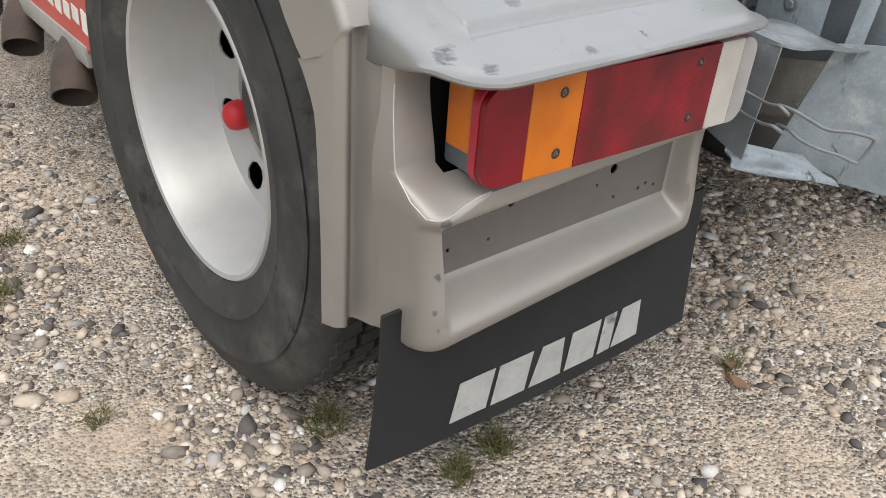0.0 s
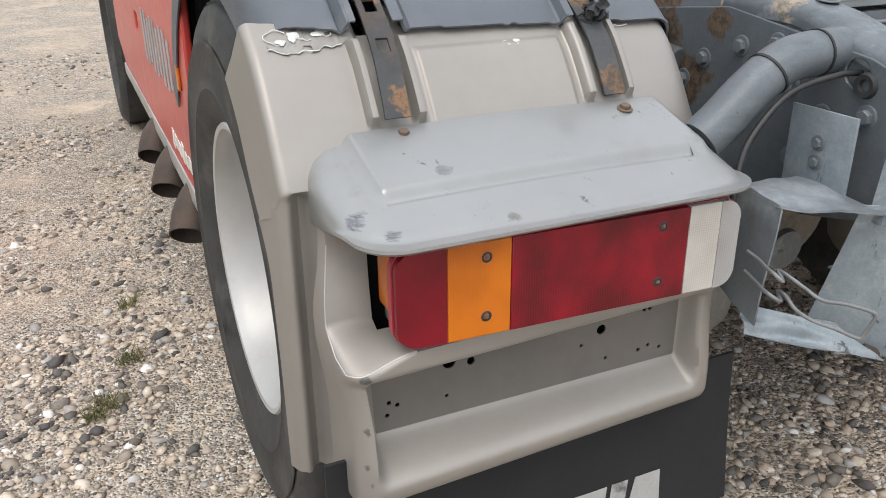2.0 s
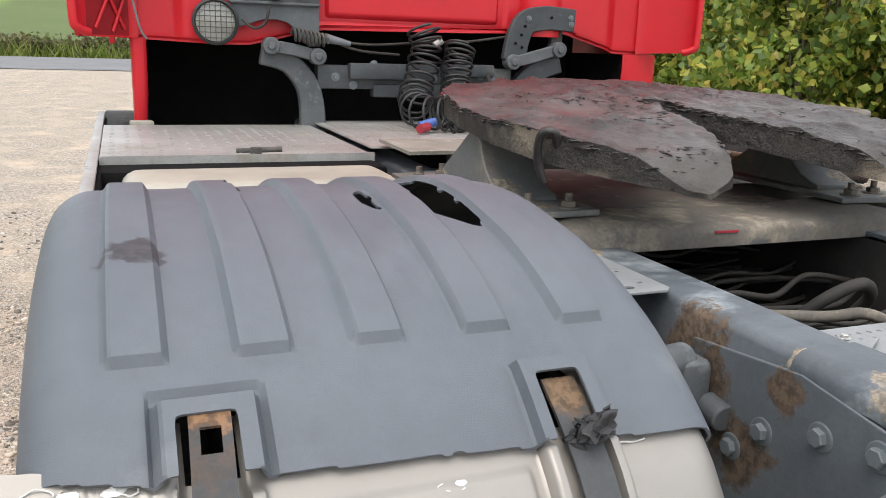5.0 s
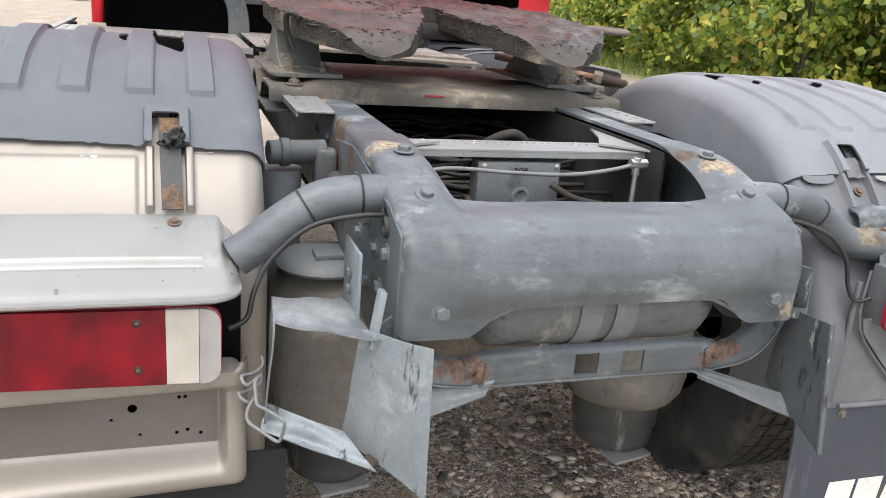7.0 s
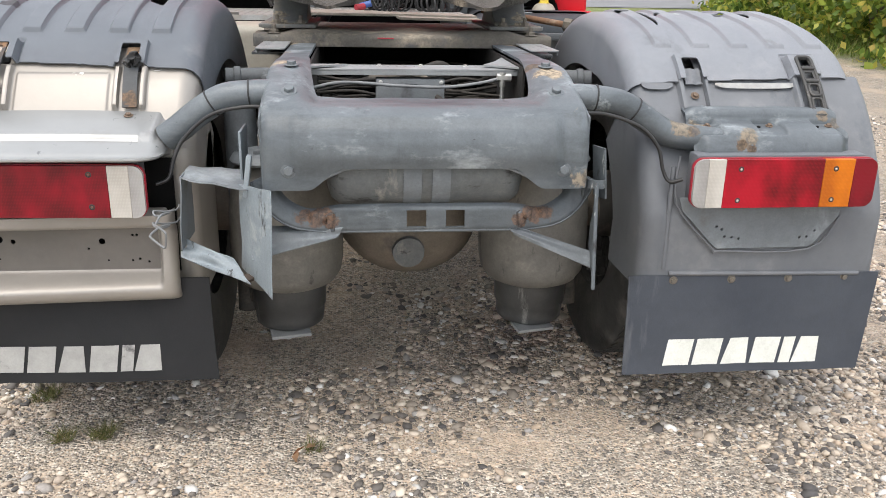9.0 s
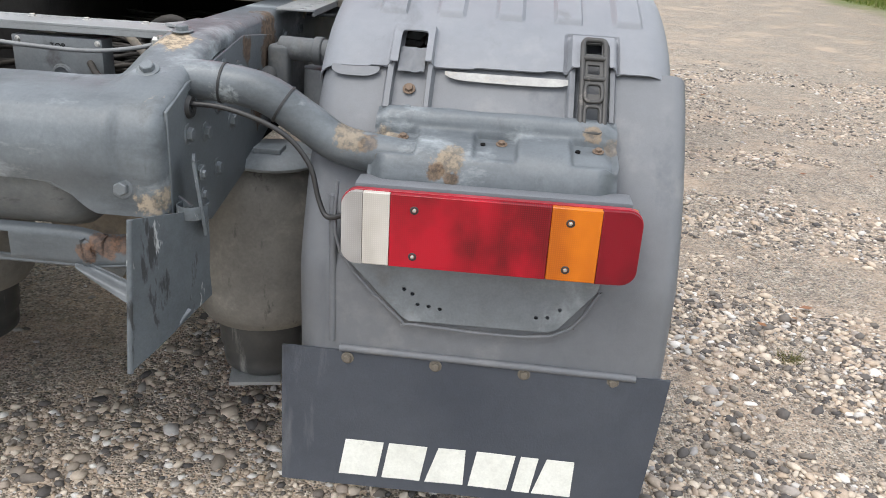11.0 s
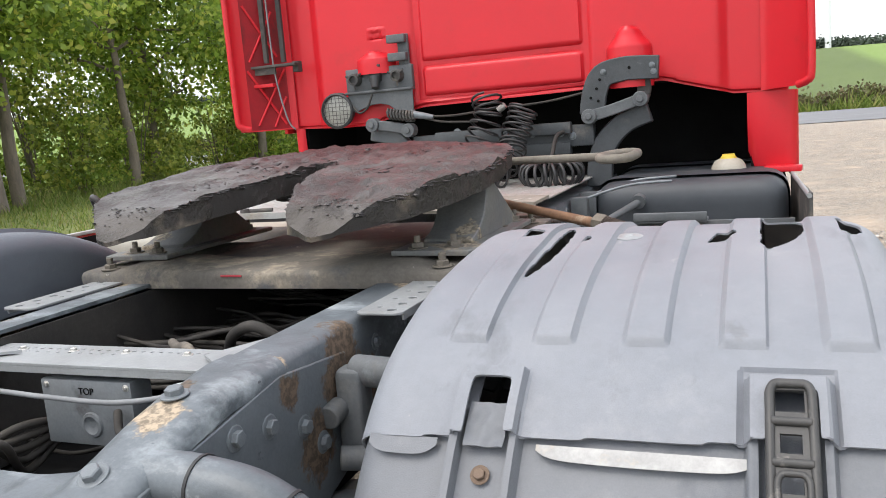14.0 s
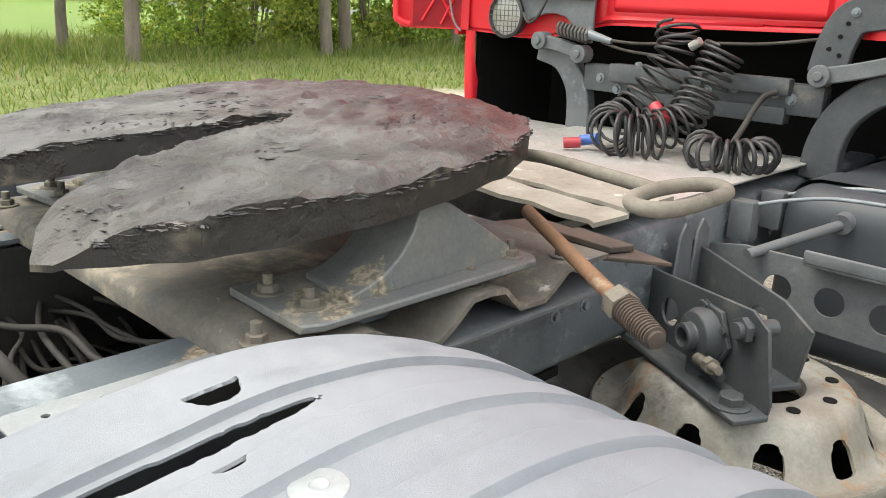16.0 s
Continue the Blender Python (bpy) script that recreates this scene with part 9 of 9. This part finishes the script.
tall[0].matrix_basis = pose(14.2, 11.5, -0.05)
for k, (x, y, s) in enumerate([(16.5, 17.0, 1.1), (16.0, 24.0, 1.1), (17.5, 10.0, 1.2)]):
    c = copy_thing(tall[0], pose(x, y, -0.05, 0, 0, 70 * k + 30))
    c.scale = (s, s, s)


def blades(n, zone, hgt, width, seed, lean=0.5):
    r = np.random.default_rng(seed)
    x0, x1, y0, y1 = zone
    px, py = r.uniform(x0, x1, n), r.uniform(y0, y1, n)
    zz = np.array([land(a, b) for a, b in zip(px, py)])
    clump = np.array([0.5 + noise.noise(Vector((a * 0.8, b * 0.8, 3))) for a, b in zip(px, py)])
    h = hgt * r.uniform(0.5, 1.2, n) * np.clip(0.45 + clump, 0.25, 1.5)
    a = r.uniform(0, 2 * math.pi, n)
    dx, dy = np.cos(a) * width, np.sin(a) * width
    lx, ly = r.normal(0, lean, n) * h, r.normal(0, lean, n) * h
    v = np.stack([np.stack([px - dx, py - dy, zz], 1), np.stack([px + dx, py + dy, zz], 1), np.stack([px + lx, py + ly, zz + h], 1)], 1).reshape(-1, 3)
    return v, np.arange(n * 3).reshape(-1, 3)


gparts = [blades(26000, (-22, -8.6, 1.5, 24), 0.15, 0.011, 1), blades(9000, (-21, -14.5, 4, 26), 0.40, 0.014, 2), blades(9000, (8.6, 13, 4, 26), 0.30, 0.012, 3), blades(9000, (-30, 40, 55.5, 62), 0.9, 0.06, 4)]
vs_, fs_, off = [], [], 0
for v, ff in gparts:
    vs_.append(v)
    fs_.append(ff + off)
    off += len(v)
tagged(new("meadow_grass", raw_mesh("meadow_grass", np.concatenate(vs_), np.concatenate(fs_), M["blade"])), "uneven green meadow grass beside the yard", "grass", kind="stuff")


def tuft(x, y, r, n, seed):
    v, ff = blades(n, (-r, r, -r, r), 0.035, 0.0016, seed, 0.9)
    q = np.random.default_rng(seed)
    ob = new("grass_tuft", raw_mesh("grass_tuft", v + np.array([0, 0, 0.002]), ff, M["drygrass"]))
    ob.location = (x, y, land(x, y) - 0.0)
    return tagged(ob, "small dry grass tuft growing through the gravel", "grass", "grass tufts in the gravel")


for k, (x, y, r, n) in enumerate([(-1.73, 0.83, 0.05, 260), (-1.80, 0.80, 0.03, 120), (-1.51, 1.26, 0.035, 120), (-1.44, 1.47, 0.03, 110), (-1.55, 1.21, 0.025, 80), (-1.13, 0.47, 0.035, 160), (-0.90, 0.24, 0.03, 150), (-1.0, 0.225, 0.025, 130), (-1.42, 1.83, 0.03, 90), (-0.30, 0.12, 0.02, 60), (-1.48, 0.72, 0.02, 60), (1.9, 1.2, 0.03, 90)]):
    tuft(x, y, r, n, 50 + k)
r = np.random.default_rng(9)
n = 70
px, py = np.concatenate([r.uniform(1.7, 6.5, n - 6), [-0.35, -0.33, 2.0, 2.1, 1.9, -0.3]]), np.concatenate([r.uniform(1.0, 9.0, n - 6), [0.08, 0.1, 1.5, 1.6, 1.4, 0.13]])
co_, f_ = leaf_cloud(np.stack([px, py, np.full(n, 0.012)], 1), 1, (0.01, 0.01, 0.002), 0.055, 3)
co_[:, 2] = 0.012 + (co_[:, 2] - 0.012) * 0.25
tagged(new("fallen_leaves", raw_mesh("fallen_leaves", co_, f_, M["leaf_dead"])), "brown fallen leaves scattered on the gravel", "leaves", kind="stuff")

# weeds on the far verge of the road, far woods and a mast on the hill
cs = [(x, 58.5 + 1.2 * noise.noise(Vector((x * 0.3, 1, 0))), max(0.25, 0.75 + 0.7 * noise.noise(Vector((x * 0.35, 4, 0))))) for x in lin(-45, 60, 420)]
co_, f_ = leaf_cloud(cs, 60, (0.25, 0.5, 0.28), 0.3, 17)
co_[:, 2] = np.maximum(co_[:, 2], 0.05)
tagged(new("roadside_weeds", raw_mesh("roadside_weeds", co_, f_, M["weed"])), "dry brown weeds along the far road verge", "weeds", kind="stuff")
cs = [(x, 300 + 20 * noise.noise(Vector((x * 0.01, 0, 0))), land(x, 300) + 0.6 + 1.6 * noise.noise(Vector((x * 0.03, 5, 0)))) for x in lin(-260, 260, 420)]
co_, f_ = leaf_cloud(cs, 150, (2.2, 3, 0.9), 1.1, 12)
tagged(new("far_wood", raw_mesh("far_wood", co_, f_, M["farwood"])), "dark far wood along the hill", "wood", kind="stuff")
for side in (-1, 1):
    cs = [(side * (75 + 15 * noise.noise(Vector((0, y * 0.03, side)))), y, 5.0 + 3 * noise.noise(Vector((3, y * 0.05, 0)))) for y in lin(-60, 60, 60)]
    co_, f_ = leaf_cloud(cs, 110, (3, 2, 3.6), 1.5, 13 + side)
    tagged(new("far_hedge", raw_mesh("far_hedge", co_, f_, M["leaf"])), "distant hedge beyond the meadow", "hedge", kind="stuff")
mast = bmesh.new()
cyl(mast, (21.5, 300, 12), (21.5, 300, 100), 1.0, 0.7, n=16)
tagged(part("wind_turbine_mast", mast, M["turbine"]), "white wind turbine mast far behind the field", "wind turbine")
